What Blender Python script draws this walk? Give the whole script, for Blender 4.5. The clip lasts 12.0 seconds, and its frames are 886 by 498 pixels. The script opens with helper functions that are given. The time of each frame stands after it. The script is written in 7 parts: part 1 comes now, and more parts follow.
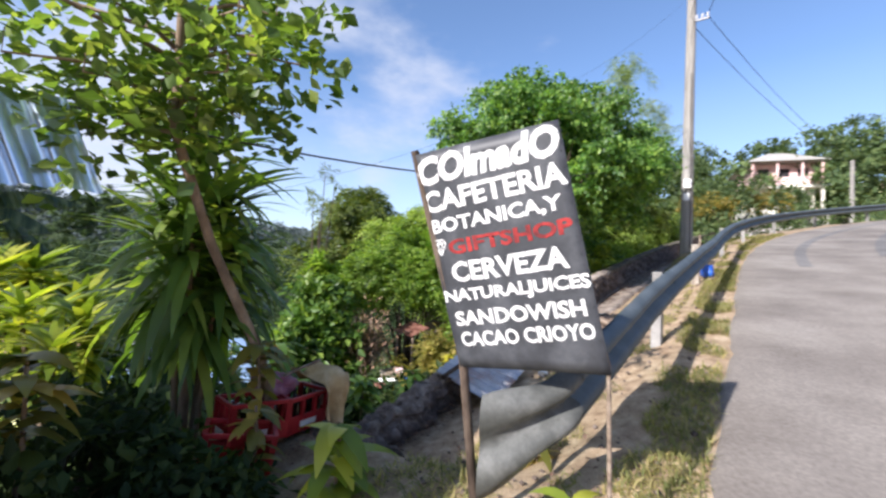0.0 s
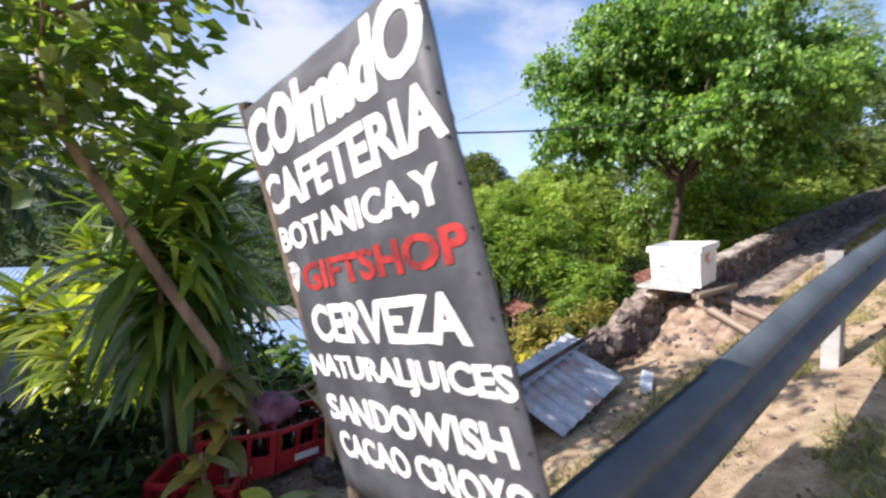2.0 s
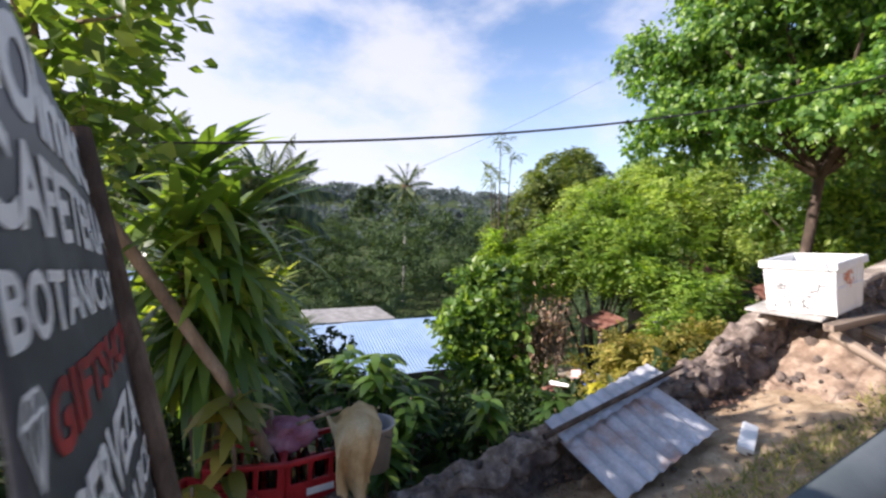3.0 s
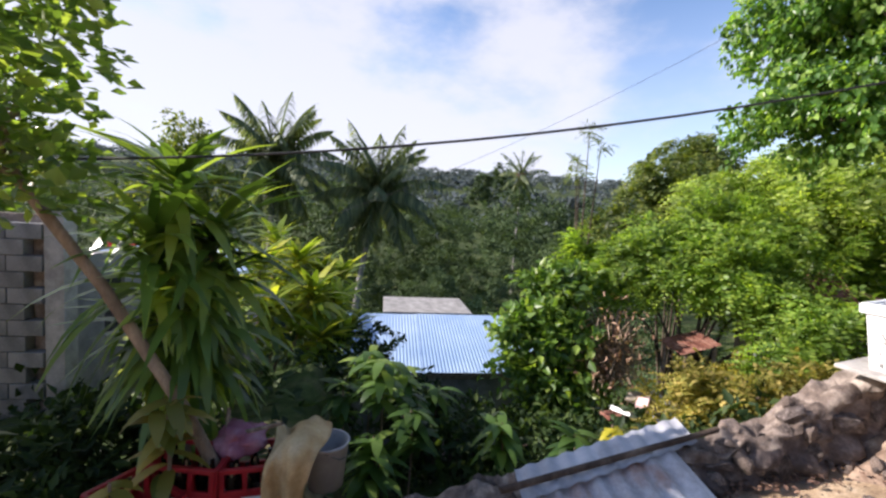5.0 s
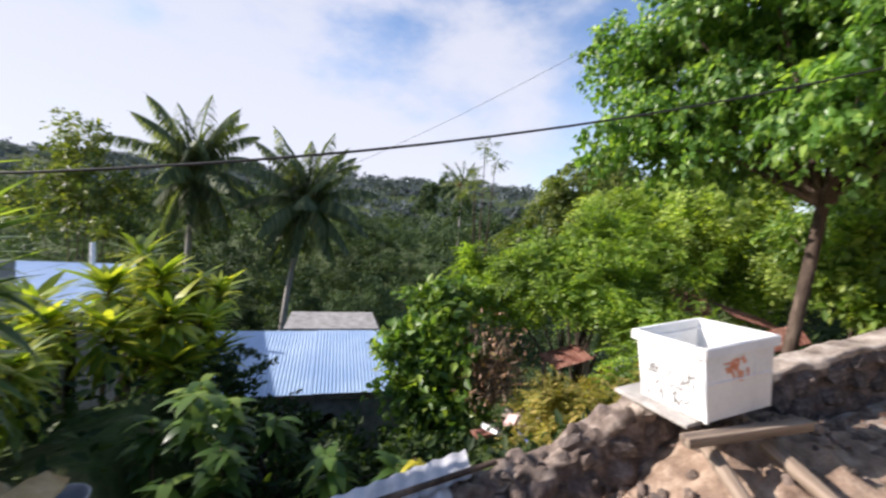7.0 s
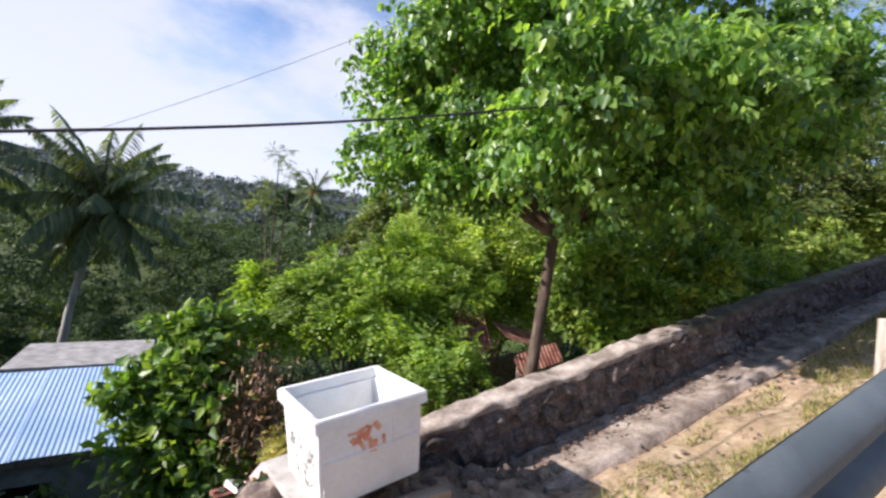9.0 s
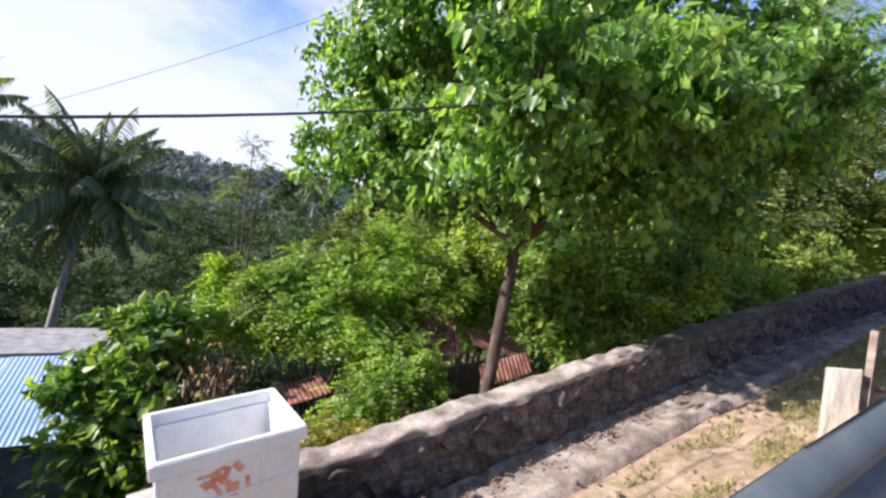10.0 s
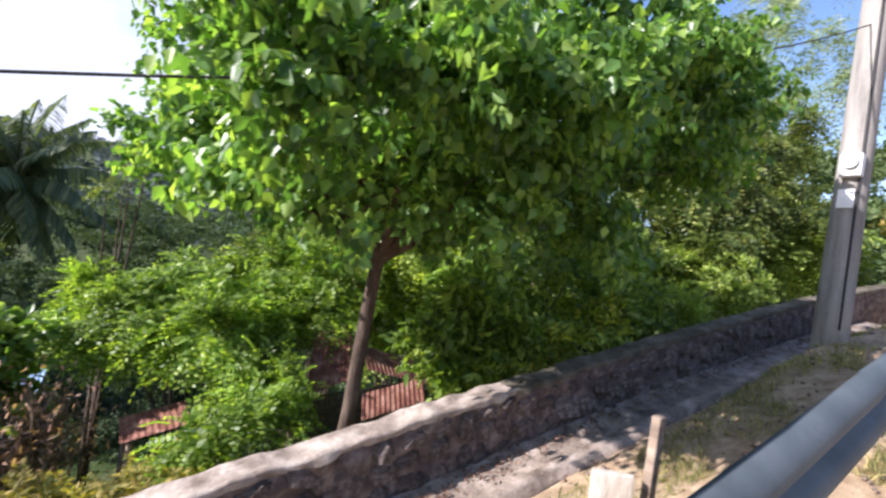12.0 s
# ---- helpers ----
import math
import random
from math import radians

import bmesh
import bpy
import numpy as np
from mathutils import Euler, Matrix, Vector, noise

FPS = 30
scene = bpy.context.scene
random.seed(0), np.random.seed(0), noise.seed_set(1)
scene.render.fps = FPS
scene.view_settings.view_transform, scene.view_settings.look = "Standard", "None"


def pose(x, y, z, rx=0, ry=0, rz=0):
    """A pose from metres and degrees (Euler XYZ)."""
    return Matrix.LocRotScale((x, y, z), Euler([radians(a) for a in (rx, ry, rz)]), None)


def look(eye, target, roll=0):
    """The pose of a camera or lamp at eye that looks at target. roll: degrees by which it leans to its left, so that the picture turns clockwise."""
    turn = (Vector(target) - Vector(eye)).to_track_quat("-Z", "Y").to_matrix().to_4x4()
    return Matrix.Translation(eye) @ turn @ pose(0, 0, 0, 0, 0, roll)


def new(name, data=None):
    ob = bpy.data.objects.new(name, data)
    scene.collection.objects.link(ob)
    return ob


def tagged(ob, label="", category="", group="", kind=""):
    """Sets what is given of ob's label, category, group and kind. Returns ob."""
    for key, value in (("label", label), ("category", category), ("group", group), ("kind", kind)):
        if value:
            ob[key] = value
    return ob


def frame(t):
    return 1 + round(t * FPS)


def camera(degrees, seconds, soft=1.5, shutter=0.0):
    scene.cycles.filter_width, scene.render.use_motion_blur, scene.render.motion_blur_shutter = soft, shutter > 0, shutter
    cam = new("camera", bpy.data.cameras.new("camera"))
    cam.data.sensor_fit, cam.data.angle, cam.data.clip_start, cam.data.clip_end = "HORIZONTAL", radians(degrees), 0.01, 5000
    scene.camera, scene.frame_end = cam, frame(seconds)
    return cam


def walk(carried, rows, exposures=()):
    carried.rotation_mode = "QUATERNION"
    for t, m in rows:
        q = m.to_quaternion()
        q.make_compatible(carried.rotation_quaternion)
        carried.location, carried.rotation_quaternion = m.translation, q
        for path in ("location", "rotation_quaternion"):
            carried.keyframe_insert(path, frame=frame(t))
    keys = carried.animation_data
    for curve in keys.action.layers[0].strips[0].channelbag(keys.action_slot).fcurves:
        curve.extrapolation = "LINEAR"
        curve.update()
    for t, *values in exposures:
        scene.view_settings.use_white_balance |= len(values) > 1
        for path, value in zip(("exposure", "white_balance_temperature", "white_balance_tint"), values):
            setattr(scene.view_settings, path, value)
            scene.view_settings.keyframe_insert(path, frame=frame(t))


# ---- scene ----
cam = camera(92.1, 12.0, 2.5, 0.35)
METRES, EYE, TILT, LEAN, TURN = 8.0, 1.5, 4.0, -3.5, 35.3
ROWS = [
    (0.0, 0.0, 0.0, 0.0, -0.0, 0.0, 0.0),
    (0.5, 0.021, 0.0324, 0.0073, 8.3, -0.23, -0.2),
    (1.0, 0.0356, 0.0711, 0.0116, 13.52, -0.42, 0.72),
    (1.5, 0.0575, 0.1032, 0.0105, 15.03, -1.75, 3.21),
    (2.0, 0.0891, 0.139, 0.0177, 17.75, -4.3, 3.44),
    (2.5, 0.1102, 0.1776, 0.0201, 25.38, -3.8, 4.56),
    (3.0, 0.125, 0.2098, 0.0276, 31.09, -3.61, 4.07),
    (3.5, 0.1502, 0.2375, 0.0352, 38.47, -3.51, 2.75),
    (5.5, 0.2217, 0.3525, 0.0482, 49.58, -4.64, 2.68),
    (6.0, 0.239, 0.3823, 0.0528, 52.53, -4.6, 2.96),
    (6.5, 0.2679, 0.4141, 0.0537, 48.49, -4.91, 2.77),
    (7.0, 0.3019, 0.446, 0.0551, 40.47, -3.56, 1.82),
    (7.5, 0.3288, 0.4909, 0.0622, 33.64, -1.88, 1.45),
    (9.5, 0.4347, 0.6391, 0.0747, 21.45, -2.89, -0.69),
    (10.0, 0.4616, 0.6692, 0.0839, 23.13, -3.15, -2.35),
    (10.5, 0.4836, 0.7031, 0.0858, 24.0, -3.34, -2.15),
    (11.0, 0.5066, 0.7343, 0.089, 23.79, -3.42, 0.45),
    (11.5, 0.541, 0.7651, 0.0956, 22.65, -3.39, -3.12),
    (12.0, 0.5695, 0.805, 0.0996, 19.74, -1.99, -4.17),
]
walk(cam, [(t, pose(0, 0, EYE, TILT, LEAN, TURN) @ pose(METRES * x, METRES * y, METRES * z, 90 + pitch, roll, yaw)) for t, x, y, z, yaw, pitch, roll in ROWS], [(0.0, 0.86, 6020, 16), (1.5, 0.95, 6120, 17), (2.5, 1.02, 6300, 19), (3.5, 1.02, 6400, 20), (7.5, 0.84, 6380, 18), (9.5, 1.00, 6150, 20), (10.5, 1.13, 6050, 21), (12.0, 1.22, 6050, 21)])

# ---- world, sun, exposure ----
SUN_DIR = Vector((-0.44, -1.85, 1.0)).normalized()
world = bpy.data.worlds.new("sky")
scene.world = world
world.use_nodes = True


def build_sky():
    nt = world.node_tree
    nt.nodes.clear()
    out = nt.nodes.new("ShaderNodeOutputWorld")
    bg = nt.nodes.new("ShaderNodeBackground")
    sky = nt.nodes.new("ShaderNodeTexSky")
    sky.sky_type = 'NISHITA'
    sky.sun_disc = False
    sky.sun_elevation = math.asin(SUN_DIR.z)
    sky.sun_rotation = math.atan2(SUN_DIR.x, SUN_DIR.y)
    sky.air_density, sky.dust_density, sky.ozone_density = 1.0, 0.6, 2.5
    tc = nt.nodes.new("ShaderNodeTexCoord")
    mp = nt.nodes.new("ShaderNodeMapping")
    mp.inputs["Scale"].default_value = (1.0, 1.0, 2.0)
    nt.links.new(tc.outputs["Generated"], mp.inputs["Vector"])
    # cumulus: broken white clouds, thicker towards the sun's side
    n1 = nt.nodes.new("ShaderNodeTexNoise")
    n1.inputs["Scale"].default_value, n1.inputs["Detail"].default_value = 2.6, 9.0
    n1.inputs["Roughness"].default_value = 0.56
    nt.links.new(mp.outputs["Vector"], n1.inputs["Vector"])
    dot = nt.nodes.new("ShaderNodeVectorMath")
    dot.operation = 'DOT_PRODUCT'
    dot.inputs[1].default_value = (-0.80, -0.50, -0.25)
    nt.links.new(tc.outputs["Generated"], dot.inputs[0])
    ad = nt.nodes.new("ShaderNodeMath")
    ad.operation = 'MULTIPLY_ADD'
    ad.inputs[1].default_value = 0.33
    nt.links.new(dot.outputs["Value"], ad.inputs[0])
    nt.links.new(n1.outputs["Fac"], ad.inputs[2])
    ramp = nt.nodes.new("ShaderNodeMapRange")
    ramp.inputs["From Min"].default_value, ramp.inputs["From Max"].default_value = 0.50, 0.76
    ramp.inputs["To Max"].default_value = 0.92
    ramp.interpolation_type = 'SMOOTHSTEP'
    nt.links.new(ad.outputs["Value"], ramp.inputs["Value"])
    mix = nt.nodes.new("ShaderNodeMix")
    mix.data_type = 'RGBA'
    mix.inputs["B"].default_value = (3.5, 3.7, 4.05, 1)
    nt.links.new(ramp.outputs["Result"], mix.inputs["Factor"])
    nt.links.new(sky.outputs["Color"], mix.inputs["A"])
    # pale haze low over the horizon
    sep = nt.nodes.new("ShaderNodeSeparateXYZ")
    nt.links.new(tc.outputs["Generated"], sep.inputs["Vector"])
    low = nt.nodes.new("ShaderNodeMapRange")
    low.inputs["From Min"].default_value, low.inputs["From Max"].default_value = 0.42, 0.0
    low.inputs["To Max"].default_value = 0.46
    nt.links.new(sep.outputs["Z"], low.inputs["Value"])
    hz = nt.nodes.new("ShaderNodeMix")
    hz.data_type = 'RGBA'
    hz.inputs["B"].default_value = (4.3, 4.6, 5.1, 1)
    nt.links.new(low.outputs["Result"], hz.inputs["Factor"])
    nt.links.new(mix.outputs["Result"], hz.inputs["A"])
    nt.links.new(hz.outputs["Result"], bg.inputs["Color"])
    bg.inputs["Strength"].default_value = 0.126
    nt.links.new(bg.outputs["Background"], out.inputs["Surface"])


build_sky()
sun = new("sun", bpy.data.lights.new("sun", 'SUN'))
sun.data.energy, sun.data.angle, sun.data.color = 5.0, radians(0.6), (1.0, 0.94, 0.84)
sun.matrix_world = look(SUN_DIR * 50, (0, 0, 0))
tagged(sun, "warm morning sun", "sun", kind="structure")


# ---- materials ----
def node_mat(name, rough=0.8, metal=0.0, spec=0.4):
    m = bpy.data.materials.new(name)
    m.use_nodes = True
    b = m.node_tree.nodes["Principled BSDF"]
    b.inputs["Roughness"].default_value = rough
    b.inputs["Metallic"].default_value = metal
    b.inputs["Specular IOR Level"].default_value = spec
    return m, m.node_tree, b


def ramp_node(nt, fac, stops):
    r = nt.nodes.new("ShaderNodeValToRGB")
    while len(r.color_ramp.elements) < len(stops):
        r.color_ramp.elements.new(0.5)
    for e, (p, c) in zip(r.color_ramp.elements, stops):
        e.position, e.color = p, (*c, 1)
    nt.links.new(fac, r.inputs["Fac"])
    return r.outputs["Color"]


def noise_fac(nt, scale, detail=6.0, rough=0.6, stretch=(1, 1, 1), coord="Object"):
    tc = nt.nodes.new("ShaderNodeTexCoord")
    mp = nt.nodes.new("ShaderNodeMapping")
    mp.inputs["Scale"].default_value = stretch
    nt.links.new(tc.outputs[coord], mp.inputs["Vector"])
    n = nt.nodes.new("ShaderNodeTexNoise")
    n.inputs["Scale"].default_value, n.inputs["Detail"].default_value, n.inputs["Roughness"].default_value = scale, detail, rough
    nt.links.new(mp.outputs["Vector"], n.inputs["Vector"])
    return n.outputs["Fac"]


def mixc(nt, fac, a, b, mode='MIX'):
    m = nt.nodes.new("ShaderNodeMix")
    m.data_type, m.blend_type = 'RGBA', mode
    for sock, v in ((m.inputs["Factor"], fac), (m.inputs["A"], a), (m.inputs["B"], b)):
        if isinstance(v, (int, float)):
            sock.default_value = v
        elif isinstance(v, tuple):
            sock.default_value = (*v, 1)
        else:
            nt.links.new(v, sock)
    return m.outputs["Result"]


def bump(nt, b, fac, strength=0.4, dist=0.02):
    bp = nt.nodes.new("ShaderNodeBump")
    bp.inputs["Strength"].default_value, bp.inputs["Distance"].default_value = strength, dist
    nt.links.new(fac, bp.inputs["Height"])
    nt.links.new(bp.outputs["Normal"], b.inputs["Normal"])


def surface(name, dark, mid, light, scale=6.0, fine=60.0, rough=0.8, metal=0.0, spec=0.35, bumpy=0.4, dist=0.01,
            stretch=(1, 1, 1), per_object=0.0, grain=0.25):
    """A weathered surface: large stains, fine grain and relief."""
    m, nt, b = node_mat(name, rough, metal, spec)
    f1 = noise_fac(nt, scale, 5.0, 0.6, stretch)
    f2 = noise_fac(nt, fine, 4.0, 0.7, stretch)
    c = ramp_node(nt, f1, [(0.3, dark), (0.5, mid), (0.72, light)])
    g = ramp_node(nt, f2, [(0.25, (1 - grain,) * 3), (0.75, (1 + grain * 0.85,) * 3)])
    c = mixc(nt, 1.0, c, g, 'MULTIPLY')
    if per_object:
        oi = nt.nodes.new("ShaderNodeObjectInfo")
        v = ramp_node(nt, oi.outputs["Random"], [(0.0, (1 - per_object,) * 3), (1.0, (1 + per_object,) * 3)])
        c = mixc(nt, 1.0, c, v, 'MULTIPLY')
    nt.links.new(c, b.inputs["Base Color"])
    mx = nt.nodes.new("ShaderNodeMath")
    mx.operation = 'MULTIPLY_ADD'
    mx.inputs[1].default_value = 0.35
    nt.links.new(f2, mx.inputs[0])
    nt.links.new(f1, mx.inputs[2])
    bump(nt, b, mx.outputs["Value"], bumpy, dist)
    return m


def leaf_mat(name, dark, mid, light, glow=0.35, rough=0.42, spec=0.45, patch=1.3, contrast=0.25):
    """Leaves: colour varies from leaf to leaf, light passes through the blade."""
    m, nt, b = node_mat(name, rough, 0.0, spec)
    geo = nt.nodes.new("ShaderNodeNewGeometry")
    dark, mid, light = ((c[0] * 1.62, c[1] * 1.42, c[2] * 1.75) for c in (dark, mid, light))
    c = ramp_node(nt, geo.outputs["Random Per Island"], [(0.0, dark), (0.55, mid), (1.0, light)])
    f = noise_fac(nt, patch, 3.0)
    g = ramp_node(nt, f, [(0.3, (1 - contrast,) * 3), (0.7, (1 + contrast, 1 + contrast * 0.8, 1 + contrast * 0.6))])
    c = mixc(nt, 1.0, c, g, 'MULTIPLY')
    nt.links.new(c, b.inputs["Base Color"])
    tr = nt.nodes.new("ShaderNodeBsdfTranslucent")
    tc = mixc(nt, 1.0, c, (1.7, 1.75, 0.6), 'MULTIPLY')
    nt.links.new(tc, tr.inputs["Color"])
    mx = nt.nodes.new("ShaderNodeMixShader")
    mx.inputs["Fac"].default_value = glow
    nt.links.new(b.outputs["BSDF"], mx.inputs[1])
    nt.links.new(tr.outputs["BSDF"], mx.inputs[2])
    nt.links.new(mx.outputs["Shader"], nt.nodes["Material Output"].inputs["Surface"])
    return m


M_GROUND, _nt, _b = node_mat("dry_earth", 0.95, 0, 0.15)


def build_ground_mat():
    nt, b = _nt, _b
    big = noise_fac(nt, 0.9, 6.0, 0.62)
    mid = noise_fac(nt, 7.0, 6.0, 0.65)
    fine = noise_fac(nt, 70.0, 4.0, 0.7)
    earth = ramp_node(nt, mid, [(0.28, (0.23, 0.15, 0.095)), (0.5, (0.44, 0.32, 0.205)), (0.72, (0.60, 0.475, 0.33))])
    green = ramp_node(nt, mid, [(0.3, (0.025, 0.045, 0.012)), (0.6, (0.06, 0.09, 0.025)), (0.8, (0.13, 0.13, 0.05))])
    # earth by the roadside, growth down the slope and beyond
    tc = nt.nodes.new("ShaderNodeTexCoord")
    sep = nt.nodes.new("ShaderNodeSeparateXYZ")
    nt.links.new(tc.outputs["Object"], sep.inputs["Vector"])
    mr = nt.nodes.new("ShaderNodeMapRange")
    mr.inputs["From Min"].default_value, mr.inputs["From Max"].default_value = -2.6, -4.2
    nt.links.new(sep.outputs["X"], mr.inputs["Value"])
    ad = nt.nodes.new("ShaderNodeMath")
    ad.operation = 'MULTIPLY_ADD'
    ad.inputs[1].default_value = 1.2
    ad.inputs[2].default_value = -0.6
    nt.links.new(big, ad.inputs[0])
    sm = nt.nodes.new("ShaderNodeMath")
    sm.use_clamp = True
    nt.links.new(ad.outputs["Value"], sm.inputs[0])
    nt.links.new(mr.outputs["Result"], sm.inputs[1])
    c = mixc(nt, sm.outputs["Value"], earth, green)
    g = ramp_node(nt, fine, [(0.25, (0.65, 0.65, 0.65)), (0.75, (1.25, 1.25, 1.25))])
    nt.links.new(mixc(nt, 1.0, c, g, 'MULTIPLY'), b.inputs["Base Color"])
    bump(nt, b, fine, 0.7, 0.02)


build_ground_mat()
M_ROAD = surface("worn_asphalt", (0.165, 0.143, 0.124), (0.235, 0.207, 0.18), (0.32, 0.287, 0.25), 0.8, 34, 0.95, 0, 0.2, 0.8, 0.012, grain=0.3)
M_TYRE = surface("tyre_darkened_asphalt", (0.12, 0.11, 0.105), (0.17, 0.16, 0.15), (0.23, 0.215, 0.20), 0.8, 160, 0.85, 0, 0.3, 0.4, 0.005)
M_STEEL = surface("galvanised_steel", (0.066, 0.079, 0.083), (0.092, 0.109, 0.114), (0.132, 0.15, 0.156), 3.0, 40, 0.55, 0.15, 0.4, 0.08, 0.003, grain=0.07)
M_DENT = surface("dull_dented_steel", (0.05, 0.052, 0.047), (0.092, 0.094, 0.086), (0.17, 0.17, 0.158), 5.0, 40, 0.6, 0.0, 0.4, 0.2, 0.006, grain=0.1)
M_STONE = surface("field_stone", (0.065, 0.052, 0.046), (0.135, 0.108, 0.096), (0.28, 0.235, 0.21), 7.0, 70, 0.92, 0, 0.25, 0.9, 0.03, per_object=0.35)
M_STONEHEAP = surface("broken_masonry", (0.07, 0.052, 0.044), (0.175, 0.135, 0.11), (0.40, 0.33, 0.27), 9.0, 60, 0.95, 0, 0.2, 0.9, 0.03)
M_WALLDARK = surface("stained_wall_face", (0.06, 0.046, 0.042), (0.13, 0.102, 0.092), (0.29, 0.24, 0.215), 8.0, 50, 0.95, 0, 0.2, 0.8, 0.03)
M_MORTAR = surface("old_mortar", (0.12, 0.095, 0.075), (0.29, 0.24, 0.20), (0.52, 0.455, 0.39), 6.0, 45, 0.95, 0, 0.2, 0.7, 0.02)
M_RUBBLE = surface("rubble_stone", (0.10, 0.074, 0.06), (0.215, 0.165, 0.135), (0.40, 0.325, 0.27), 11.0, 70, 0.95, 0, 0.2, 0.7, 0.02, per_object=0.35)
M_BLOCK = surface("concrete_block", (0.17, 0.165, 0.155), (0.27, 0.26, 0.245), (0.38, 0.365, 0.345), 4.0, 80, 0.95, 0, 0.2, 0.4, 0.008, per_object=0.12)
M_OLDBLOCK = surface("damp_grey_block", (0.16, 0.155, 0.148), (0.26, 0.252, 0.24), (0.37, 0.355, 0.335), 2.5, 80, 0.95, 0, 0.15, 0.4, 0.008, per_object=0.15)
M_CONC = surface("pale_concrete", (0.26, 0.24, 0.22), (0.40, 0.38, 0.345), (0.55, 0.52, 0.48), 5.0, 70, 0.92, 0, 0.25, 0.5, 0.01)
M_GUTTER = surface("stained_gutter_concrete", (0.13, 0.10, 0.08), (0.27, 0.22, 0.18), (0.46, 0.39, 0.33), 5.0, 40, 0.95, 0, 0.2, 0.6, 0.012)
M_POLE = surface("weathered_pole", (0.16, 0.15, 0.135), (0.265, 0.25, 0.225), (0.38, 0.36, 0.325), 3.0, 50, 0.85, 0, 0.3, 0.5, 0.01, (3, 3, 0.3))
M_WOOD = surface("weathered_wood", (0.12, 0.088, 0.066), (0.23, 0.175, 0.13), (0.37, 0.30, 0.23), 5.0, 50, 0.85, 0, 0.25, 0.5, 0.006, (0.25, 4, 4))
M_PALEWOOD = surface("pale_board", (0.38, 0.31, 0.235), (0.52, 0.44, 0.345), (0.66, 0.58, 0.47), 5.0, 50, 0.85, 0, 0.25, 0.4, 0.006)
M_GREYBOARD = surface("grey_weathered_board", (0.26, 0.21, 0.16), (0.43, 0.37, 0.30), (0.60, 0.54, 0.46), 9.0, 60, 0.9, 0, 0.2, 0.6, 0.008, (3, 3, 0.5))
M_BANK = surface("reddish_earth_bank", (0.14, 0.094, 0.068), (0.28, 0.20, 0.145), (0.46, 0.36, 0.27), 8.0, 60, 0.95, 0, 0.15, 0.9, 0.025)
M_DARKCOPING = surface("moss_stained_coping", (0.05, 0.046, 0.032), (0.105, 0.092, 0.066), (0.20, 0.175, 0.135), 5.0, 60, 0.95, 0, 0.2, 0.8, 0.02)
M_BARK = surface("brown_bark", (0.035, 0.025, 0.019), (0.08, 0.058, 0.044), (0.19, 0.145, 0.11), 7.0, 40, 0.9, 0, 0.2, 0.8, 0.02, (1, 1, 0.35))
M_PALEBARK = surface("pale_bark", (0.13, 0.095, 0.065), (0.24, 0.175, 0.12), (0.36, 0.28, 0.20), 8.0, 40, 0.9, 0, 0.2, 0.6, 0.01, (1, 1, 0.4))
M_STALK = surface("dry_flower_stalk", (0.22, 0.10, 0.045), (0.34, 0.17, 0.075), (0.46, 0.27, 0.12), 8.0, 40, 0.85, 0, 0.2, 0.4, 0.01)
M_TIN = surface("new_roof_sheet", (0.27, 0.40, 0.61), (0.34, 0.475, 0.67), (0.43, 0.56, 0.73), 0.9, 30, 0.42, 0.2, 0.5, 0.05, 0.002, grain=0.07)
M_ZINC = surface("bright_zinc_sheet", (0.46, 0.56, 0.70), (0.56, 0.65, 0.78), (0.66, 0.74, 0.84), 0.9, 30, 0.28, 0.85, 0.5, 0.05, 0.002, grain=0.07)
M_OLDTIN = surface("old_grey_sheet", (0.27, 0.27, 0.285), (0.43, 0.435, 0.46), (0.57, 0.575, 0.60), 3.0, 30, 0.55, 0.15, 0.4, 0.15, 0.004, grain=0.07)
M_RUST = surface("rusty_sheet", (0.10, 0.035, 0.026), (0.21, 0.085, 0.06), (0.40, 0.23, 0.17), 5.0, 40, 0.85, 0.15, 0.3, 0.4, 0.006)
M_PATCH = surface("sheet_rusting_at_its_end", (0.30, 0.16, 0.11), (0.42, 0.41, 0.42), (0.58, 0.585, 0.61), 2.6, 30, 0.6, 0.15, 0.4, 0.2, 0.004)
M_BOARD = surface("black_sign_paint", (0.03, 0.032, 0.037), (0.048, 0.051, 0.058), (0.095, 0.10, 0.11), 6.0, 50, 0.5, 0, 0.4, 0.35, 0.004, grain=0.07)
M_WHITE = surface("white_brush_paint", (0.60, 0.60, 0.585), (0.72, 0.72, 0.70), (0.78, 0.78, 0.76), 14.0, 90, 0.6, 0, 0.35, 0.3, 0.002, grain=0.07)
M_RED = surface("red_brush_paint", (0.09, 0.014, 0.016), (0.25, 0.018, 0.018), (0.42, 0.035, 0.03), 18.0, 90, 0.6, 0, 0.35, 0.3, 0.002, grain=0.07)
M_ENAMEL = surface("white_enamel", (0.66, 0.655, 0.63), (0.77, 0.77, 0.745), (0.84, 0.84, 0.82), 3.0, 40, 0.5, 0, 0.4, 0.15, 0.003, grain=0.07)
M_GREYLINER = surface("grey_liner", (0.42, 0.44, 0.45), (0.52, 0.54, 0.55), (0.62, 0.64, 0.65), 3.0, 40, 0.6, 0, 0.35, 0.1, 0.003, grain=0.07)
M_CRATE = surface("red_crate_plastic", (0.20, 0.008, 0.012), (0.36, 0.015, 0.02), (0.45, 0.03, 0.035), 6.0, 60, 0.45, 0, 0.45, 0.1, 0.003, grain=0.07)
M_SACK = surface("yellow_sacking", (0.36, 0.23, 0.10), (0.52, 0.37, 0.19), (0.64, 0.49, 0.29), 6.0, 120, 0.9, 0, 0.2, 0.5, 0.006)
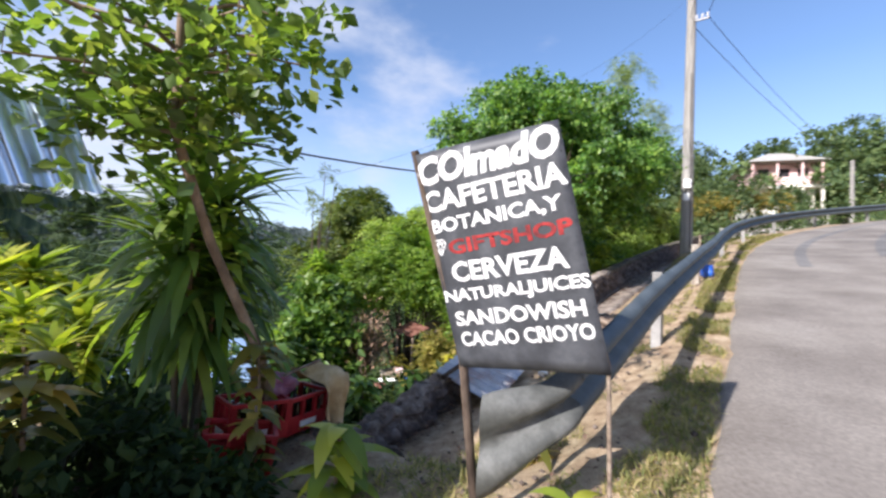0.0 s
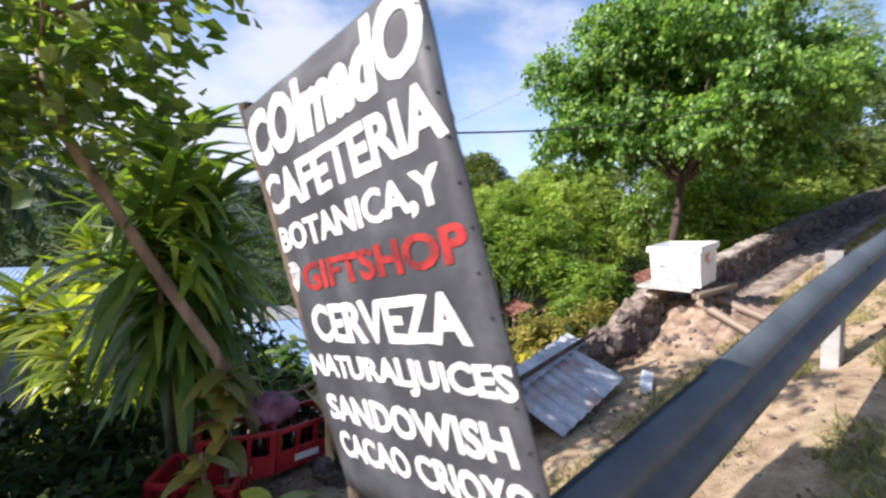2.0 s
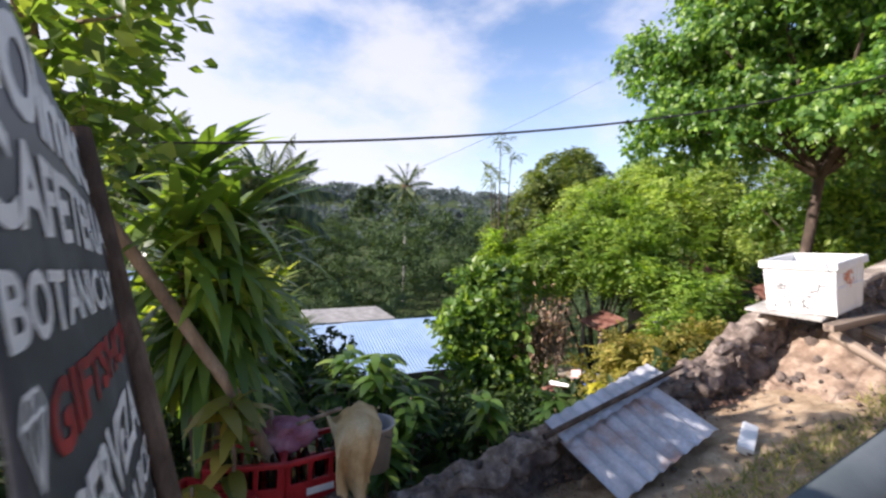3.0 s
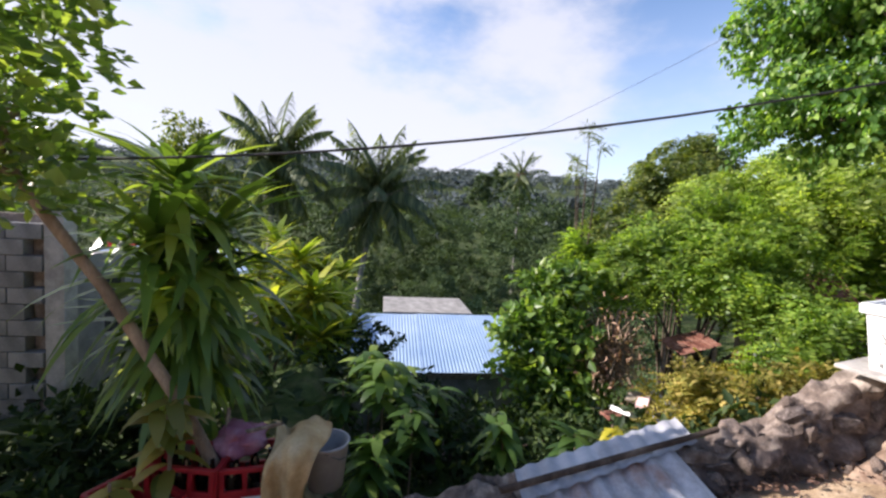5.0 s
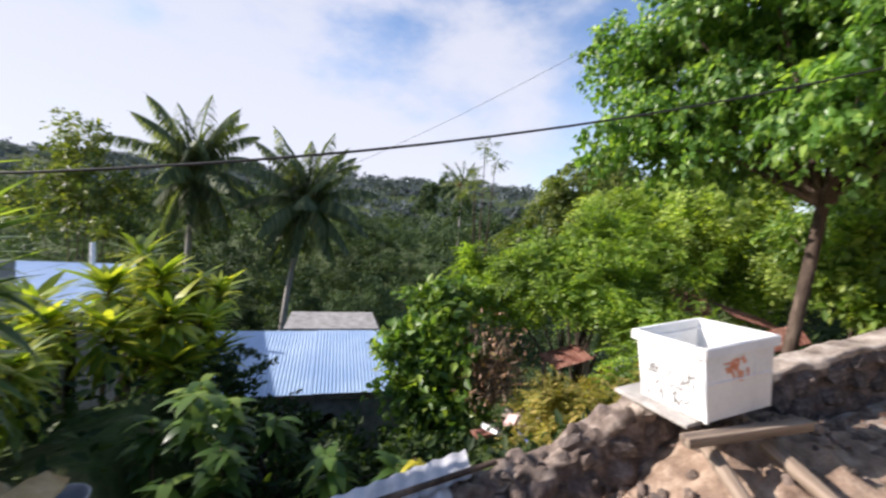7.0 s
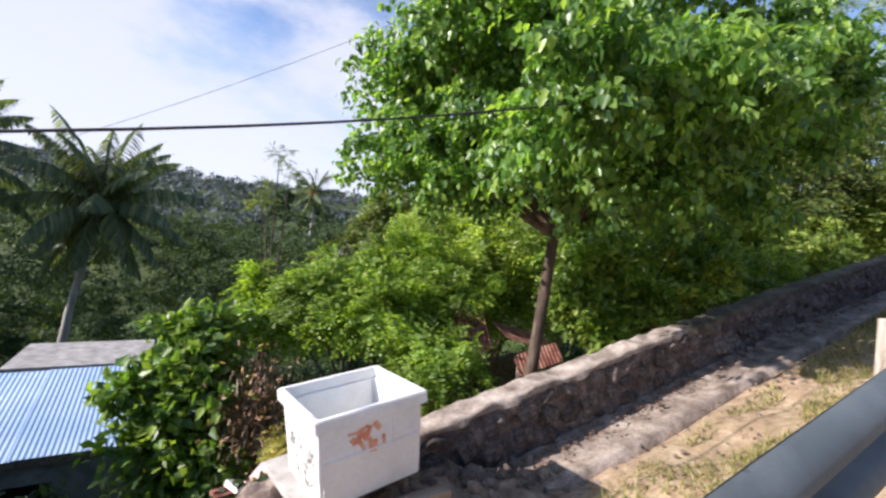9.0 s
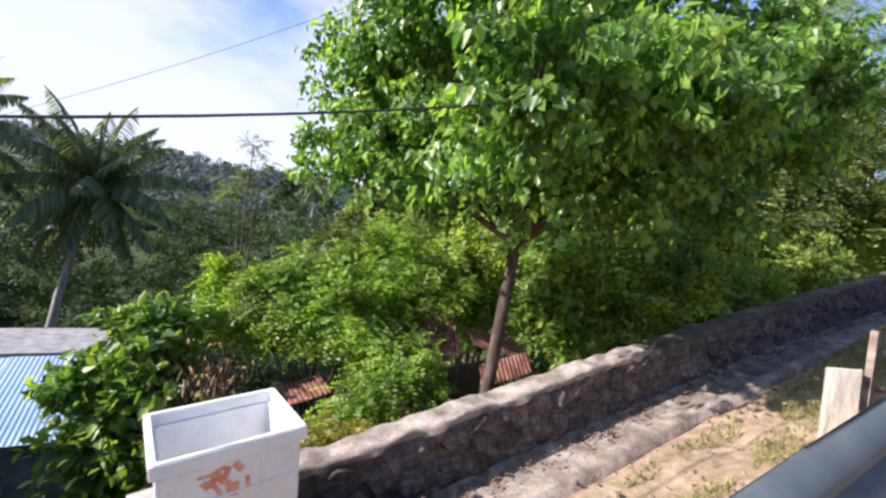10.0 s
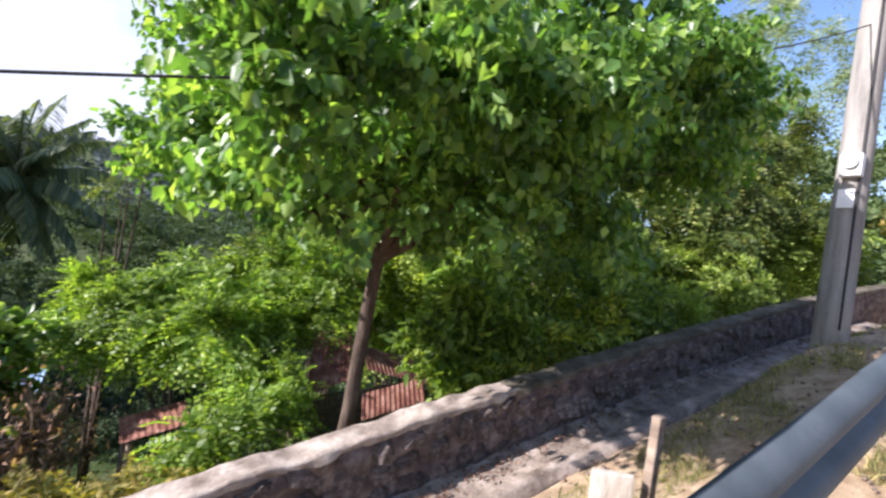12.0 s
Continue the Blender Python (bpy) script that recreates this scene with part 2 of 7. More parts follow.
M_CLOTH = surface("faded_pink_cloth", (0.18, 0.05, 0.08), (0.32, 0.13, 0.17), (0.46, 0.26, 0.30), 6.0, 120, 0.9, 0, 0.2, 0.4, 0.006)
M_BUCKET = surface("grey_bucket_plastic", (0.25, 0.24, 0.24), (0.33, 0.32, 0.32), (0.42, 0.41, 0.40), 6.0, 60, 0.5, 0, 0.4, 0.1, 0.003, grain=0.07)
M_GLASS = surface("dark_bottle_glass", (0.018, 0.012, 0.008), (0.03, 0.02, 0.012), (0.05, 0.035, 0.02), 6.0, 40, 0.1, 0, 0.6, 0.0, 0.001)
M_CABLE = surface("black_cable", (0.02, 0.02, 0.02), (0.03, 0.03, 0.03), (0.045, 0.045, 0.045), 6.0, 40, 0.6)
M_PINK = surface("pink_wall_paint", (0.72, 0.44, 0.42), (0.80, 0.55, 0.52), (0.84, 0.64, 0.60), 1.0, 20, 0.85, 0, 0.3, 0.1, 0.004, grain=0.07)
M_CREAM = surface("cream_wall_paint", (0.74, 0.70, 0.60), (0.82, 0.79, 0.70), (0.86, 0.84, 0.77), 1.0, 20, 0.85, 0, 0.3, 0.1, 0.004, grain=0.07)
M_DARK = surface("dark_opening", (0.015, 0.015, 0.017), (0.025, 0.025, 0.028), (0.04, 0.04, 0.045), 3.0, 20, 0.7)
M_BLUEBAG = surface("blue_plastic", (0.01, 0.06, 0.32), (0.02, 0.10, 0.48), (0.05, 0.18, 0.60), 8.0, 60, 0.4, 0, 0.5, 0.3, 0.01, grain=0.07)
M_REDTHING = surface("red_plastic", (0.50, 0.03, 0.02), (0.66, 0.05, 0.03), (0.72, 0.09, 0.05), 8.0, 60, 0.45, 0, 0.45, 0.2, 0.01, grain=0.07)
M_SPRAYB = surface("black_spray", (0.10, 0.10, 0.095), (0.24, 0.235, 0.225), (0.48, 0.47, 0.45), 22.0, 60, 0.7)
M_SPRAYO = surface("orange_spray", (0.62, 0.20, 0.10), (0.70, 0.30, 0.18), (0.74, 0.52, 0.42), 14.0, 60, 0.7)
M_TEAL = surface("teal_door_paint", (0.03, 0.07, 0.065), (0.05, 0.11, 0.10), (0.08, 0.15, 0.135), 4.0, 40, 0.7)

L_BIG = leaf_mat("leaf_broad_green", (0.031, 0.084, 0.019), (0.072, 0.168, 0.033), (0.175, 0.30, 0.056), 0.5, 0.34, 0.45, 1.4, 0.35)
L_ACACIA = leaf_mat("leaf_feathery", (0.042, 0.094, 0.014), (0.098, 0.19, 0.024), (0.185, 0.285, 0.042), 0.48, 0.45, 0.35, 1.1, 0.5)
L_BUSH = leaf_mat("leaf_bush", (0.032, 0.08, 0.015), (0.075, 0.155, 0.026), (0.17, 0.265, 0.045), 0.42, 0.42, 0.45, 1.3, 0.35)
L_THICKET = leaf_mat("leaf_thicket", (0.075, 0.135, 0.028), (0.145, 0.235, 0.045), (0.25, 0.35, 0.075), 0.5, 0.5, 0.3, 1.1, 0.45)
L_DRAC = leaf_mat("leaf_strap", (0.034, 0.08, 0.015), (0.076, 0.15, 0.026), (0.18, 0.27, 0.045), 0.42, 0.3, 0.45, 1.6, 0.35)
L_DRACY = leaf_mat("leaf_strap_yellow", (0.07, 0.13, 0.015), (0.155, 0.235, 0.026), (0.34, 0.39, 0.045), 0.42, 0.32, 0.45, 1.6, 0.35)
L_CROTON = leaf_mat("leaf_croton", (0.05, 0.075, 0.012), (0.13, 0.135, 0.022), (0.27, 0.22, 0.04), 0.35, 0.36)
L_YELLOW = leaf_mat("leaf_bright_yellow", (0.22, 0.25, 0.015), (0.32, 0.33, 0.02), (0.42, 0.40, 0.04), 0.35)
L_WOODS = leaf_mat("leaf_far_woods", (0.026, 0.052, 0.022), (0.038, 0.072, 0.028), (0.06, 0.10, 0.04), 0.22, 0.65, 0.12, 0.2, 0.6)
L_UPWOODS = leaf_mat("leaf_upper_woods", (0.03, 0.06, 0.022), (0.055, 0.10, 0.032), (0.11, 0.165, 0.055), 0.3, 0.6, 0.22, 0.2, 0.5)
# Pale blue-grey: distance haze is put into the leaf colour.
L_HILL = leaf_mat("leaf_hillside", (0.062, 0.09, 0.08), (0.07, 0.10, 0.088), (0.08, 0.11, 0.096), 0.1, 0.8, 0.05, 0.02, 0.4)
L_PALM = leaf_mat("leaf_palm", (0.038, 0.066, 0.028), (0.072, 0.112, 0.044), (0.14, 0.185, 0.075), 0.34, 0.55, 0.35)
L_MIDGREEN = leaf_mat("leaf_mid_green", (0.032, 0.06, 0.013), (0.068, 0.115, 0.022), (0.14, 0.18, 0.036), 0.36, 0.45, 0.35, 0.8, 0.45)
L_DEEP = leaf_mat("leaf_deep_green", (0.018, 0.05, 0.011), (0.042, 0.098, 0.019), (0.10, 0.175, 0.034), 0.4, 0.5, 0.25, 0.9, 0.4)
L_WISPY = leaf_mat("leaf_bamboo", (0.09, 0.15, 0.06), (0.14, 0.21, 0.085), (0.21, 0.28, 0.12), 0.4)
# Kept near black: deep shade of yard and slope is put into this colour.
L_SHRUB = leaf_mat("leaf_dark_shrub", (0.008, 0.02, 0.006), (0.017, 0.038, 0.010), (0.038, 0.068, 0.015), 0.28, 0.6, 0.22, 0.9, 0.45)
L_YARD = leaf_mat("leaf_yard_tree", (0.04, 0.084, 0.018), (0.086, 0.155, 0.03), (0.17, 0.24, 0.05), 0.5, 0.36, 0.5)
L_FLOWER = leaf_mat("flower_petal", (0.38, 0.16, 0.01), (0.42, 0.20, 0.01), (0.45, 0.25, 0.015), 0.3)
L_LITTER = leaf_mat("dead_leaf", (0.05, 0.034, 0.02), (0.10, 0.066, 0.04), (0.20, 0.145, 0.08), 0.15, 0.8)
L_DRY = leaf_mat("dry_twig_leaf", (0.16, 0.10, 0.055), (0.27, 0.185, 0.10), (0.40, 0.30, 0.18), 0.25, 0.8)
L_GRASS = leaf_mat("dry_grass", (0.075, 0.105, 0.026), (0.15, 0.175, 0.05), (0.30, 0.285, 0.11), 0.35, 0.7)
L_DRYWEED = leaf_mat("leaf_dry_weed", (0.09, 0.11, 0.02), (0.16, 0.175, 0.035), (0.27, 0.25, 0.07), 0.4, 0.6, 0.2, 1.5, 0.5)
L_WEED = leaf_mat("weed_leaf", (0.10, 0.14, 0.025), (0.20, 0.23, 0.04), (0.34, 0.34, 0.08), 0.38)


# ---- mesh tools ----
def finish(name, me, mat, parent=None, label="", smooth=False):
    me.materials.append(mat)
    if smooth:
        me.polygons.foreach_set("use_smooth", [True] * len(me.polygons))
    ob = new(name, me)
    if parent:
        ob.parent = parent
    return tagged(ob, label)


def part(name, bm, mat, parent=None, label="", smooth=False):
    me = bpy.data.meshes.new(name)
    bm.to_mesh(me)
    bm.free()
    return finish(name, me, mat, parent, label, smooth)


def np_part(name, V, F, mat, parent=None, label="", smooth=False):
    """A mesh from arrays of vertices and of faces that all have the same number of corners."""
    me = bpy.data.meshes.new(name)
    V, F = np.asarray(V, dtype=np.float32), np.asarray(F, dtype=np.int32)
    me.vertices.add(len(V))
    me.vertices.foreach_set("co", V.ravel())
    me.loops.add(F.size)
    me.loops.foreach_set("vertex_index", F.ravel())
    me.polygons.add(len(F))
    me.polygons.foreach_set("loop_start", np.arange(0, F.size, F.shape[1], dtype=np.int32))
    me.update(calc_edges=True)
    return finish(name, me, mat, parent, label, smooth)


def thing(name, at, label, category, group="", kind=""):
    ob = new(name)
    ob.location = at
    return tagged(ob, label, category, group, kind)


def box_bm(sx, sy, sz, at=(0, 0, 0), bev=0.0, taper=1.0, rot=None, bm=None):
    own = bm is None
    bm = bmesh.new() if own else bm
    g = bmesh.ops.create_cube(bm, size=1.0)["verts"]
    for v in g:
        k = taper if v.co.z < 0 else 1.0
        v.co = Vector((v.co.x * sx * k, v.co.y * sy * k, v.co.z * sz))
        if rot:
            v.co = rot @ v.co
        v.co += Vector(at)
    if bev and own:
        bmesh.ops.bevel(bm, geom=list(bm.edges), offset=bev, segments=2, affect='EDGES', profile=0.6)
    return bm


def tube_arrays(points, radii, sides=8, rng=None, rough=0.0):
    pts = [Vector(p) for p in points]
    V, F = [], []
    ref = Vector((0.31, 0.95, 0.1))
    for i, p in enumerate(pts):
        d = (pts[min(i + 1, len(pts) - 1)] - pts[max(i - 1, 0)]).normalized()
        a = d.cross(ref)
        a = a.normalized() if a.length > 1e-4 else d.orthogonal().normalized()
        b = d.cross(a)
        for s in range(sides):
            t = 2 * math.pi * s / sides
            r = radii[i] * (1 + (rng.uniform(-rough, rough) if rng is not None else 0))
            V.append(p + a * (math.cos(t) * r) + b * (math.sin(t) * r))
    for i in range(len(pts) - 1):
        for s in range(sides):
            n = (s + 1) % sides
            F.append((i * sides + s, i * sides + n, (i + 1) * sides + n, (i + 1) * sides + s))
    return [tuple(v) for v in V], F


def tubes(name, runs, mat, parent=None, label="", sides=8, rng=None, rough=0.0):
    """Several tapered tubes, each (points, radii), joined into one part."""
    AV, AF = [], []
    for pts, rad in runs:
        V, F = tube_arrays(pts, rad, sides, rng, rough)
        AF += [tuple(i + len(AV) for i in f) for f in F]
        AV += V
    return np_part(name, AV, AF, mat, parent, label, True)


def unit(a):
    return a / np.maximum(np.linalg.norm(a, axis=-1, keepdims=True), 1e-9)


def leaves(name, P, D, L, W, mat, parent=None, label="", rng=None, up=(0, 0, 1), flat=0.5, fold=0.18, droop=0.1, wide=0.42, face=None):
    """Folded leaf blades: at P, pointing along D, of lengths L and widths W."""
    n = len(P)
    D = unit(D)
    N = unit(np.array(up) * flat + rng.normal(size=(n, 3)) * (1 - flat) * 0.8)
    if face is not None:
        N = unit(face + np.array(up) * 0.35 + rng.normal(size=(n, 3)) * 0.4)
    S = unit(np.cross(D, N))
    N = np.cross(S, D)
    L = np.broadcast_to(np.asarray(L, float), (n,))[:, None]
    W = np.broadcast_to(np.asarray(W, float), (n,))[:, None]
    tip = P + D * L - N * L * droop
    m1 = P + D * L * wide
    V = np.stack([P, m1 + S * W / 2 + N * W * fold, P + D * L * 0.82 + S * W * 0.22 - N * L * droop * 0.4, tip,
                  P + D * L * 0.82 - S * W * 0.22 - N * L * droop * 0.4, m1 - S * W / 2 + N * W * fold], 1)
    k = np.arange(n)[:, None] * 6
    F = np.concatenate([k + np.array([[0, 1, 2, 3]]), k + np.array([[0, 3, 4, 5]])])
    return np_part(name, V.reshape(-1, 3), F, mat, parent, label)


def small_leaves(name, P, D, L, W, mat, parent=None, label="", rng=None, flat=0.5, face=None):
    """Plain diamond blades of one quad, for foliage made of many small leaves."""
    n = len(P)
    D = unit(D)
    N = unit(np.array((0, 0, 1.0)) * flat + rng.normal(size=(n, 3)) * (1 - flat))
    if face is not None:
        N = unit(face + np.array((0, 0, 0.4)) + rng.normal(size=(n, 3)) * 0.26)
    S = unit(np.cross(D, N))
    L = np.broadcast_to(np.asarray(L, float), (n,))[:, None]
    W = np.broadcast_to(np.asarray(W, float), (n,))[:, None]
    V = np.stack([P, P + D * L * 0.5 + S * W / 2, P + D * L, P + D * L * 0.5 - S * W / 2], 1)
    F = np.arange(n)[:, None] * 4 + np.array([[0, 1, 2, 3]])
    return np_part(name, V.reshape(-1, 3), F, mat, parent, label)


def straps(name, P, D, L, W, mat, parent=None, label="", rng=None, bend=1.2, seg=5):
    """Long strap leaves that arch over and hang."""
    n = len(P)
    D = unit(D)
    L = np.broadcast_to(np.asarray(L, float), (n,))
    W = np.broadcast_to(np.asarray(W, float), (n,))
    side = unit(np.cross(D, np.array((0, 0, 1.0)) + rng.normal(size=(n, 3)) * 0.12))
    bendv = np.broadcast_to(np.asarray(bend, float), (n,))
    rows, p, d = [], P.copy(), D.copy()
    prof = [0.55, 0.95, 1.0, 0.85, 0.5, 0.06]
    for i in range(seg + 1):
        w = (W * np.interp(i / seg, np.linspace(0, 1, 6), prof))[:, None]
        nn = np.cross(side, d)
        rows += [p + side * w / 2 + nn * w * 0.16, p - side * w / 2 + nn * w * 0.16]
        d = unit(d + np.array((0, 0, -1.0)) * (bendv / seg)[:, None])
        p = p + d * (L / seg)[:, None]
    V = np.stack(rows, 1)
    k = (np.arange(n) * 2 * (seg + 1))[:, None]
    F = np.concatenate([k + np.array([[2 * i, 2 * i + 1, 2 * i + 3, 2 * i + 2]]) for i in range(seg)])
    return np_part(name, V.reshape(-1, 3), F, mat, parent, label)


# ---- lie of the land ----
SLOPE = 0.195


def road_x(y):
    y = np.asarray(y, float)
    s = np.clip((y - 8) / 10, 0, 2.5)
    return 0.85 * s ** 2.6 + np.clip(y - 33, 0, None) * 0.95


def road_z(y):
    y = np.asarray(y, float)
    return SLOPE * np.clip(y, -30, 38) + 0.05 * np.clip(y - 38, 0, 60)


def smooth(a, b, x):
    t = np.clip((x - a) / (b - a), 0, 1)
    return t * t * (3 - 2 * t)


def ground_z(x, y):
    x, y = np.asarray(x, float), np.asarray(y, float)
    xr = x - road_x(y)
    verge = np.interp(xr, [-12, -7, -4.5, -3.12, -3.02, -2.65, -2.1, -1.5, -1.0, -0.62, -0.15, 5.7, 7, 12, 30, 80],
                      [-5.0, -2.7, -1.55, -1.0, -0.78, -0.72, -0.62, -0.47, -0.2, -0.05, -0.02, -0.02, 0.4, 2.5, 7, 20])
    yard = np.interp(xr, [-12, -8, -6, -4.5, -3, -1.6, -0.62, -0.15, 5.7, 7, 12, 30, 80],
                     [-2.2, -1.0, -0.3, -0.28, -0.25, -0.16, -0.05, -0.02, -0.02, 0.4, 2.5, 7, 20])
    verge = verge * (1 - 0.75 * smooth(11.0, 14.2, y) * smooth(-2.15, -1.65, xr) * (xr < 0))
    k = smooth(2.2, 3.0, y)
    near = road_z(y) + yard * (1 - k) + verge * k
    valley = np.interp(x, [-1500, -900, -620, -420, -260, -140, -80, -30, -12, -8.7], [95, 84, 66, 34, 2, -8, -9.5, -6.5, -4.0, -3.0])
    s0 = -5.5 - 0.6 * np.clip(y - 5, 0, 30)
    w = smooth(0, 6, s0 - x)
    z = near * (1 - w) + valley * w
    z = z + smooth(55, 170, y) * 30 * smooth(-160, 0, x)
    return z


def gz(x, y):
    return float(ground_z(x, y))


def wall_x(y):
    """The road-side face of the old stone wall."""
    return float(np.interp(y, [2, 10, 13, 17, 24], [-2.72, -2.66, -2.58, -2.30, -1.2]))


def build_ground():
    def axis(fine_a, fine_b, step, far):
        a = list(np.arange(fine_a, fine_b, step))
        s, p = step, fine_b
        up = []
        while p < far:
            up.append(p)
            s *= 1.22
            p += s
        s, p, dn = step, fine_a - step, []
        while p > -far:
            dn.append(p)
            s *= 1.22
            p -= s
        return np.array(dn[::-1] + a + up + [far * 1.2])
    xs, ys = axis(-9, 1.2, 0.09, 1500), axis(-3, 16, 0.11, 1500)
    X, Y = np.meshgrid(xs, ys)
    Z = ground_z(X, Y)
    rng = np.random.default_rng(4)
    fineness = smooth(-0.2, -0.9, X - road_x(Y))
    bumps = np.array([[noise.noise(Vector((a * 1.7, b * 1.7, 0))) * 0.05 + noise.noise(Vector((a * 6, b * 6, 3))) * 0.018 for a in xs] for b in ys])
    Z = Z + bumps * fineness + rng.normal(size=Z.shape) * 0.004 * fineness
    wx = np.interp(Y, [2, 10, 13, 17, 24], [-2.72, -2.66, -2.58, -2.30, -1.2])
    Z = np.where((X > wx - 0.1) & (X < wx + 0.6) & (Y > 7.7) & (Y < 19.2), ground_z(X, Y) - 0.05, Z)
    Z = Z - 0.04 * ((X - road_x(Y) > 0.05) & (X - road_x(Y) < 5.4))
    V = np.stack([X, Y, Z], -1).reshape(-1, 3)
    nx, ny = len(xs), len(ys)
    i = (np.arange(ny - 1)[:, None] * nx + np.arange(nx - 1)[None, :]).ravel()
    F = np.stack([i, i + 1, i + 1 + nx, i + nx], 1)
    ob = np_part("ground", V, F, M_GROUND, smooth=True)
    tagged(ob, "dry brown earth bank with patches of growth", "ground", kind="structure")


def build_road():
    ys = np.concatenate([np.arange(-14, 20, 0.2), np.arange(20, 70, 0.8)])
    us = np.array([0, 0.06, 0.5, 1.4, 2.8, 4.2, 5.5])
    V = []
    for y in ys:
        e = -0.15 + 0.05 * noise.noise(Vector((0, y * 1.1, 0))) + 0.03 * noise.noise(Vector((0, y * 4.5, 2)))
        for j, u in enumerate(us):
            x = float(road_x(y)) + e + u
            V.append((x, y, float(road_z(y)) + (-0.03 if j == 0 else 0.008 + 0.03 * math.sin(math.pi * u / 5.5))))
    n = len(us)
    F = [(r * n + c, r * n + c + 1, (r + 1) * n + c + 1, (r + 1) * n + c) for r in range(len(ys) - 1) for c in range(n - 1)]
    ob = np_part("road", V, F, M_ROAD, smooth=True)
    tagged(ob, "steep worn grey asphalt road with a ragged edge", "road", kind="structure")


build_ground()
build_road()


# ---- guardrail ----
def rail_line(y):
    """The beam's place in plan beside the road."""
    return float(road_x(y)) + float(np.interp(y, [2, 4, 7.5, 9, 12, 18], [-0.72, -0.70, -0.58, -0.50, -0.50, -0.60]))


def build_guardrail():
    root = thing("guardrail", (-0.62, 2.3, gz(-0.62, 2.3)), "grey galvanised steel guardrail along the road verge", "guardrail")
    o = root.location
    prof = [(0.0, 0.155), (0.02, 0.155), (0.045, 0.135), (0.075, 0.115), (0.08, 0.075), (0.055, 0.045), (0.01, 0.022), (0.0, 0.0),
            (0.01, -0.022), (0.055, -0.045), (0.08, -0.075), (0.075, -0.115), (0.045, -0.135), (0.02, -0.155), (0.0, -0.155)]
    back = [(x - 0.006, z) for x, z in prof[::-1]]
    loop = prof + back
    ys = [2.15, 2.5, 3, 4, 5, 6, 7, 8] + [8 + 0.8 * i for i in range(1, 40)]
    path = [(rail_line(y), y, float(road_z(y)) + 0.56 + 0.045 * float(smooth(2.3, 5.0, y))) for y in ys]
    for k in range(0, len(path) - 1, 5):
        seg = path[k:k + 6]
        V, F = [], []
        for i, p in enumerate(seg):
            a, b = Vector(seg[max(i - 1, 0)]), Vector(seg[min(i + 1, len(seg) - 1)])
            d = (b - a).normalized()
            s = Vector((d.y, -d.x, 0)).normalized()
            u = s.cross(d)
            for x, z in loop:
                V.append(tuple(Vector(p) + s * (x + 0.004 * (k // 5 % 2)) + u * z - o))
        n = len(loop)
        for i in range(len(seg) - 1):
            for j in range(n):
                F.append((i * n + j, i * n + (j + 1) % n, (i + 1) * n + (j + 1) % n, (i + 1) * n + j))
        np_part("beam", V, F, M_STEEL, root)
    # flared end wing, crumpled and bent away from the road
    V, F = [], []
    st = 12
    for i in range(st + 1):
        t = i / st
        y = 2.16 - 0.34 * t
        x = rail_line(2.15) - 0.30 * t ** 1.5
        ang = -1.25 * t
        s = Vector((math.cos(ang), math.sin(ang), 0))
        grow = 1.0 + 0.55 * smooth(0.3, 1.0, t)
        z = float(road_z(2.15)) + 0.56 - 0.26 * t
        flat = 1.0 - 0.6 * smooth(0.5, 1.0, t) + 0.3 * math.sin(9 * t) * t
        for px, pz in loop:
            V.append(tuple(Vector((x, y, z)) + s * px * flat + Vector((0, 0, pz * grow)) - o))
    n = len(loop)
    for i in range(st):
        for j in range(n):
            F.append((i * n + j, i * n + (j + 1) % n, (i + 1) * n + (j + 1) % n, (i + 1) * n + j))
    np_part("end_wing", V, F, M_DENT, root, "flared steel end wing, dented", True)
    for y in [5.29] + [13.01 + 3.86 * i for i in range(5)]:
        x = rail_line(y) - 0.15
        z0 = gz(x, y)
        zt = float(road_z(y)) + 0.69
        bm = box_bm(0.10, 0.15, zt - z0 + 0.25, (x - o.x, y - o.y, (zt + z0 - 0.25) / 2 - o.z), 0.008)
        post = part("post", bm, M_BLOCK, root, "grey concrete post")
        part("spacer_block", box_bm(0.10, 0.09, 0.2, (x + 0.09 - o.x, y - o.y, zt - 0.13 - o.z), 0.006), M_STEEL, post)
        for dz in (0.0, -0.09):
            bm = bmesh.new()
            bmesh.ops.create_uvsphere(bm, u_segments=8, v_segments=5, radius=0.02)
            for v in bm.verts:
                v.co = Vector((v.co.x * 0.5 + x + 0.165 - o.x, v.co.y + y - o.y, v.co.z + zt - 0.11 + dz - o.z))
            part("bolt", bm, M_STEEL, post)


build_guardrail()


# ---- painted sign ----
TL, TR, BR, BL = Vector((-1.325, 1.555, 2.085)), Vector((-0.645, 1.668, 2.19)), Vector((-0.45, 1.88, 1.145)), Vector((-1.134, 1.796, 1.08))
S_N = (TR - TL).cross(BL - TL).normalized()


def on_sign(u, v, off=0.0):
    p = TL * (1 - u) * (1 - v) + TR * u * (1 - v) + BR * u * v + BL * (1 - u) * v
    wav = 0.005 * math.sin(5.5 * v + 2 * u) + 0.004 * noise.noise(Vector((u * 5, v * 6, 0))) - 0.015 * (u - 0.5) ** 2
    return p + S_N * (off + wav)


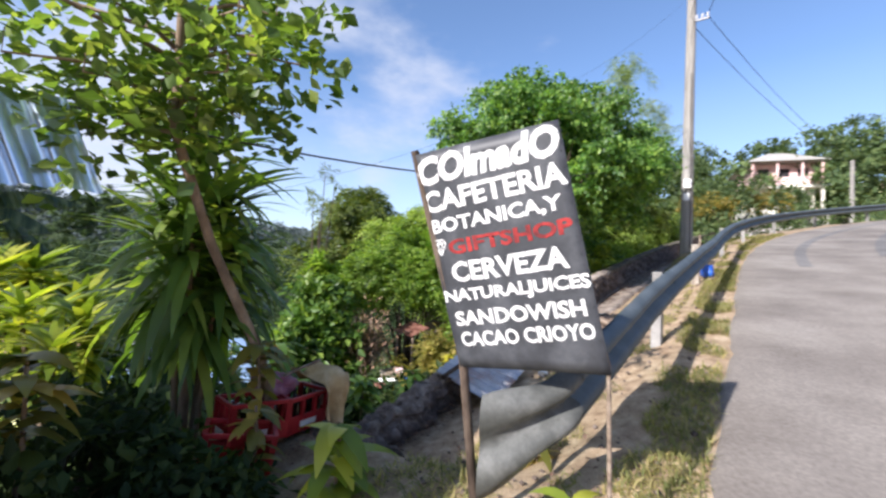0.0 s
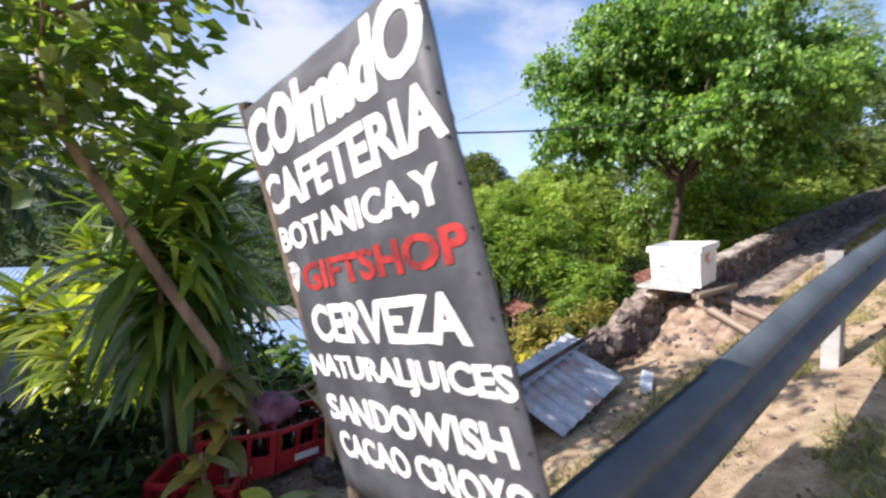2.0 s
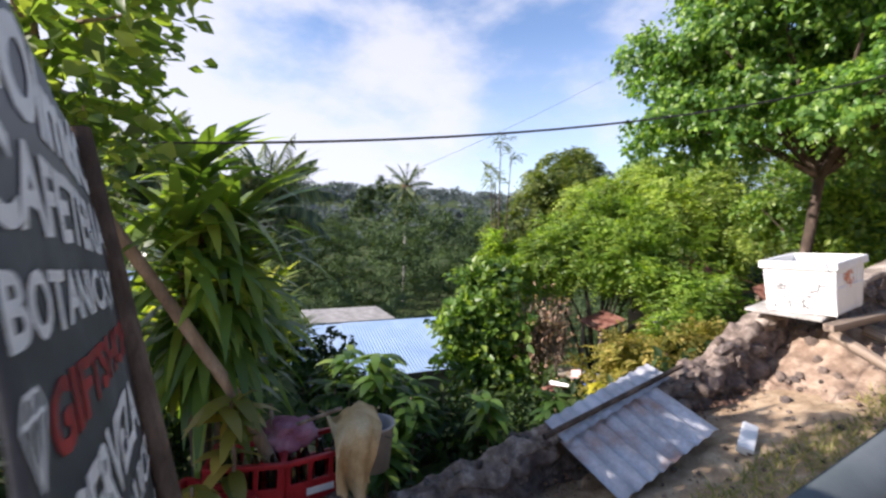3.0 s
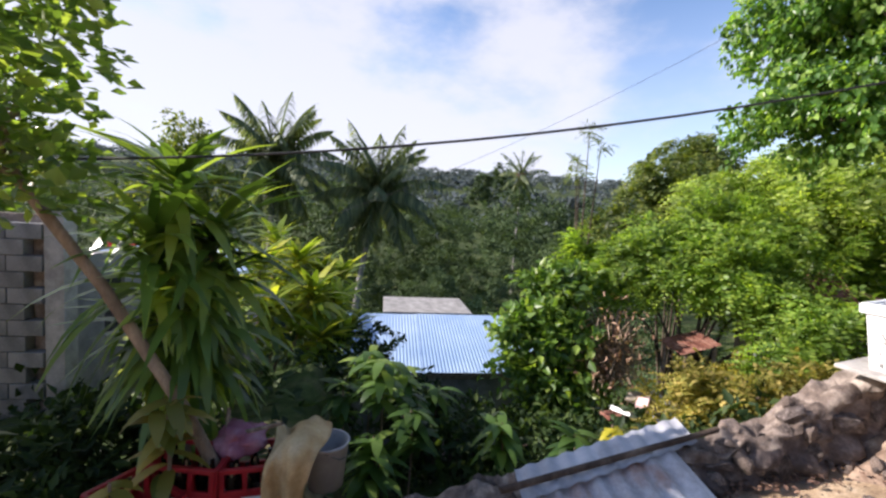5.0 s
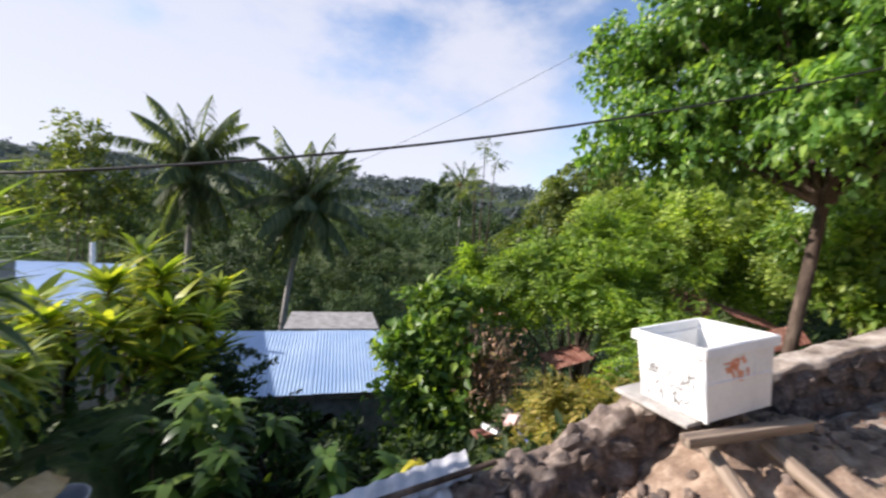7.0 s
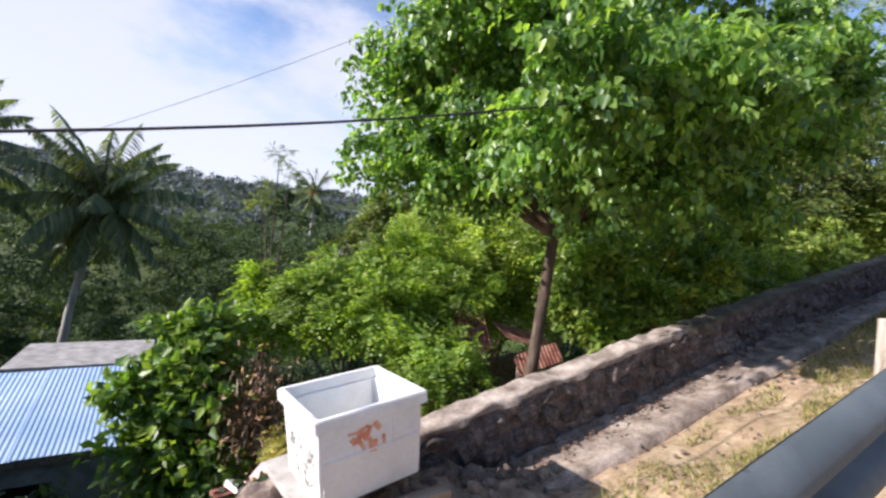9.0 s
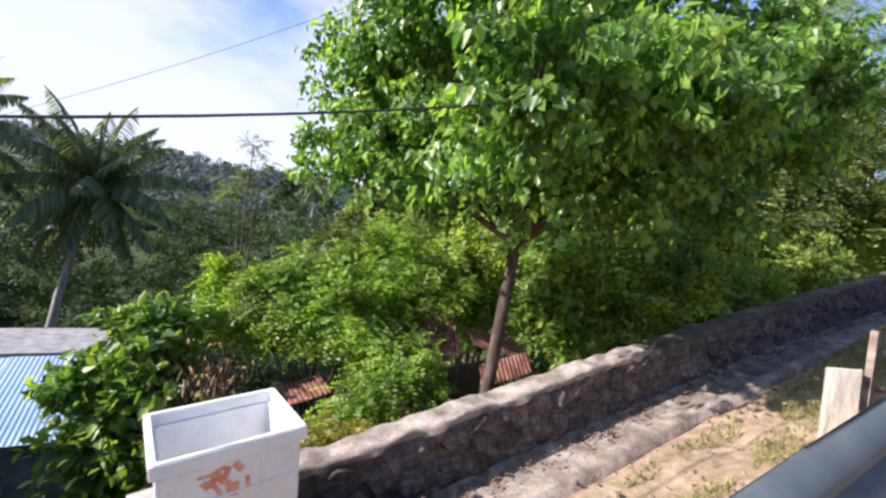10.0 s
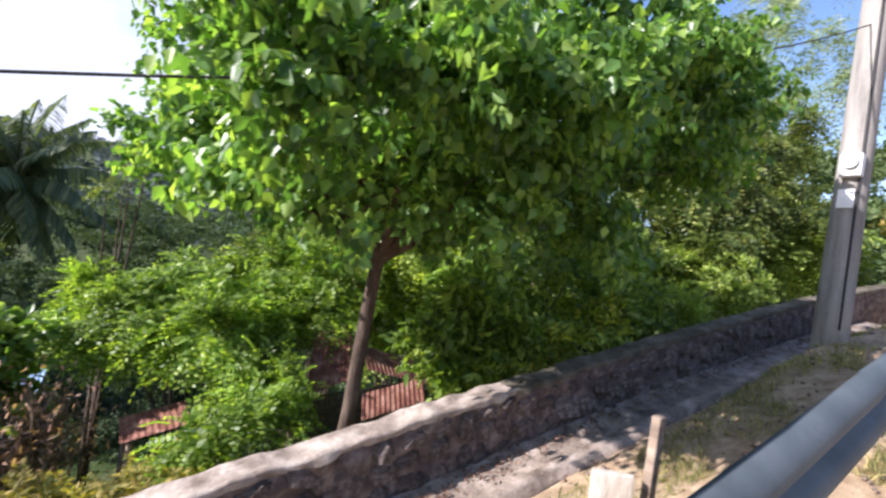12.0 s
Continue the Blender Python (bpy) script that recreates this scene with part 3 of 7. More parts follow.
def lettering(sign, text, u0, u1, v0, v1, rise, mat, slant=0.0, fat=0.022, back=False):
    cu = bpy.data.curves.new("lettering", 'FONT')
    cu.body, cu.offset, cu.resolution_u, cu.shear = text, fat, 3, slant
    tmp = new("lettering", cu)
    bpy.context.view_layer.update()
    me = bpy.data.meshes.new_from_object(tmp.evaluated_get(bpy.context.evaluated_depsgraph_get()))
    bpy.data.objects.remove(tmp)
    co = [v.co.copy() for v in me.vertices]
    xa, xb = min(c.x for c in co), max(c.x for c in co)
    ya, yb = min(c.y for c in co), max(c.y for c in co)
    bm = bmesh.new()
    bm.from_mesh(me)
    bmesh.ops.subdivide_edges(bm, edges=[e for e in bm.edges if e.calc_length() > 0.25], cuts=2)
    for v in bm.verts:
        fu, fv = (v.co.x - xa) / (xb - xa), (yb - v.co.y) / (yb - ya)
        u, w = u0 + (u1 - u0) * fu, v0 + (v1 - v0) * fv
        u += 0.004 * noise.noise(Vector((u * 20, w * 20, 5)))
        w += 0.004 * noise.noise(Vector((u * 16, w * 16, 9)))
        w -= rise * fu
        v.co = (on_sign(1 - u, w, 0.0082) if back else on_sign(u, w, -0.0022)) - TL
    return part("lettering", bm, mat, sign, mat.name.split("_")[0] + " hand-painted word " + text)


def build_sign():
    sign = thing("painted_sign", TL, "black hand-painted shop sign with white lettering, leaning on thin stakes", "sign")
    nu, nv = 14, 20
    V, F = [], []
    for off in (0.0, 0.006):
        for j in range(nv + 1):
            for i in range(nu + 1):
                u, v = i / nu, j / nv
                if i in (0, nu):
                    u += 0.006 * noise.noise(Vector((i, v * 14, 1)))
                if j in (0, nv):
                    v += 0.006 * noise.noise(Vector((u * 14, j, 2)))
                V.append(tuple(on_sign(u, v, off) - TL))
    n = (nu + 1) * (nv + 1)
    at = lambda i, j, s: s * n + j * (nu + 1) + i
    for j in range(nv):
        for i in range(nu):
            F.append((at(i, j, 0), at(i, j + 1, 0), at(i + 1, j + 1, 0), at(i + 1, j, 0)))
            F.append((at(i, j, 1), at(i + 1, j, 1), at(i + 1, j + 1, 1), at(i, j + 1, 1)))
    for i in range(nu):
        F.append((at(i, 0, 0), at(i + 1, 0, 0), at(i + 1, 0, 1), at(i, 0, 1)))
        F.append((at(i, nv, 0), at(i, nv, 1), at(i + 1, nv, 1), at(i + 1, nv, 0)))
    for j in range(nv):
        F.append((at(0, j, 0), at(0, j, 1), at(0, j + 1, 1), at(0, j + 1, 0)))
        F.append((at(nu, j, 0), at(nu, j + 1, 0), at(nu, j + 1, 1), at(nu, j, 1)))
    np_part("board", V, F, M_BOARD, sign, "thin black-painted sheet with buckled edges")
    for back in (False, True):
        lettering(sign, "COlmadO", 0.005, 0.985, 0.022, 0.152, 0.018, M_WHITE, 0.22, 0.045, back)
        lettering(sign, "CAFETERIA", 0.0, 0.985, 0.18, 0.275, 0.024, M_WHITE, 0.0, 0.032, back)
        lettering(sign, "BOTANICA,Y", 0.018, 0.925, 0.31, 0.384, 0.030, M_WHITE, 0.0, 0.032, back)
        lettering(sign, "GIFTSHOP", 0.113, 0.963, 0.412, 0.476, 0.036, M_RED, 0.0, 0.035, back)
        lettering(sign, "CERVEZA", 0.10, 0.895, 0.513, 0.604, 0.030, M_WHITE, 0.0, 0.032, back)
        lettering(sign, "NATURALJUICES", 0.008, 0.995, 0.64, 0.710, 0.042, M_WHITE, 0.0, 0.032, back)
        lettering(sign, "SANDOWISH", 0.055, 0.937, 0.738, 0.807, 0.040, M_WHITE, 0.0, 0.032, back)
        lettering(sign, "CACAO CRIOYO", 0.06, 0.962, 0.834, 0.901, 0.040, M_WHITE, 0.0, 0.032, back)
    # small diamond drawn in white lines
    pts = {"a": (0.010, 0.425), "b": (0.030, 0.405), "c": (0.078, 0.403), "d": (0.100, 0.420), "e": (0.050, 0.476), "f": (0.038, 0.423), "g": (0.072, 0.421), "h": (0.054, 0.404)}
    for back in (False, True):
        bm = bmesh.new()
        for a, b in ("ab", "bc", "cd", "de", "ea", "af", "fg", "gd", "fe", "ge", "fh", "hg"):
            p, q = [(on_sign(1 - pts[k][0], pts[k][1], 0.0082) if back else on_sign(*pts[k], -0.0022)) - TL for k in (a, b)]
            s = (q - p).cross(S_N).normalized() * 0.0026
            bm.faces.new([bm.verts.new(c) for c in (p + s, q + s, q - s, p - s)])
        part("diamond_drawing", bm, M_WHITE, sign, "small white line drawing of a diamond")
    for (u, v), foot, r in (((0.012, -0.02), (-1.06, 1.93), 0.021), ((0.985, 0.90), (-0.44, 1.94), 0.009)):
        top = on_sign(u, v, 0.02)
        bot = Vector((*foot, gz(*foot) - 0.1))
        mid = on_sign(u + 0.005, 0.97, 0.024)
        tubes("stake", [([tuple(top - TL), tuple((top + mid) / 2 - TL), tuple(mid - TL), tuple(bot - TL)], [r, r * 1.1, r * 1.1, r * 1.2])], M_BARK if r > 0.01 else M_WOOD, sign, "thin wooden stake", 7)
    rng = random.Random(5)
    for k in range(14):
        v = 0.05 + k * 0.068
        p = on_sign(0.975 + rng.uniform(-0.008, 0.008), v, -0.004) - TL
        bm = bmesh.new()
        bmesh.ops.create_uvsphere(bm, u_segments=6, v_segments=4, radius=0.003)
        bmesh.ops.translate(bm, verts=bm.verts, vec=p)
        part("nail", bm, M_CABLE, sign)


build_sign()


# ---- old stone wall ----
def stone_mesh(seed, name):
    rng = random.Random(seed)
    bm = bmesh.new()
    bmesh.ops.create_icosphere(bm, subdivisions=2 if seed >= 20 else 1, radius=0.5)
    for v in bm.verts:
        c = v.co.copy()
        m = max(abs(c.x), abs(c.y), abs(c.z))
        v.co = c.lerp(c / m * 0.5, 0.55) * (1 + 0.3 * noise.noise(c * 2.2 + Vector((seed, 0, 0)))) * rng.uniform(0.9, 1.1)
    me = bpy.data.meshes.new(name)
    bm.to_mesh(me)
    bm.free()
    return me


STONES = [stone_mesh(i, "stone") for i in range(9)]
for _me in STONES:
    _me.materials.append(M_STONE)
RUBBLES = [stone_mesh(20 + i, "rubble_stone") for i in range(7)]
for _me in RUBBLES:
    _me.materials.append(M_RUBBLE)


def wall_top(y):
    hi = float(road_z(y)) - 0.14
    lo = float(road_z(y)) - 0.40 + 0.05 * noise.noise(Vector((y * 3.1, 1, 8)))
    k = 0.5 * float(smooth(5.88, 6.02, y)) + 0.3 * float(smooth(6.18, 6.26, y)) + 0.2 * float(smooth(6.42, 6.5, y))
    return lo * (1 - k) + hi * k - 0.05 * (1 - float(smooth(2.9, 4.2, y))) + 0.025 * noise.noise(Vector((y * 2.2, 0, 4)))


def build_wall():
    wall = thing("retaining_wall", (0, 0, 0), "low old wall of dark field stones in pale mortar", "wall", kind="structure")
    ys = list(np.arange(2.75, 13.0, 0.04)) + list(np.arange(13.0, 24.01, 0.12))
    us = [0.0, 0.015, 0.045, 0.08, 0.12, 0.16, 0.20, 0.23, 0.25]
    lv = 14
    V, F = [], []

    def relief(y, z):
        """Stones standing proud of recessed joints, rougher towards the broken end."""
        wob = 0.10 * noise.noise(Vector((y * 2.5, z * 2.5, 4)))
        f = noise.voronoi(Vector((y * 4.6 + wob, z * 5.6 + wob, 0)))[0]
        rough = 1 - float(smooth(6.3, 6.9, y))
        return (0.055 + 0.07 * rough) * min(0.45, f[1] - f[0]) / 0.45 - 0.03 + (0.012 + 0.03 * rough) * noise.noise(Vector((y * 9, z * 9, 2)))
    for y in ys:
        zb, zt = gz(wall_x(y) + 0.05, y) - 0.3, wall_top(y)
        rough = 1 - float(smooth(6.3, 6.9, y))
        ring = [(0.0, zb)] + [(relief(y, zb + (zt - zb) * k / lv), zb + (zt - zb) * k / lv) for k in range(1, lv)]
        ring += [(-u, zt - (0.02 if i in (0, 8) else 0) + (0.026 + 0.045 * rough) * noise.noise(Vector((u * 9, y * 6, 7))) + 0.03 * rough * noise.noise(Vector((u * 22, y * 19, 5)))) for i, u in enumerate(us)]
        ring += [(-0.25, zb - 0.5)]
        V += [(wall_x(y) + a, y, z) for a, z in ring]
    n = len(V) // len(ys)
    for i in range(len(ys) - 1):
        F += [(i * n + j, (i + 1) * n + j, (i + 1) * n + j + 1, i * n + j + 1) for j in range(n - 1)]
    face = [f for k, f in enumerate(F) if k % (n - 1) < lv - 1 or k % (n - 1) >= n - 2]
    cap = [f for k, f in enumerate(F) if lv - 1 <= k % (n - 1) < n - 2]
    np_part("mortar_core", V, face, M_WALLDARK, wall, "dark stained rubble masonry face", True)
    np_part("coping", V, [f for f in cap if 6.4 < V[f[0]][1] <= 10.6], M_MORTAR, wall, "pale worn mortar top")
    # the coping is darker beyond y 10.6
    np_part("coping", V, [f for f in cap if V[f[0]][1] > 10.6], M_DARKCOPING, wall, "darker mortar top")
    np_part("broken_top", V, [f for f in cap if V[f[0]][1] <= 6.4], M_STONEHEAP, wall, "rough broken top of stone and mortar")
    bm = bmesh.new()
    bm.faces.new([bm.verts.new(v) for v in V[:n]])
    bm.faces.new([bm.verts.new(v) for v in V[-n:]])
    part("wall_end", bm, M_WALLDARK, wall)
    rng = random.Random(11)
    count, y = 0, 2.8
    while y < 15.6 and count < 292:
        w = rng.uniform(0.18, 0.36)
        zb, zt = gz(wall_x(y) + 0.05, y) - 0.03, wall_top(y) - 0.03
        z = zb
        while z < zt - 0.05 and count < 292:
            h = min(rng.uniform(0.14, 0.30), zt - z)
            if h < 0.06:
                break
            ob = new("stone", STONES[rng.randrange(9)])
            ob.parent = wall
            ob.matrix_basis = Matrix.LocRotScale((wall_x(y) + rng.uniform(-0.055, -0.025), y + w / 2 + rng.uniform(-0.03, 0.03), z + h / 2),
                                                 Euler((rng.uniform(-0.25, 0.25), rng.uniform(-0.2, 0.2), rng.uniform(-0.25, 0.25))), (0.16, w * 1.04, h * 1.02))
            z += h
            count += 1
        y += w * 0.97


# ---- buildings ----
def corrugated(name, a, b, c, mat, parent, pitch=0.076, amp=0.006, rows=2, label="", thick=0.002, at=Vector()):
    """A corrugated sheet: a to b across the waves, a to c along them."""
    a, b, c = Vector(a), Vector(b), Vector(c)
    across, along = b - a, c - a
    n = across.cross(along).normalized()
    k = max(8, int(across.length / pitch * 6))
    V, F = [], []
    for s in (0, 1):
        for j in range(rows + 1):
            for i in range(k + 1):
                u = across.length * i / k
                p = a + across * (i / k) + along * (j / rows) + n * (amp * math.sin(2 * math.pi * u / pitch) - s * thick)
                V.append(tuple(p - at))
    m = (k + 1) * (rows + 1)
    for j in range(rows):
        for i in range(k):
            q = j * (k + 1) + i
            F.append((q, q + 1, q + k + 2, q + k + 1))
            F.append((m + q, m + q + k + 1, m + q + k + 2, m + q + 1))
    return np_part(name, V, F, mat, parent, label, True)


def wall_slab(name, p, q, zb, zt, thick, mat, parent, label="", openings=()):
    """An upright wall from p to q in plan with openings (from, to, sill, head) along it."""
    p, q = Vector((*p, 0)), Vector((*q, 0))
    d = (q - p).normalized()
    s = Vector((d.y, -d.x, 0)) * thick
    xs = sorted({0.0, (q - p).length, *[v for o in openings for v in o[:2]]})
    zs = sorted({zb, zt, *[v for o in openings for v in o[2:]]})
    bm = bmesh.new()
    for x0, x1 in zip(xs, xs[1:]):
        for z0, z1 in zip(zs, zs[1:]):
            if any(o[0] < (x0 + x1) / 2 < o[1] and o[2] < (z0 + z1) / 2 < o[3] for o in openings):
                continue
            c = [p + d * x + s * k + Vector((0, 0, z)) for x in (x0, x1) for k in (0, 1) for z in (z0, z1)]
            v = [bm.verts.new(k) for k in c]
            for f in ((0, 1, 3, 2), (4, 6, 7, 5), (0, 4, 5, 1), (2, 3, 7, 6), (1, 5, 7, 3), (0, 2, 6, 4)):
                bm.faces.new([v[i] for i in f])
    bmesh.ops.remove_doubles(bm, verts=bm.verts, dist=1e-4)
    return part(name, bm, mat, parent, label)


def build_blue_roof_house():
    h = thing("small_house", (0, 0, 0), "low house with a pale blue corrugated metal roof below the road", "house")
    wall_slab("wall", (-9.1, 2.4), (-9.1, 6.2), -3.4, -1.22, 0.15, M_BLOCK, h, "", [(1.2, 2.0, -3.3, -1.6)])
    wall_slab("wall", (-11.2, 2.4), (-11.2, 6.2), -4.2, -0.60, 0.15, M_BLOCK, h)
    wall_slab("wall", (-11.2, 6.35), (-9.1, 6.35), -4.0, -1.2, 0.15, M_BLOCK, h)
    wall_slab("wall", (-9.1, 2.3), (-11.2, 2.3), -4.0, -1.2, 0.15, M_BLOCK, h)
    corrugated("roof_sheet", (-8.8, 1.6, -1.13), (-8.8, 4.0, -1.13), (-11.3, 1.6, -0.47), M_TIN, h, label="pale blue corrugated sheet with streaks")
    corrugated("roof_sheet", (-8.8, 3.92, -1.115), (-8.8, 6.6, -1.115), (-11.3, 3.92, -0.455), M_TIN, h, label="pale blue corrugated sheet")
    part("eaves_board", box_bm(0.03, 4.9, 0.12, (-8.87, 4.1, -1.21)), M_WOOD, h)
    b = thing("concrete_roof_house", (0, 0, 0), "flat concrete roof slab of a low house", "house")
    part("roof_slab", box_bm(2.2, 2.5, 0.10, (-12.9, 4.3, -0.58), 0.02), M_BLOCK, b)
    part("wall", box_bm(1.9, 2.2, 3.6, (-12.9, 4.3, -2.44)), M_BLOCK, b)


def build_block_house():
    h = thing("block_house", (0, 0, 0), "unfinished grey concrete block house in shade", "house")
    # front wall of laid blocks, its end beside the yard
    wall_slab("wall", (-6.1, -1.1), (-6.1, -5.0), -0.9, 1.9, 0.14, M_MORTAR, h)
    rng = random.Random(3)
    me = bpy.data.meshes.new("block")
    bm = box_bm(0.16, 0.385, 0.19, (0, 0, 0), 0.006)
    bm.to_mesh(me)
    bm.free()
    me.materials.append(M_OLDBLOCK)
    for r in range(13):
        for c in range(9):
            ob = new("block", me)
            ob.parent = h
            ob.location = (-6.01 + rng.uniform(-0.004, 0.004), -1.3 - 0.4 * c - (0.2 if r % 2 else 0.0), -0.7 + 0.2 * r)
    part("corner_pillar", box_bm(0.24, 0.22, 2.95, (-6.06, -0.98, 0.5), 0.01), M_CONC, h, "pale concrete corner pillar")
    wall_slab("side_wall", (-9.0, -1.05), (-6.2, -1.05), -1.4, 1.35, 0.14, M_OLDBLOCK, h, "", [(1.5, 2.0, 0.1, 1.0)])
    part("window_board", box_bm(0.5, 0.03, 0.9, (-7.25, -1.12, 0.55)), M_DARK, h)
    s = thing("tin_roofed_shed", (0, 0, 0), "grey-walled shed with a shiny metal roof among the plants", "shed")
    wall_slab("wall", (-9.1, -0.25), (-9.1, -3.6), -1.8, 0.42, 0.12, M_OLDBLOCK, s, "", [(0.3, 1.0, -1.7, 0.1)])
    wall_slab("wall", (-12.0, -0.25), (-9.1, -0.25), -1.8, 0.42, 0.12, M_OLDBLOCK, s)
    part("door", box_bm(0.03, 0.66, 1.75, (-9.18, -0.9, -0.82)), M_TEAL, s, "dark teal painted door")
    part("roof_beam", box_bm(0.08, 3.7, 0.10, (-8.95, -1.9, 0.42)), M_WOOD, s, "dark wooden eaves beam")
    corrugated("roof_sheet", (-8.8, 0.05, 0.50), (-8.8, -3.8, 0.50), (-12.2, 0.05, 0.98), M_TIN, s, label="shiny corrugated roof sheet")
    w = thing("white_post", (-11.3, -1.0, 0.2), "upright white pipe behind the shed roof", "pipe")
    tubes("pipe", [([(0, 0, -2.5), (0, 0, 1.35)], [0.05, 0.05])], M_WHITE, w)
    r = thing("red_chair", (-8.3, -1.7, 0.6), "broken red plastic chair lying on the roof edge", "chair")
    part("seat", box_bm(0.42, 0.42, 0.03, (0, 0, 0.42), 0.008, rot=Euler((0.3, -0.5, 0.2)).to_matrix()), M_REDTHING, r)
    part("backrest", box_bm(0.04, 0.42, 0.45, (-0.3, 0.02, 0.65), 0.008, rot=Euler((0.3, -0.3, 0.2)).to_matrix()), M_REDTHING, r)
    for dx, dy in ((-0.15, -0.15), (0.17, -0.15), (0.17, 0.17), (-0.15, 0.17)):
        tubes("leg", [([(dx, dy, 0.45), (dx * 1.3 + 0.1, dy * 1.2, 0.06)], [0.02, 0.018])], M_REDTHING, r, "", 6)
    a = thing("hanging_roof_sheets", (-2.9, -0.6, 1.0), "blue and white striped corrugated sheets fixed up as an awning", "awning")
    at = Vector(a.location)
    corrugated("sheet", (-2.74, 0.76, 1.84), (-4.3, -0.95, 1.86), (-2.92, 0.60, 2.34), M_ZINC, a, 0.19, 0.05, label="pale blue corrugated sheet", at=at)
    # Second sheet is added, hidden behind the first, to shade the yard.
    corrugated("roof_sheet", (-2.98, 0.35, 2.28), (-2.98, -2.3, 2.45), (-4.5, -1.15, 2.28), M_OLDTIN, a, 0.11, 0.014, label="grey corrugated awning roof, added out of sight to shade the yard", at=at)
    for x, y in ((-1.3, -0.35),):
        tubes("post", [([(x - 0.1, y, -1.4), (x - 0.06, y, 1.25)], [0.035, 0.03])], M_WOOD, a, "wooden post", 7)


def build_rust_shack():
    h = thing("rusty_shack", (0, 0, 0), "collapsed shack with rusty red corrugated roof behind the wall", "shack")
    for y, zt in ((9.95, 0.76), (10.55, 0.95), (12.05, 0.80)):
        tubes("post", [([(-5.85, y, -1.6), (-5.85, y, zt)], [0.05, 0.045])], M_WOOD, h, "", 6)
    tubes("prop", [([(-5.15, 10.5, -1.0), (-5.1, 10.5, 0.86)], [0.04, 0.035])], M_WOOD, h, "", 6)
    wall_slab("wall", (-6.1, 10.0), (-6.1, 11.7), -1.6, 0.62, 0.06, M_WOOD, h)
    wall_slab("wall", (-7.6, 10.0), (-6.1, 10.0), -1.8, 0.62, 0.06, M_WOOD, h)
    def roof(a, b, c, label):
        corrugated("roof_sheet", a, b, c, M_RUST, h, label=label)
    roof((-5.8, 9.9, 0.77), (-5.8, 10.52, 0.98), (-6.6, 10.2, 1.45), "rusty pink-red corrugated sheet tilted up")
    roof((-5.7, 10.75, 1.15), (-5.7, 12.13, 0.80), (-6.5, 11.0, 1.30), "rusty red corrugated sheet")
    roof((-4.9, 10.35, 0.76), (-4.9, 11.29, 0.94), (-5.2, 10.46, 0.99), "loose orange rusty sheet leaning at the front")
    part("rafter", box_bm(0.07, 2.1, 0.09, (-5.95, 10.85, 0.72), rot=Euler((0.09, 0, 0)).to_matrix()), M_WOOD, h)
    corrugated("side_sheet", (-5.5, 8.5, 0.05), (-5.5, 9.2, 0.12), (-5.75, 8.5, 0.48), M_OLDTIN, h, label="grey corrugated sheet standing on edge")
    s = thing("scrap_roof", (0, 0, 0), "rust-red corrugated sheets over a low lean-to among bushes", "lean-to")
    corrugated("roof_sheet", (-6.4, 7.9, 0.10), (-6.45, 8.65, 0.26), (-6.95, 7.85, 0.20), M_RUST, s, label="rust-red corrugated sheet")
    for x, y, z in ((-6.43, 8.0, 0.09), (-6.47, 8.55, 0.21), (-6.88, 7.95, 0.17)):
        tubes("post", [([(x, y, z - 1.8), (x, y, z)], [0.04, 0.035])], M_WOOD, s, "", 6)


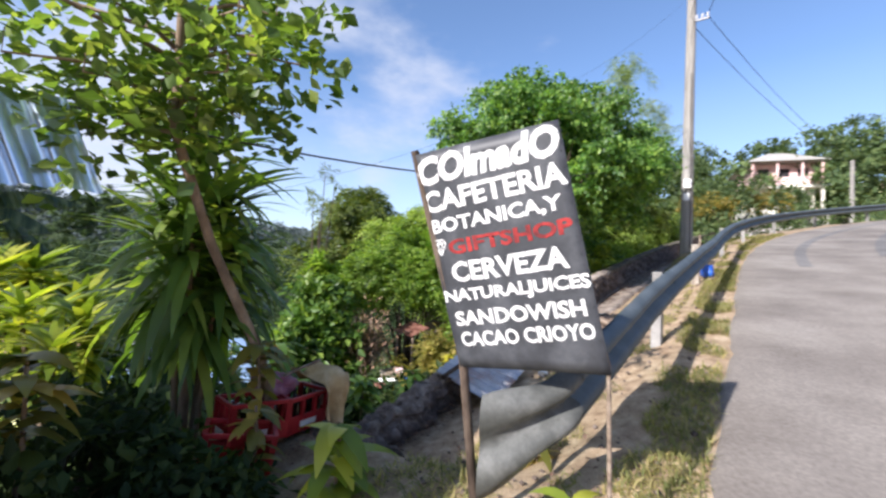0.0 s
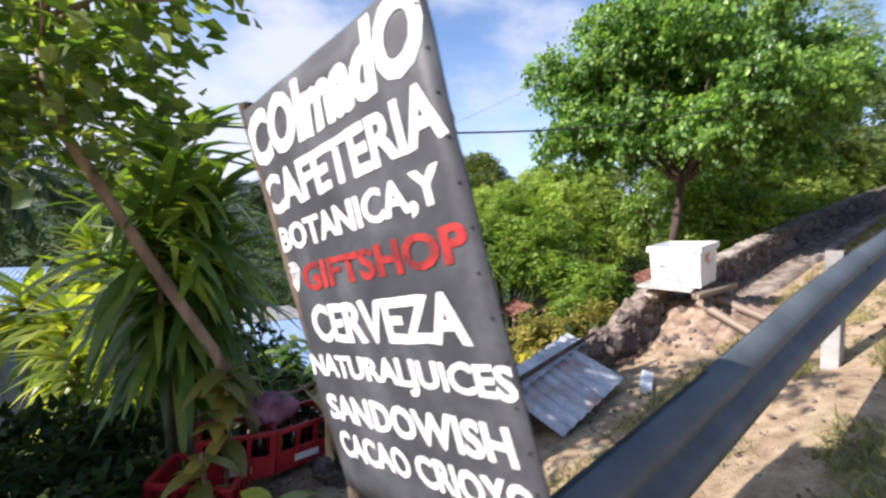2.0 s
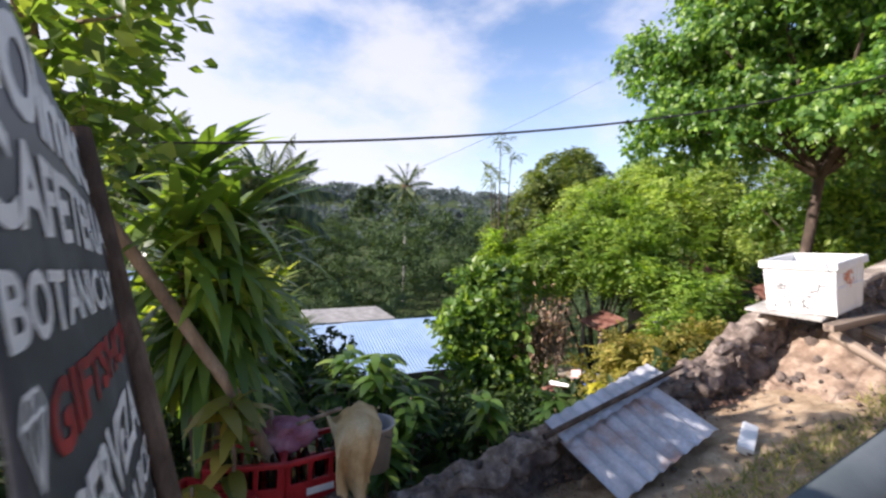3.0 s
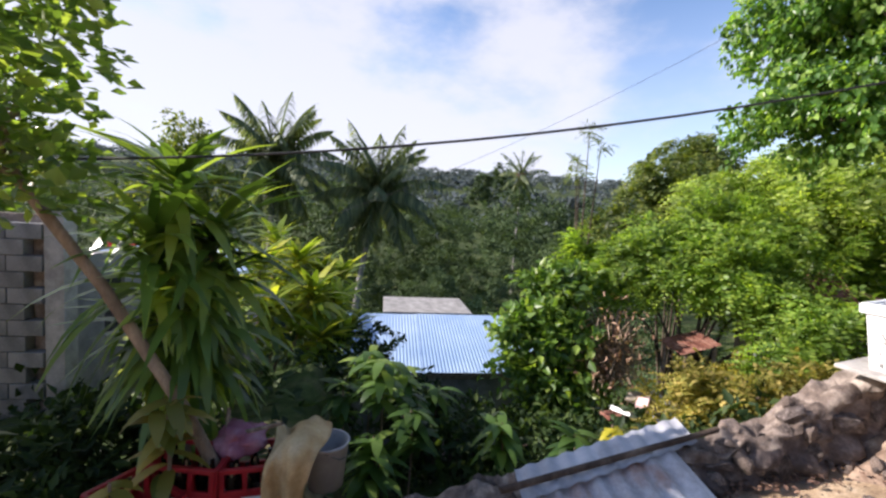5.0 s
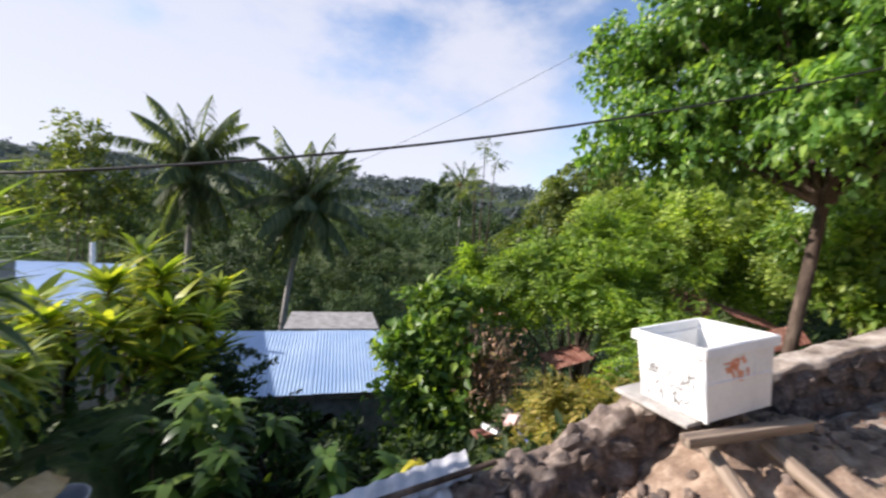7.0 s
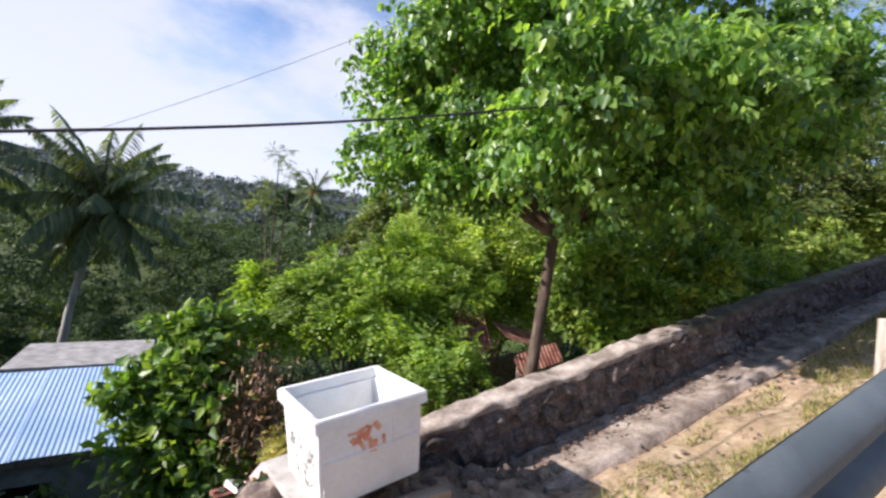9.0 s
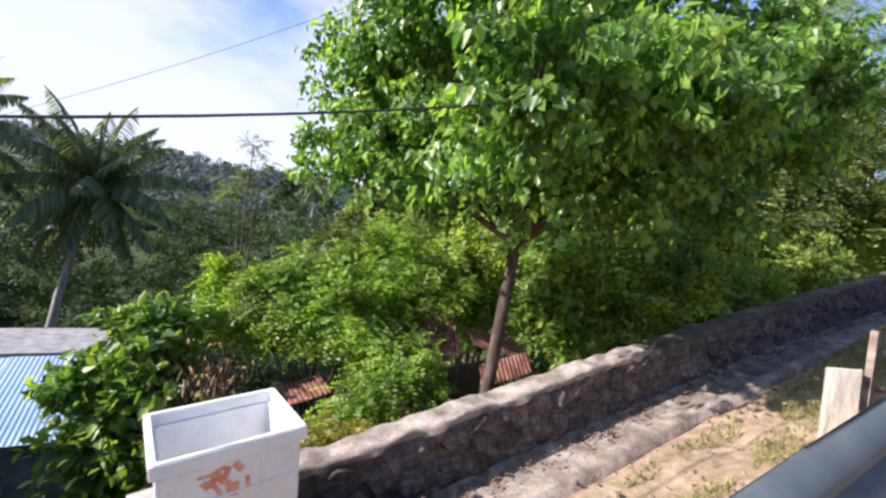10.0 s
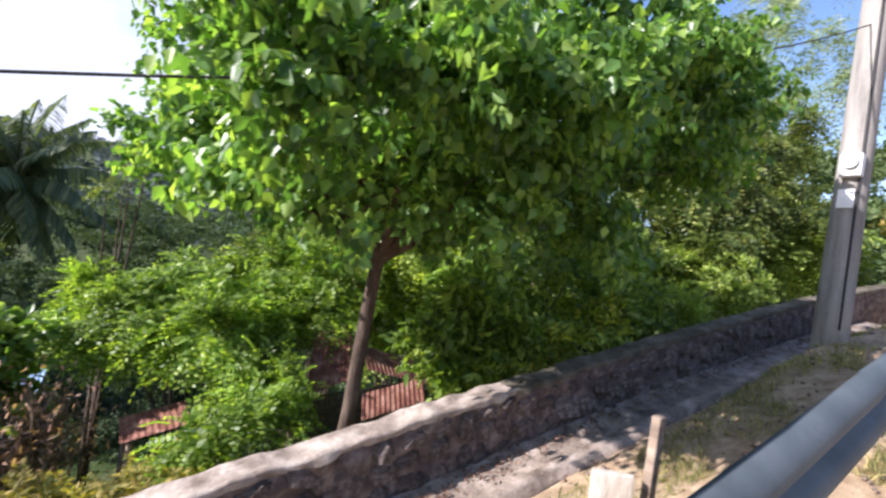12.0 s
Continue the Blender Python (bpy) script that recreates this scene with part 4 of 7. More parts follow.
def build_pink_house():
    x0, y0 = 0.4, 58.0
    zb = 10.6
    h = thing("pink_house", (x0, y0, zb), "two-storey pink and cream house with a verandah beside the road", "house")
    def slab(name, sx, sy, sz, at, mat, label="", bev=0.0):
        return part(name, box_bm(sx, sy, sz, at, bev), mat, h, label)
    # ground floor cream, upper floor pink, jutting floor slab and roof
    wall_slab("wall", (0, 0), (5.6, 0), 0, 2.9, -0.2, M_CREAM, h, "", [(0.5, 1.5, 0.9, 2.2), (2.2, 3.1, 0.0, 2.2), (4.0, 5.0, 0.9, 2.2)])
    wall_slab("wall", (5.6, 0), (5.6, 6.5), 0, 2.9, -0.2, M_CREAM, h, "", [(1.5, 2.4, 0.9, 2.2)])
    wall_slab("wall", (0, 6.5), (0, 0), 0, 2.9, -0.2, M_CREAM, h)
    slab("floor_slab", 7.4, 8.2, 0.22, (2.9, 2.9, 3.0), M_CREAM)
    wall_slab("upper_wall", (0, 0), (5.6, 0), 3.1, 5.7, -0.2, M_PINK, h, "pink painted upper wall", [(0.5, 1.6, 3.9, 5.2), (2.4, 3.4, 3.1, 5.2), (4.1, 5.1, 4.0, 5.2)])
    wall_slab("upper_wall", (5.6, 0), (5.6, 6.5), 3.1, 5.7, -0.2, M_PINK, h, "pink painted upper wall", [(1.0, 1.9, 4.0, 5.2), (3.8, 4.7, 4.0, 5.2)])
    wall_slab("upper_wall", (0, 6.5), (0, 0), 3.1, 5.7, -0.2, M_PINK, h)
    slab("balcony_wall", 6.2, 0.12, 0.9, (2.8, -1.1, 3.55), M_PINK, "pink balcony parapet")
    slab("balcony_wall", 0.12, 1.2, 0.9, (-0.3, -0.55, 3.55), M_PINK)
    for x in (-0.25, 2.0, 4.2, 5.9):
        slab("pillar", 0.22, 0.22, 2.9, (x, -1.05, 1.45), M_CREAM)
        slab("pillar", 0.2, 0.2, 2.5, (x, -1.05, 4.4), M_PINK)
    bm = bmesh.new()
    c = [(-0.9, -1.6, 5.7), (6.5, -1.6, 5.7), (6.5, 7.2, 5.7), (-0.9, 7.2, 5.7), (2.0, 2.0, 7.5), (3.6, 2.0, 7.5), (3.6, 4.4, 7.5), (2.0, 4.4, 7.5)]
    v = [bm.verts.new(k) for k in c]
    for f in ((0, 3, 2, 1), (0, 1, 5, 4), (1, 2, 6, 5), (2, 3, 7, 6), (3, 0, 4, 7), (4, 5, 6, 7)):
        bm.faces.new([v[i] for i in f])
    part("roof", bm, M_CONC, h, "pale grey hipped roof")
    for x, z in ((1.0, 1.55), (4.5, 1.55), (1.05, 4.55), (4.6, 4.6)):
        slab("window", 1.0, 0.05, 1.25, (x, 0.14, z), M_DARK, "dark window")
    slab("door", 0.9, 0.05, 2.2, (2.65, 0.14, 1.1), M_DARK)
    slab("door", 1.0, 0.05, 2.1, (2.9, 0.14, 4.15), M_DARK)
    for y, z in ((1.95, 1.55), (1.45, 4.6), (4.25, 4.6)):
        slab("window", 0.05, 0.9, 1.2, (5.46, y, z), M_DARK, "dark window")
    slab("plinth", 7.0, 8.0, 3.0, (2.9, 2.9, -1.5), M_CONC)
    h.rotation_euler = (0, 0, radians(14))


def build_unseen_shop():
    """A shop added out of view behind the walker to shade the yard."""
    h = thing("shop_building", (0, 0, 0), "plain concrete block shop, unseen, added to shade the yard", "shop")
    wall_slab("wall", (-4.5, -2.35), (-2.75, -2.35), -1.4, 2.75, 0.15, M_BLOCK, h)
    wall_slab("wall", (-2.75, -2.5), (-2.75, -6.0), -2.2, 2.75, 0.15, M_BLOCK, h)
    wall_slab("wall", (-4.5, -6.0), (-4.5, -2.5), -2.2, 2.75, 0.15, M_BLOCK, h)
    part("roof_slab", box_bm(2.2, 4.2, 0.12, (-3.6, -4.2, 2.82), 0.01), M_CONC, h)


build_unseen_shop()
build_blue_roof_house()
build_block_house()
build_rust_shack()
build_pink_house()


# ---- poles and wires ----
def build_pole(x, y, top, r0, r1, label):
    z0 = gz(x, y)
    p = thing("utility_pole", (x, y, z0), label, "pole", "poles along the road")
    tubes("shaft", [([(0, 0, -0.3), (0.0, 0, top * 0.5), (0.03, 0, top)], [r0, (r0 + r1) / 2, r1])], M_POLE, p, "", 14)
    return p, z0


def build_poles():
    p, z0 = build_pole(-1.48, 14.5, 10.4, 0.17, 0.11, "weathered grey utility pole with a meter box and cables")
    box = part("meter_box", box_bm(0.20, 0.14, 0.26, (0.02, -0.19, 2.1), 0.02), M_ENAMEL, p, "white meter box")
    bm = bmesh.new()
    bmesh.ops.create_cone(bm, cap_ends=True, segments=14, radius1=0.085, radius2=0.07, depth=0.06, matrix=pose(0.02, -0.28, 2.12, 90, 0, 0))
    part("meter", bm, M_OLDTIN, box, "round grey meter")
    part("notice", box_bm(0.15, 0.012, 0.22, (0.0, -0.178, 1.72), 0.003), M_ENAMEL, p, "torn pale notice")
    tubes("riser_cable", [([(0.10, -0.13, 0.2), (0.09, -0.14, 2.0), (0.06, -0.12, 5.5)], [0.014] * 3)], M_CABLE, p, "", 6)
    tubes("bracket", [([(-0.05, -0.05, 7.2), (0.48, -0.05, 7.2)], [0.035, 0.035])], M_OLDTIN, p, "", 8)
    for x in (0.16, 0.31, 0.45):
        bm = bmesh.new()
        bmesh.ops.create_cone(bm, cap_ends=True, segments=10, radius1=0.045, radius2=0.03, depth=0.14, matrix=pose(x, -0.05, 7.31))
        part("insulator", bm, M_OLDTIN, p)
    build_pole(5.3, 36.0, 6.0, 0.15, 0.10, "pale concrete street pole at the bend")

    def wire(a, b, sag, r, label):
        a, b = Vector(a), Vector(b)
        w = thing("overhead_wire", a, label, "cable", "overhead wires")
        n = 40
        pts = [tuple((b - a) * (i / n) - Vector((0, 0, 4 * sag * (i / n) * (1 - i / n)))) for i in range(n + 1)]
        tubes("strand", [(pts, [r] * (n + 1))], M_CABLE, w, "", 6)
    wire((-1.48, 14.40, 6.462), (-3.49, -2.36, 2.39), 1.319, 0.008, "thick black service cable from the pole down to a house")
    wire((-1.48, 14.40, 10.656), (-8.64, -3.84, 0.69), 2.19, 0.0022, "thin grey overhead wire above the yard")
    wire((-1.51, 14.4, z0 + 7.2), (5.3, 36.0, gz(5.3, 36) + 5.8), 0.5, 0.010, "overhead wire along the road")
    wire((-1.08, 14.4, z0 + 7.35), (5.6, 36.0, gz(5.3, 36) + 5.9), 0.6, 0.010, "overhead wire along the road")
    wire((-1.0, 14.4, z0 + 7.35), (3.6, -9, 7.0), 0.5, 0.009, "overhead wire over the road")
    wire((-1.48, 14.4, z0 + 7.35), (3.0, -9, 7.4), 0.4, 0.009, "overhead wire over the road")


build_poles()


# ---- trees and plants ----
def branch_runs(rng, base, fork, tips, r0):
    """Trunk to fork, then limbs that bow out to the tips."""
    b, f = Vector(base), Vector(fork)
    runs = [([tuple(b), tuple(b.lerp(f, 0.35) + Vector((rng.uniform(-.05, .05), rng.uniform(-.05, .05), 0))), tuple(b.lerp(f, 0.7)), tuple(f)],
             [r0 * 1.25, r0, r0 * 0.9, r0 * 0.85])]
    for t in tips:
        t = Vector(t)
        mid = f.lerp(t, 0.5) + Vector((rng.uniform(-.2, .2), rng.uniform(-.2, .2), (t - f).length * 0.1))
        runs.append(([tuple(f), tuple(f.lerp(mid, 0.5)), tuple(mid), tuple(t)], [r0 * 0.6, r0 * 0.45, r0 * 0.3, r0 * 0.08]))
    return runs


def crown_points(rng, centres, radii, per, squash=0.75, shell=0.55):
    """Leaf places in several lobes, denser towards each lobe's skin, broken into clumps."""
    P, O = [], []
    for c, r in zip(centres, radii):
        n = int(per * r * r)
        k = max(6, n // 22)
        d = unit(rng.normal(size=(k, 3)))
        q = d * (shell + (1 - shell) * rng.random((k, 1)) ** 0.6) * r * (0.85 + 0.3 * rng.random((k, 1)))
        q[:, 2] *= squash
        m = rng.integers(0, k, n)
        off = rng.normal(size=(n, 3)) * 0.13 * r ** 0.5
        P.append(np.array(c) + q[m] + off)
        O.append(d[m])
    return np.concatenate(P), np.concatenate(O)


def twig_points(rng, centres, radii, per, squash=0.85, shell=0.5, leaf_n=34, twig=0.34, spread=0.055):
    """Leaves set along drooping twigs, so that the crown breaks into sprays with dark gaps."""
    P, O = [], []
    for c, r in zip(centres, radii):
        k = max(8, int(per * r * r / leaf_n))
        d = unit(rng.normal(size=(k, 3)))
        q = d * (shell + (1 - shell) * rng.random((k, 1)) ** 0.7) * r * (0.85 + 0.3 * rng.random((k, 1)))
        q[:, 2] *= squash
        way = unit(d * np.array((1, 1, 0.35)) + rng.normal(size=(k, 3)) * 0.35)
        t = (rng.random((k, leaf_n)) - 0.35)[:, :, None]
        pts = q[:, None, :] + way[:, None, :] * t * twig - np.array((0, 0, 1.0)) * (t + 0.35) ** 2 * twig * 0.45
        pts = pts + rng.normal(size=(k, leaf_n, 3)) * spread * np.array((1, 1, 0.6))
        P.append(np.array(c) + pts.reshape(-1, 3))
        O.append(np.repeat(unit(d + np.array((0, 0, 0.35))), leaf_n, 0))
    return np.concatenate(P), np.concatenate(O)


def broken_lobes(rng, C, R, k=5, reach=0.62, size=0.5):
    """Each lobe of a crown split into smaller clumps, for an uneven outline with gaps."""
    C, R = np.asarray(C, float), np.asarray(R, float)
    d = unit(rng.normal(size=(len(C), k, 3))) * (reach * (0.7 + 0.5 * rng.random((len(C), k, 1)))) * R[:, None, None]
    r = R[:, None] * size * (0.75 + 0.5 * rng.random((len(C), k)))
    return (C[:, None, :] + d * np.array((1, 1, 0.85))).reshape(-1, 3), list(r.ravel())


def build_big_tree():
    rng = np.random.default_rng(21)
    pr = random.Random(21)
    base = (-4.15, 9.75, gz(-4.15, 9.75) - 0.1)
    t = thing("broadleaf_tree", base, "broad green tree with large drooping leaves behind the stone wall", "tree")
    o = np.array(base)
    C = np.array([(-4.6, 8.6, 4.0), (-3.4, 9.3, 3.7), (-4.3, 10.2, 4.7), (-5.3, 9.4, 4.5), (-3.6, 10.9, 4.1), (-4.9, 8.1, 3.2), (-2.9, 8.6, 3.4), (-4.2, 9.4, 5.5), (-3.0, 10.2, 4.7),
                  (-5.5, 8.6, 3.7), (-2.9, 11.2, 3.5), (-4.6, 8.4, 4.9), (-3.6, 9.8, 6.2), (-2.5, 9.7, 3.2), (-4.9, 10.3, 5.6), (-3.2, 12.0, 4.3), (-4.0, 8.7, 6.0), (-4.6, 9.6, 6.8), (-5.6, 8.4, 5.2), (-3.0, 9.0, 5.2), (-3.3, 11.2, 5.4), (-3.0, 10.0, 5.9), (-2.35, 9.3, 4.1), (-2.3, 10.3, 4.4), (-2.6, 11.6, 4.9), (-2.4, 11.9, 5.7), (-2.9, 12.6, 5.1), (-2.5, 12.5, 4.3), (-2.05, 8.9, 4.1), (-2.0, 9.8, 4.4), (-2.05, 10.9, 4.7), (-2.15, 8.2, 3.95), (-2.0, 11.8, 5.0)])
    R = [1.05, 1.0, 1.2, 1.1, 1.1, 0.75, 0.75, 1.2, 1.0, 0.75, 0.8, 0.8, 1.0, 0.65, 1.0, 1.0, 0.95, 1.1, 0.8, 0.85, 1.0, 0.9, 0.6, 0.7, 0.8, 0.8, 0.9, 0.6, 0.5, 0.55, 0.55, 0.42, 0.55]
    C[:, 2] = np.where(C[:, 2] > 5.1, 5.1 + (C[:, 2] - 5.1) * 0.55, C[:, 2])
    C[:, 2] = np.where(C[:, 2] < 3.9, 3.9 - (3.9 - C[:, 2]) * 0.42, C[:, 2])
    tips = [tuple(c - o) for c in C]
    tubes("trunk", branch_runs(pr, (0, 0, 0), (0.3, -0.05, 2.85 - base[2]), tips, 0.078), M_BARK, t, "mottled brown trunk with limbs", 10, pr, 0.08)
    BC, BR = broken_lobes(rng, C - o, R, 5, 0.66, 0.52)
    P, O = twig_points(rng, BC, BR, 2300, 0.8, 0.4, 32, 0.38, 0.055)
    n = len(P)
    D = O * 0.35 + rng.normal(size=(n, 3)) * 0.5 + np.array((0, 0, -0.8))
    s = 0.7 + 0.5 * rng.random(n)
    leaves("crown", P, D, 0.096 * s, 0.07 * s, L_BIG, t, "", rng, (0, 0, 1), 0.35, 0.14, 0.14, 0.35, O)


def build_yard_tree():
    """The slim leaning tree by the crates."""
    rng = np.random.default_rng(31)
    pr = random.Random(31)
    base = (-3.0, 2.14, gz(-3.0, 2.14) - 0.05)
    t = thing("leaning_tree", base, "slim leaning tree with round glossy leaves beside the crates", "tree")
    o = np.array(base)
    fork = Vector((-2.72, 1.06, 2.25))
    C = np.array([(-2.75, 0.95, 3.0), (-2.2, 1.25, 2.85), (-2.1, 1.55, 2.75), (-3.1, 0.75, 2.6), (-2.5, 0.55, 2.75), (-2.9, 0.35, 2.45), (-2.35, 1.0, 3.45), (-2.9, 1.1, 3.4), (-2.6, 0.1, 2.7), (-2.0, 0.9, 3.2), (-3.3, 0.2, 2.85), (-2.45, 1.35, 2.45), (-2.9, 0.7, 2.15), (-2.3, 1.75, 3.0), (-2.5, 1.6, 3.35), (-2.15, 1.9, 2.7), (-2.6, 1.4, 2.75), (-2.4, 1.45, 3.75), (-2.55, 0.9, 2.35), (-2.95, 0.95, 2.55), (-2.7, 1.3, 3.15), (-3.2, 0.5, 3.1), (-2.2, 1.2, 2.5), (-2.5, 1.2, 2.25), (-2.9, 1.2, 2.35), (-2.4, 1.55, 2.35), (-3.0, 0.85, 2.3), (-2.65, 0.6, 2.4), (-2.7, 1.05, 2.65)])
    C[:, 1] = np.where(C[:, 1] > 0.9, 0.9 + (C[:, 1] - 0.9) * 0.55, C[:, 1])
    C[:, 2] = np.where(C[:, 2] > 3.1, 3.1 + (C[:, 2] - 3.1) * 0.6, C[:, 2])
    R = [0.42, 0.34, 0.26, 0.38, 0.36, 0.34, 0.38, 0.4, 0.34, 0.34, 0.4, 0.25, 0.3, 0.34, 0.36, 0.26, 0.3, 0.36, 0.3, 0.32, 0.34, 0.36, 0.28, 0.24, 0.25, 0.22, 0.28, 0.28, 0.3]
    runs = [([(0, 0, 0), (0.10, -0.30, 0.75), tuple(Vector((-2.87, 1.40, 1.63)) - Vector(base)), tuple(fork - Vector(base))], [0.042, 0.036, 0.032, 0.028])]
    f0 = fork - Vector(base)
    top = Vector((-2.55, 0.95, 3.45)) - Vector(base)
    runs.append(([tuple(f0), tuple(f0.lerp(top, 0.5) + Vector((0.05, -0.03, 0))), tuple(top)], [0.034, 0.022, 0.008]))
    for c in C - o:
        c = Vector(c)
        f = f0.lerp(top, min(0.85, max(0.0, (c.z - f0.z) / 1.35)))
        runs.append(([tuple(f), tuple(f.lerp(c, 0.5) + Vector((pr.uniform(-.08, .08), pr.uniform(-.08, .08), 0.06))), tuple(c), tuple(c * 1.0 + Vector((0, 0, 0.12)))], [0.016, 0.010, 0.006, 0.003]))
    tubes("trunk", runs, M_PALEBARK, t, "slim brown trunk leaning over", 8, pr, 0.06)
    P, O = twig_points(rng, C - o, R, 330, 0.7, 0.25, 11, 0.28, 0.035)
    n = len(P)
    D = (O * 0.7 + rng.normal(size=(n, 3)) * 0.6) * np.array((1, 1, 0.6))
    s = 0.7 + 0.6 * rng.random(n)
    leaves("crown", P, D, 0.090 * s, 0.066 * s, L_YARD, t, "", rng, (0, 0, 1), 0.6, 0.12, 0.05, 0.5)


def build_dracaena(at, heads, mat, label, length=0.42, width=0.055, group="", per=46, bend=1.5, seed=1, stem=M_PALEBARK):
    """A clump of cane stems, each with rosettes of strap leaves down its upper part."""
    rng = np.random.default_rng(seed)
    pr = random.Random(seed)
    z0 = gz(*at)
    t = thing("dracaena", (at[0], at[1], z0), label, "plant", group)
    o = np.array((at[0], at[1], z0))
    runs, P, D, L, B = [], [], [], [], []
    for hx, hy, hz, depth in heads:
        head = np.array((hx, hy, hz)) - o
        foot = np.array((head[0] * 0.35, head[1] * 0.35, -0.05))
        runs.append(([tuple(foot), tuple(foot * 0.5 + head * 0.5), tuple(head)], [0.03, 0.024, 0.016]))
        n = int(per * (1 + depth * 1.6))
        back = rng.random(n) ** 1.25 * depth
        a = rng.random(n) * 2 * math.pi
        lift = 1.15 - 1.35 * back / max(depth, 0.01) + rng.normal(size=n) * 0.2
        P.append(head - np.array((0, 0, 1.0)) * back[:, None])
        D.append(np.stack([np.cos(a), np.sin(a), lift], 1))
        L.append(length * (0.7 + 0.5 * rng.random(n)))
        B.append(bend * (0.55 + 1.25 * back / max(depth, 0.01)) * (0.75 + 0.5 * rng.random(n)))
    for run in runs:
        tubes("cane", [run], stem, t, "", 6, pr, 0.05)
    P, D, L = np.concatenate(P), np.concatenate(D), np.concatenate(L)
    straps("leaves", P, D, L, width * (0.75 + 0.5 * rng.random(len(P))), mat, t, "", rng, np.concatenate(B))


def build_bush(name, at, lobes, mat, label, leaf=(0.11, 0.06), per=700, seed=1, category="bush", feather=False, group="", stem=M_BARK, squash=0.9, shell=0.35):
    rng = np.random.default_rng(seed)
    pr = random.Random(seed)
    z0 = gz(*at)
    t = thing(name, (at[0], at[1], z0), label, category, group)
    o = np.array((at[0], at[1], z0))
    C = np.array([l[:3] for l in lobes]) - o
    R = [l[3] for l in lobes]
    runs = []
    for c in C:
        c = Vector(c)
        m = Vector((c.x * 0.35, c.y * 0.35, c.z * 0.5))
        runs.append(([(c.x * 0.06, c.y * 0.06, -0.1), tuple(m), tuple(c)], [0.045, 0.028, 0.008]))
    for run in runs:
        tubes("stem", [run], stem, t, "", 6, pr, 0.08)
    C, R = broken_lobes(rng, C, R)
    P, O = crown_points(rng, C, R, per, squash, shell) if feather else twig_points(rng, C, R, per, squash, shell, 18, leaf[0] * 2.6, leaf[0] * 0.45)
    n = len(P)
    if feather:
        # sprays of small leaflets in two ranks along a twig
        k = 12
        T = unit(O + rng.normal(size=(n, 3)) * 0.6 + np.array((0, 0, 0.15)))
        S = unit(np.cross(T, np.array((0, 0, 1.0)) + rng.normal(size=(n, 3)) * 0.3))
        j = np.arange(k)
        sgn = np.where(j % 2 == 0, 1.0, -1.0)
        along = (0.03 + 0.017 * j)[None, :, None] * (leaf[0] / 0.05)
        Q = P[:, None, :] + T[:, None, :] * along - np.array((0, 0, 1.0)) * (along ** 2) * 1.2
        DD = S[:, None, :] * sgn[None, :, None] + T[:, None, :] * 0.45
        Q, DD = Q.reshape(-1, 3), DD.reshape(-1, 3)
        small_leaves("foliage", Q, DD, leaf[0], leaf[1], mat, t, "", rng, 0.75, np.repeat(O, k, 0) * 0.7)
    else:
        D = O * 0.7 + rng.normal(size=(n, 3)) * 0.5 + np.array((0, 0, -0.25))
        s = 0.65 + 0.6 * rng.random(n)
        leaves("foliage", P, D, leaf[0] * s, leaf[1] * s, mat, t, "", rng, (0, 0, 1), 0.45, 0.18, 0.1, 0.42, O)
    return t


